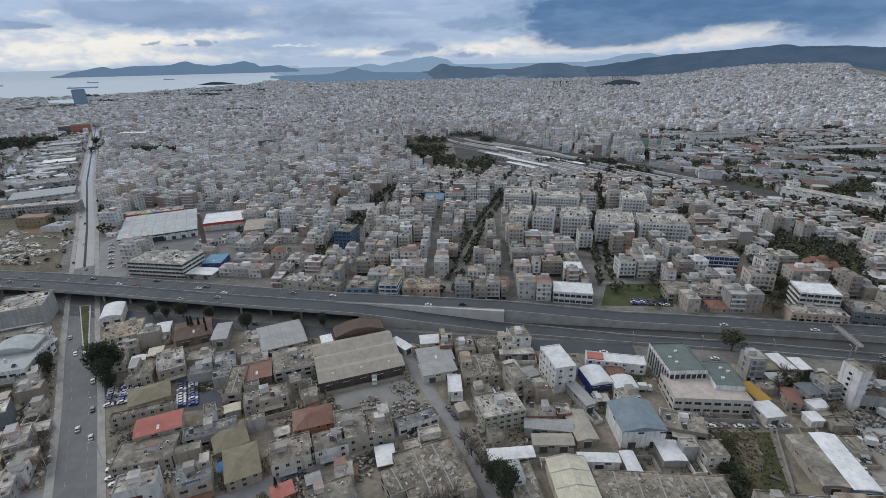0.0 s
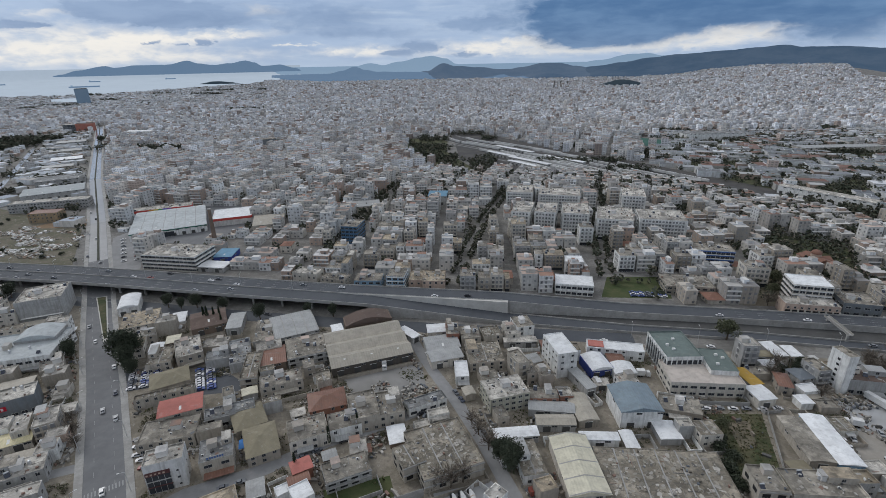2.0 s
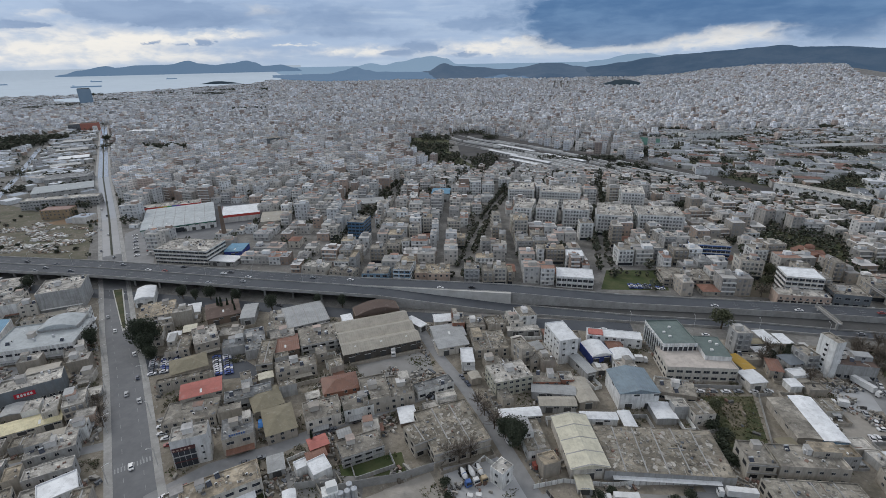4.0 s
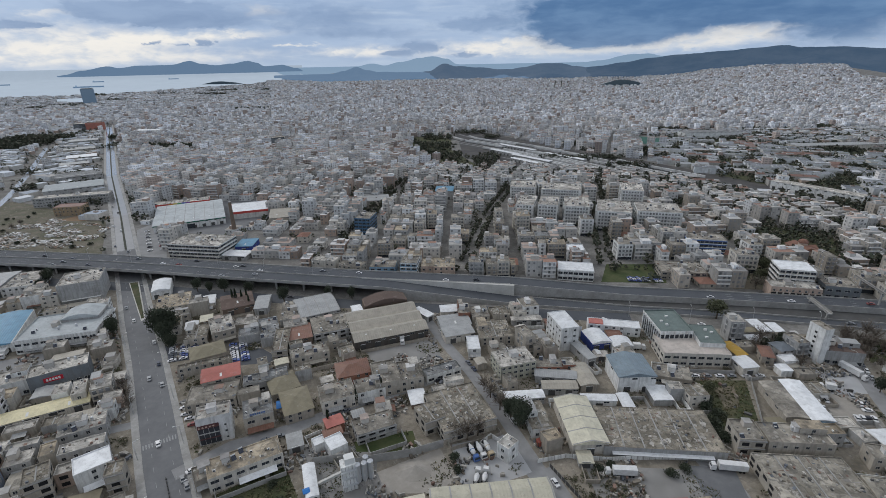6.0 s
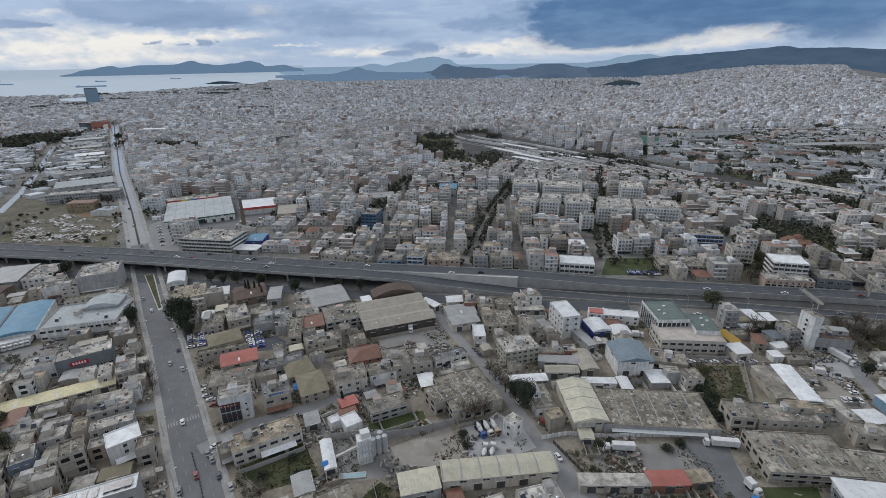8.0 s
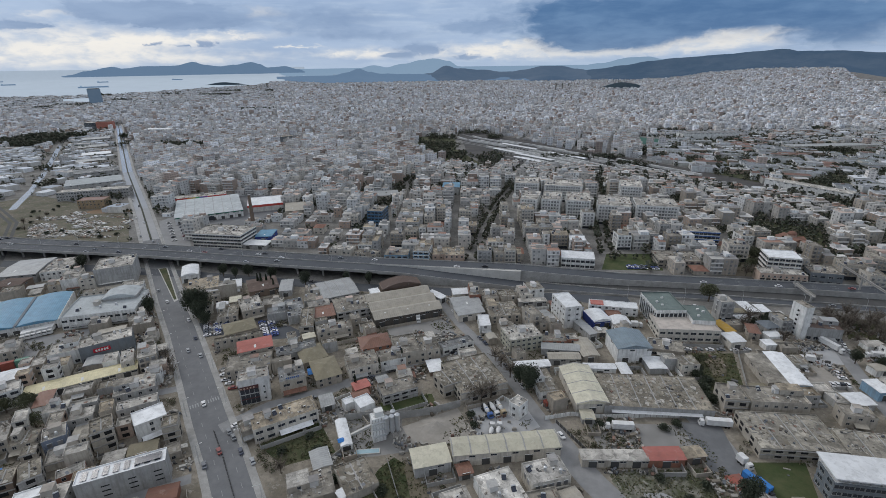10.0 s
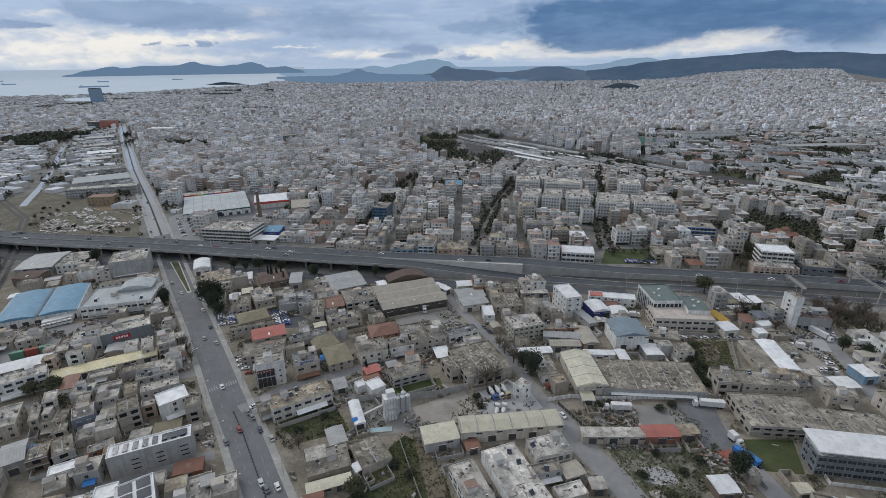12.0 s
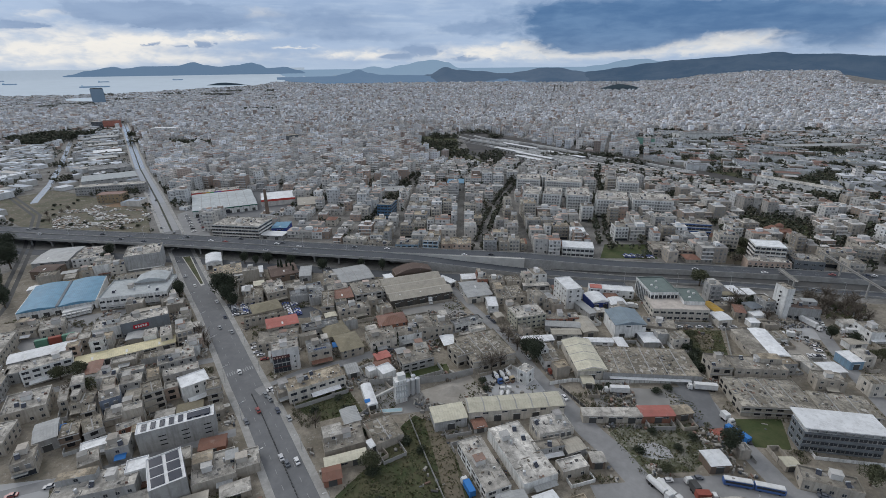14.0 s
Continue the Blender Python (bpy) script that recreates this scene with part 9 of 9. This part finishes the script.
for x, y, w, d, rot, h, wl, rf in ((-470, 905, 45, 18, 38, 14, "slate", "conc"), (400, 985, 112, 30, 8, 14, "white", "concg"), (560, 860, 160, 26, 8, 9, "cream", "metal"),
                                  (352, 545, 92, 16, -53, 9, "white", "concw"), (610, 700, 130, 24, 8, 8, "grey", "white"), (-565, 522, 64, 44, 40, 8, "grey", "palegrey"), (-618, 588, 56, 40, 40, 8, "grey", "concg"),
                                  (-745, 735, 44, 34, 40, 7, "grey", "white"), (-700, 670, 40, 22, 40, 7, "beige", "metal"), (-815, 808, 50, 30, 40, 8, "beige", "metal"), (-900, 915, 50, 34, 40, 8, "grey", "metal"), (-846, 1052, 66, 22, 3, 11, "white", "white")):
    shed(x, y, w, d, rot, h, wl, rf, ridge=1.0, bays=2)
block(-514, 465, 78, 16, 23, 10.5, "grey", "concw", win="strip3", clutter=0.5)
block(-480, 424, 28, 16, 15, 10.0, "ochre", "rust", win="house", clutter=0)
block(-1066, 1140, 38, 26, 30, 19.0, "redplaster", "brown", win="none", clutter=0)
block(-1096, 1126, 26, 24, 30, 18.0, "slate", "conc", win="office", clutter=0)
# church with a dome
t = thing("church", 233, 352, 0, 8, "reddish church with tiled roofs and a low dome", "church")
part("wall", Build().box(0, 0, 0, 18, 24, 9).box(0, 0, 0, 26, 11, 8.5), ["wall_salmon"], t)
part("roof", gable_roof(18, 24, 9, 3.0, 1, "y"), ["cover_red"], t)
part("roof", gable_roof(26, 11, 8.5, 2.6, 1, "x"), ["cover_red"], t)
part("drum", Build().tube(0, 0, 9, 4.2, 5.0, 16), ["wall_salmon"], t)
dome = Build()
for i in range(5):
    a0, a1 = i * 0.314, (i + 1) * 0.314
    dome.tube(0, 0, 14 + 3.6 * math.sin(a0), 4.5 * math.cos(a0), 3.6 * (math.sin(a1) - math.sin(a0)), 16, r2=4.5 * math.cos(a1) + 0.02)
part("dome", dome, ["cover_red"], t)
t.scale = (0.8, 0.8, 0.8)

for x, y, w, dp, a, fl, q in MID_LOTS:
    k = int(q * 997)
    if fl <= 2 and k % 3 == 0:
        hip(x, y, w, dp, math.degrees(a), 3.2 * fl, ("cream", "beige", "white")[k % 2], ("red", "red", "olive")[k % 3], group="houses behind the motorway")
    else:
        block(x, y, w, dp, math.degrees(a), 3.15 * fl, (("white", "cream", "beige", "cream", "grey", "white", "tan") if x < 80 else ("beige", "cream", "tan", "grey", "beige", "white", "tan"))[k % 7], ("conc", "concw", "conc", "concg", "tan")[k % 5], win="balcony", group="apartment buildings behind the motorway", clutter=0.6)


def standing_at(x, y):
    """The building that stands nearest to a place."""
    return min((o for o in bpy.data.objects if o.parent is None and any(c.name.startswith("wall") for c in o.children)), key=lambda o: math.hypot(o.matrix_basis.translation.x - x, o.matrix_basis.translation.y - y))


# the store's trim, seams and coloured fascia
material("trim_green", (0.03, 0.13, 0.09), rough=0.5, grain=0.15)
hall = standing_at(-334.6, 417.6)
for face, span in (("front", 65.1), ("left", 77.9), ("right", 77.9)):
    part("trim_band", Build().box(0, -0.15, 0, span + 0.3, 0.3, 0.9), ["trim_green"], hall, at=on_face(face, 65.1, 77.9, 0, 6.0), label="dark green fascia band")
part("glazed_front", Build().box(0, -0.12, 0, 20, 0.24, 4.4), ["window_dark"], hall, at=on_face("front", 65.1, 77.9, -6, 0.2))
for i in range(1, 7):
    part("roof_seam", gable_roof(0.5, 77.0, 7.08, 1.2, 2, "x", 0.1), ["cover_metal"], hall, at=pose((i / 7 - 0.5) * 65, 0, 0))
for name, color in (("red", (0.42, 0.05, 0.05)), ("orange", (0.5, 0.2, 0.04)), ("yellow", (0.5, 0.42, 0.08)), ("green", (0.08, 0.3, 0.12)), ("blue", (0.06, 0.14, 0.42)), ("violet", (0.2, 0.08, 0.3))):
    material("fascia_" + name, color, rough=0.5, grain=0.15)
fascia = standing_at(-369.6, 452.7)
for i, name in enumerate(("orange", "yellow", "green", "blue", "violet")):
    part("fascia_panel", Build().box(0, -0.16, 0, 4.2, 0.2, 2.2), ["fascia_" + name], fascia, at=on_face("front", 61.8, 16.9, (i - 2) * 4.3, 8.0 - 1.9), label=name + " painted fascia panel")

# scrub round the waste ground
brng = random.Random(5)
for i in range(24):
    u = i / 23
    x, y = (-500 + 20 * brng.random() - 40 * u, 338 + 70 * u + 14 * brng.random()) if i % 2 else (-492 + 118 * u, 330 - 10 * u + 16 * brng.random())
    if not near_line(SECOND_ROAD, x, y, 9) and not near_line(AVENUE, x, y, 14) and not near_line(MOTORWAY, x, y, 30):
        tree("bush" if brng.random() < 0.85 else "bare", x, y, brng.uniform(0.6, 1.15))
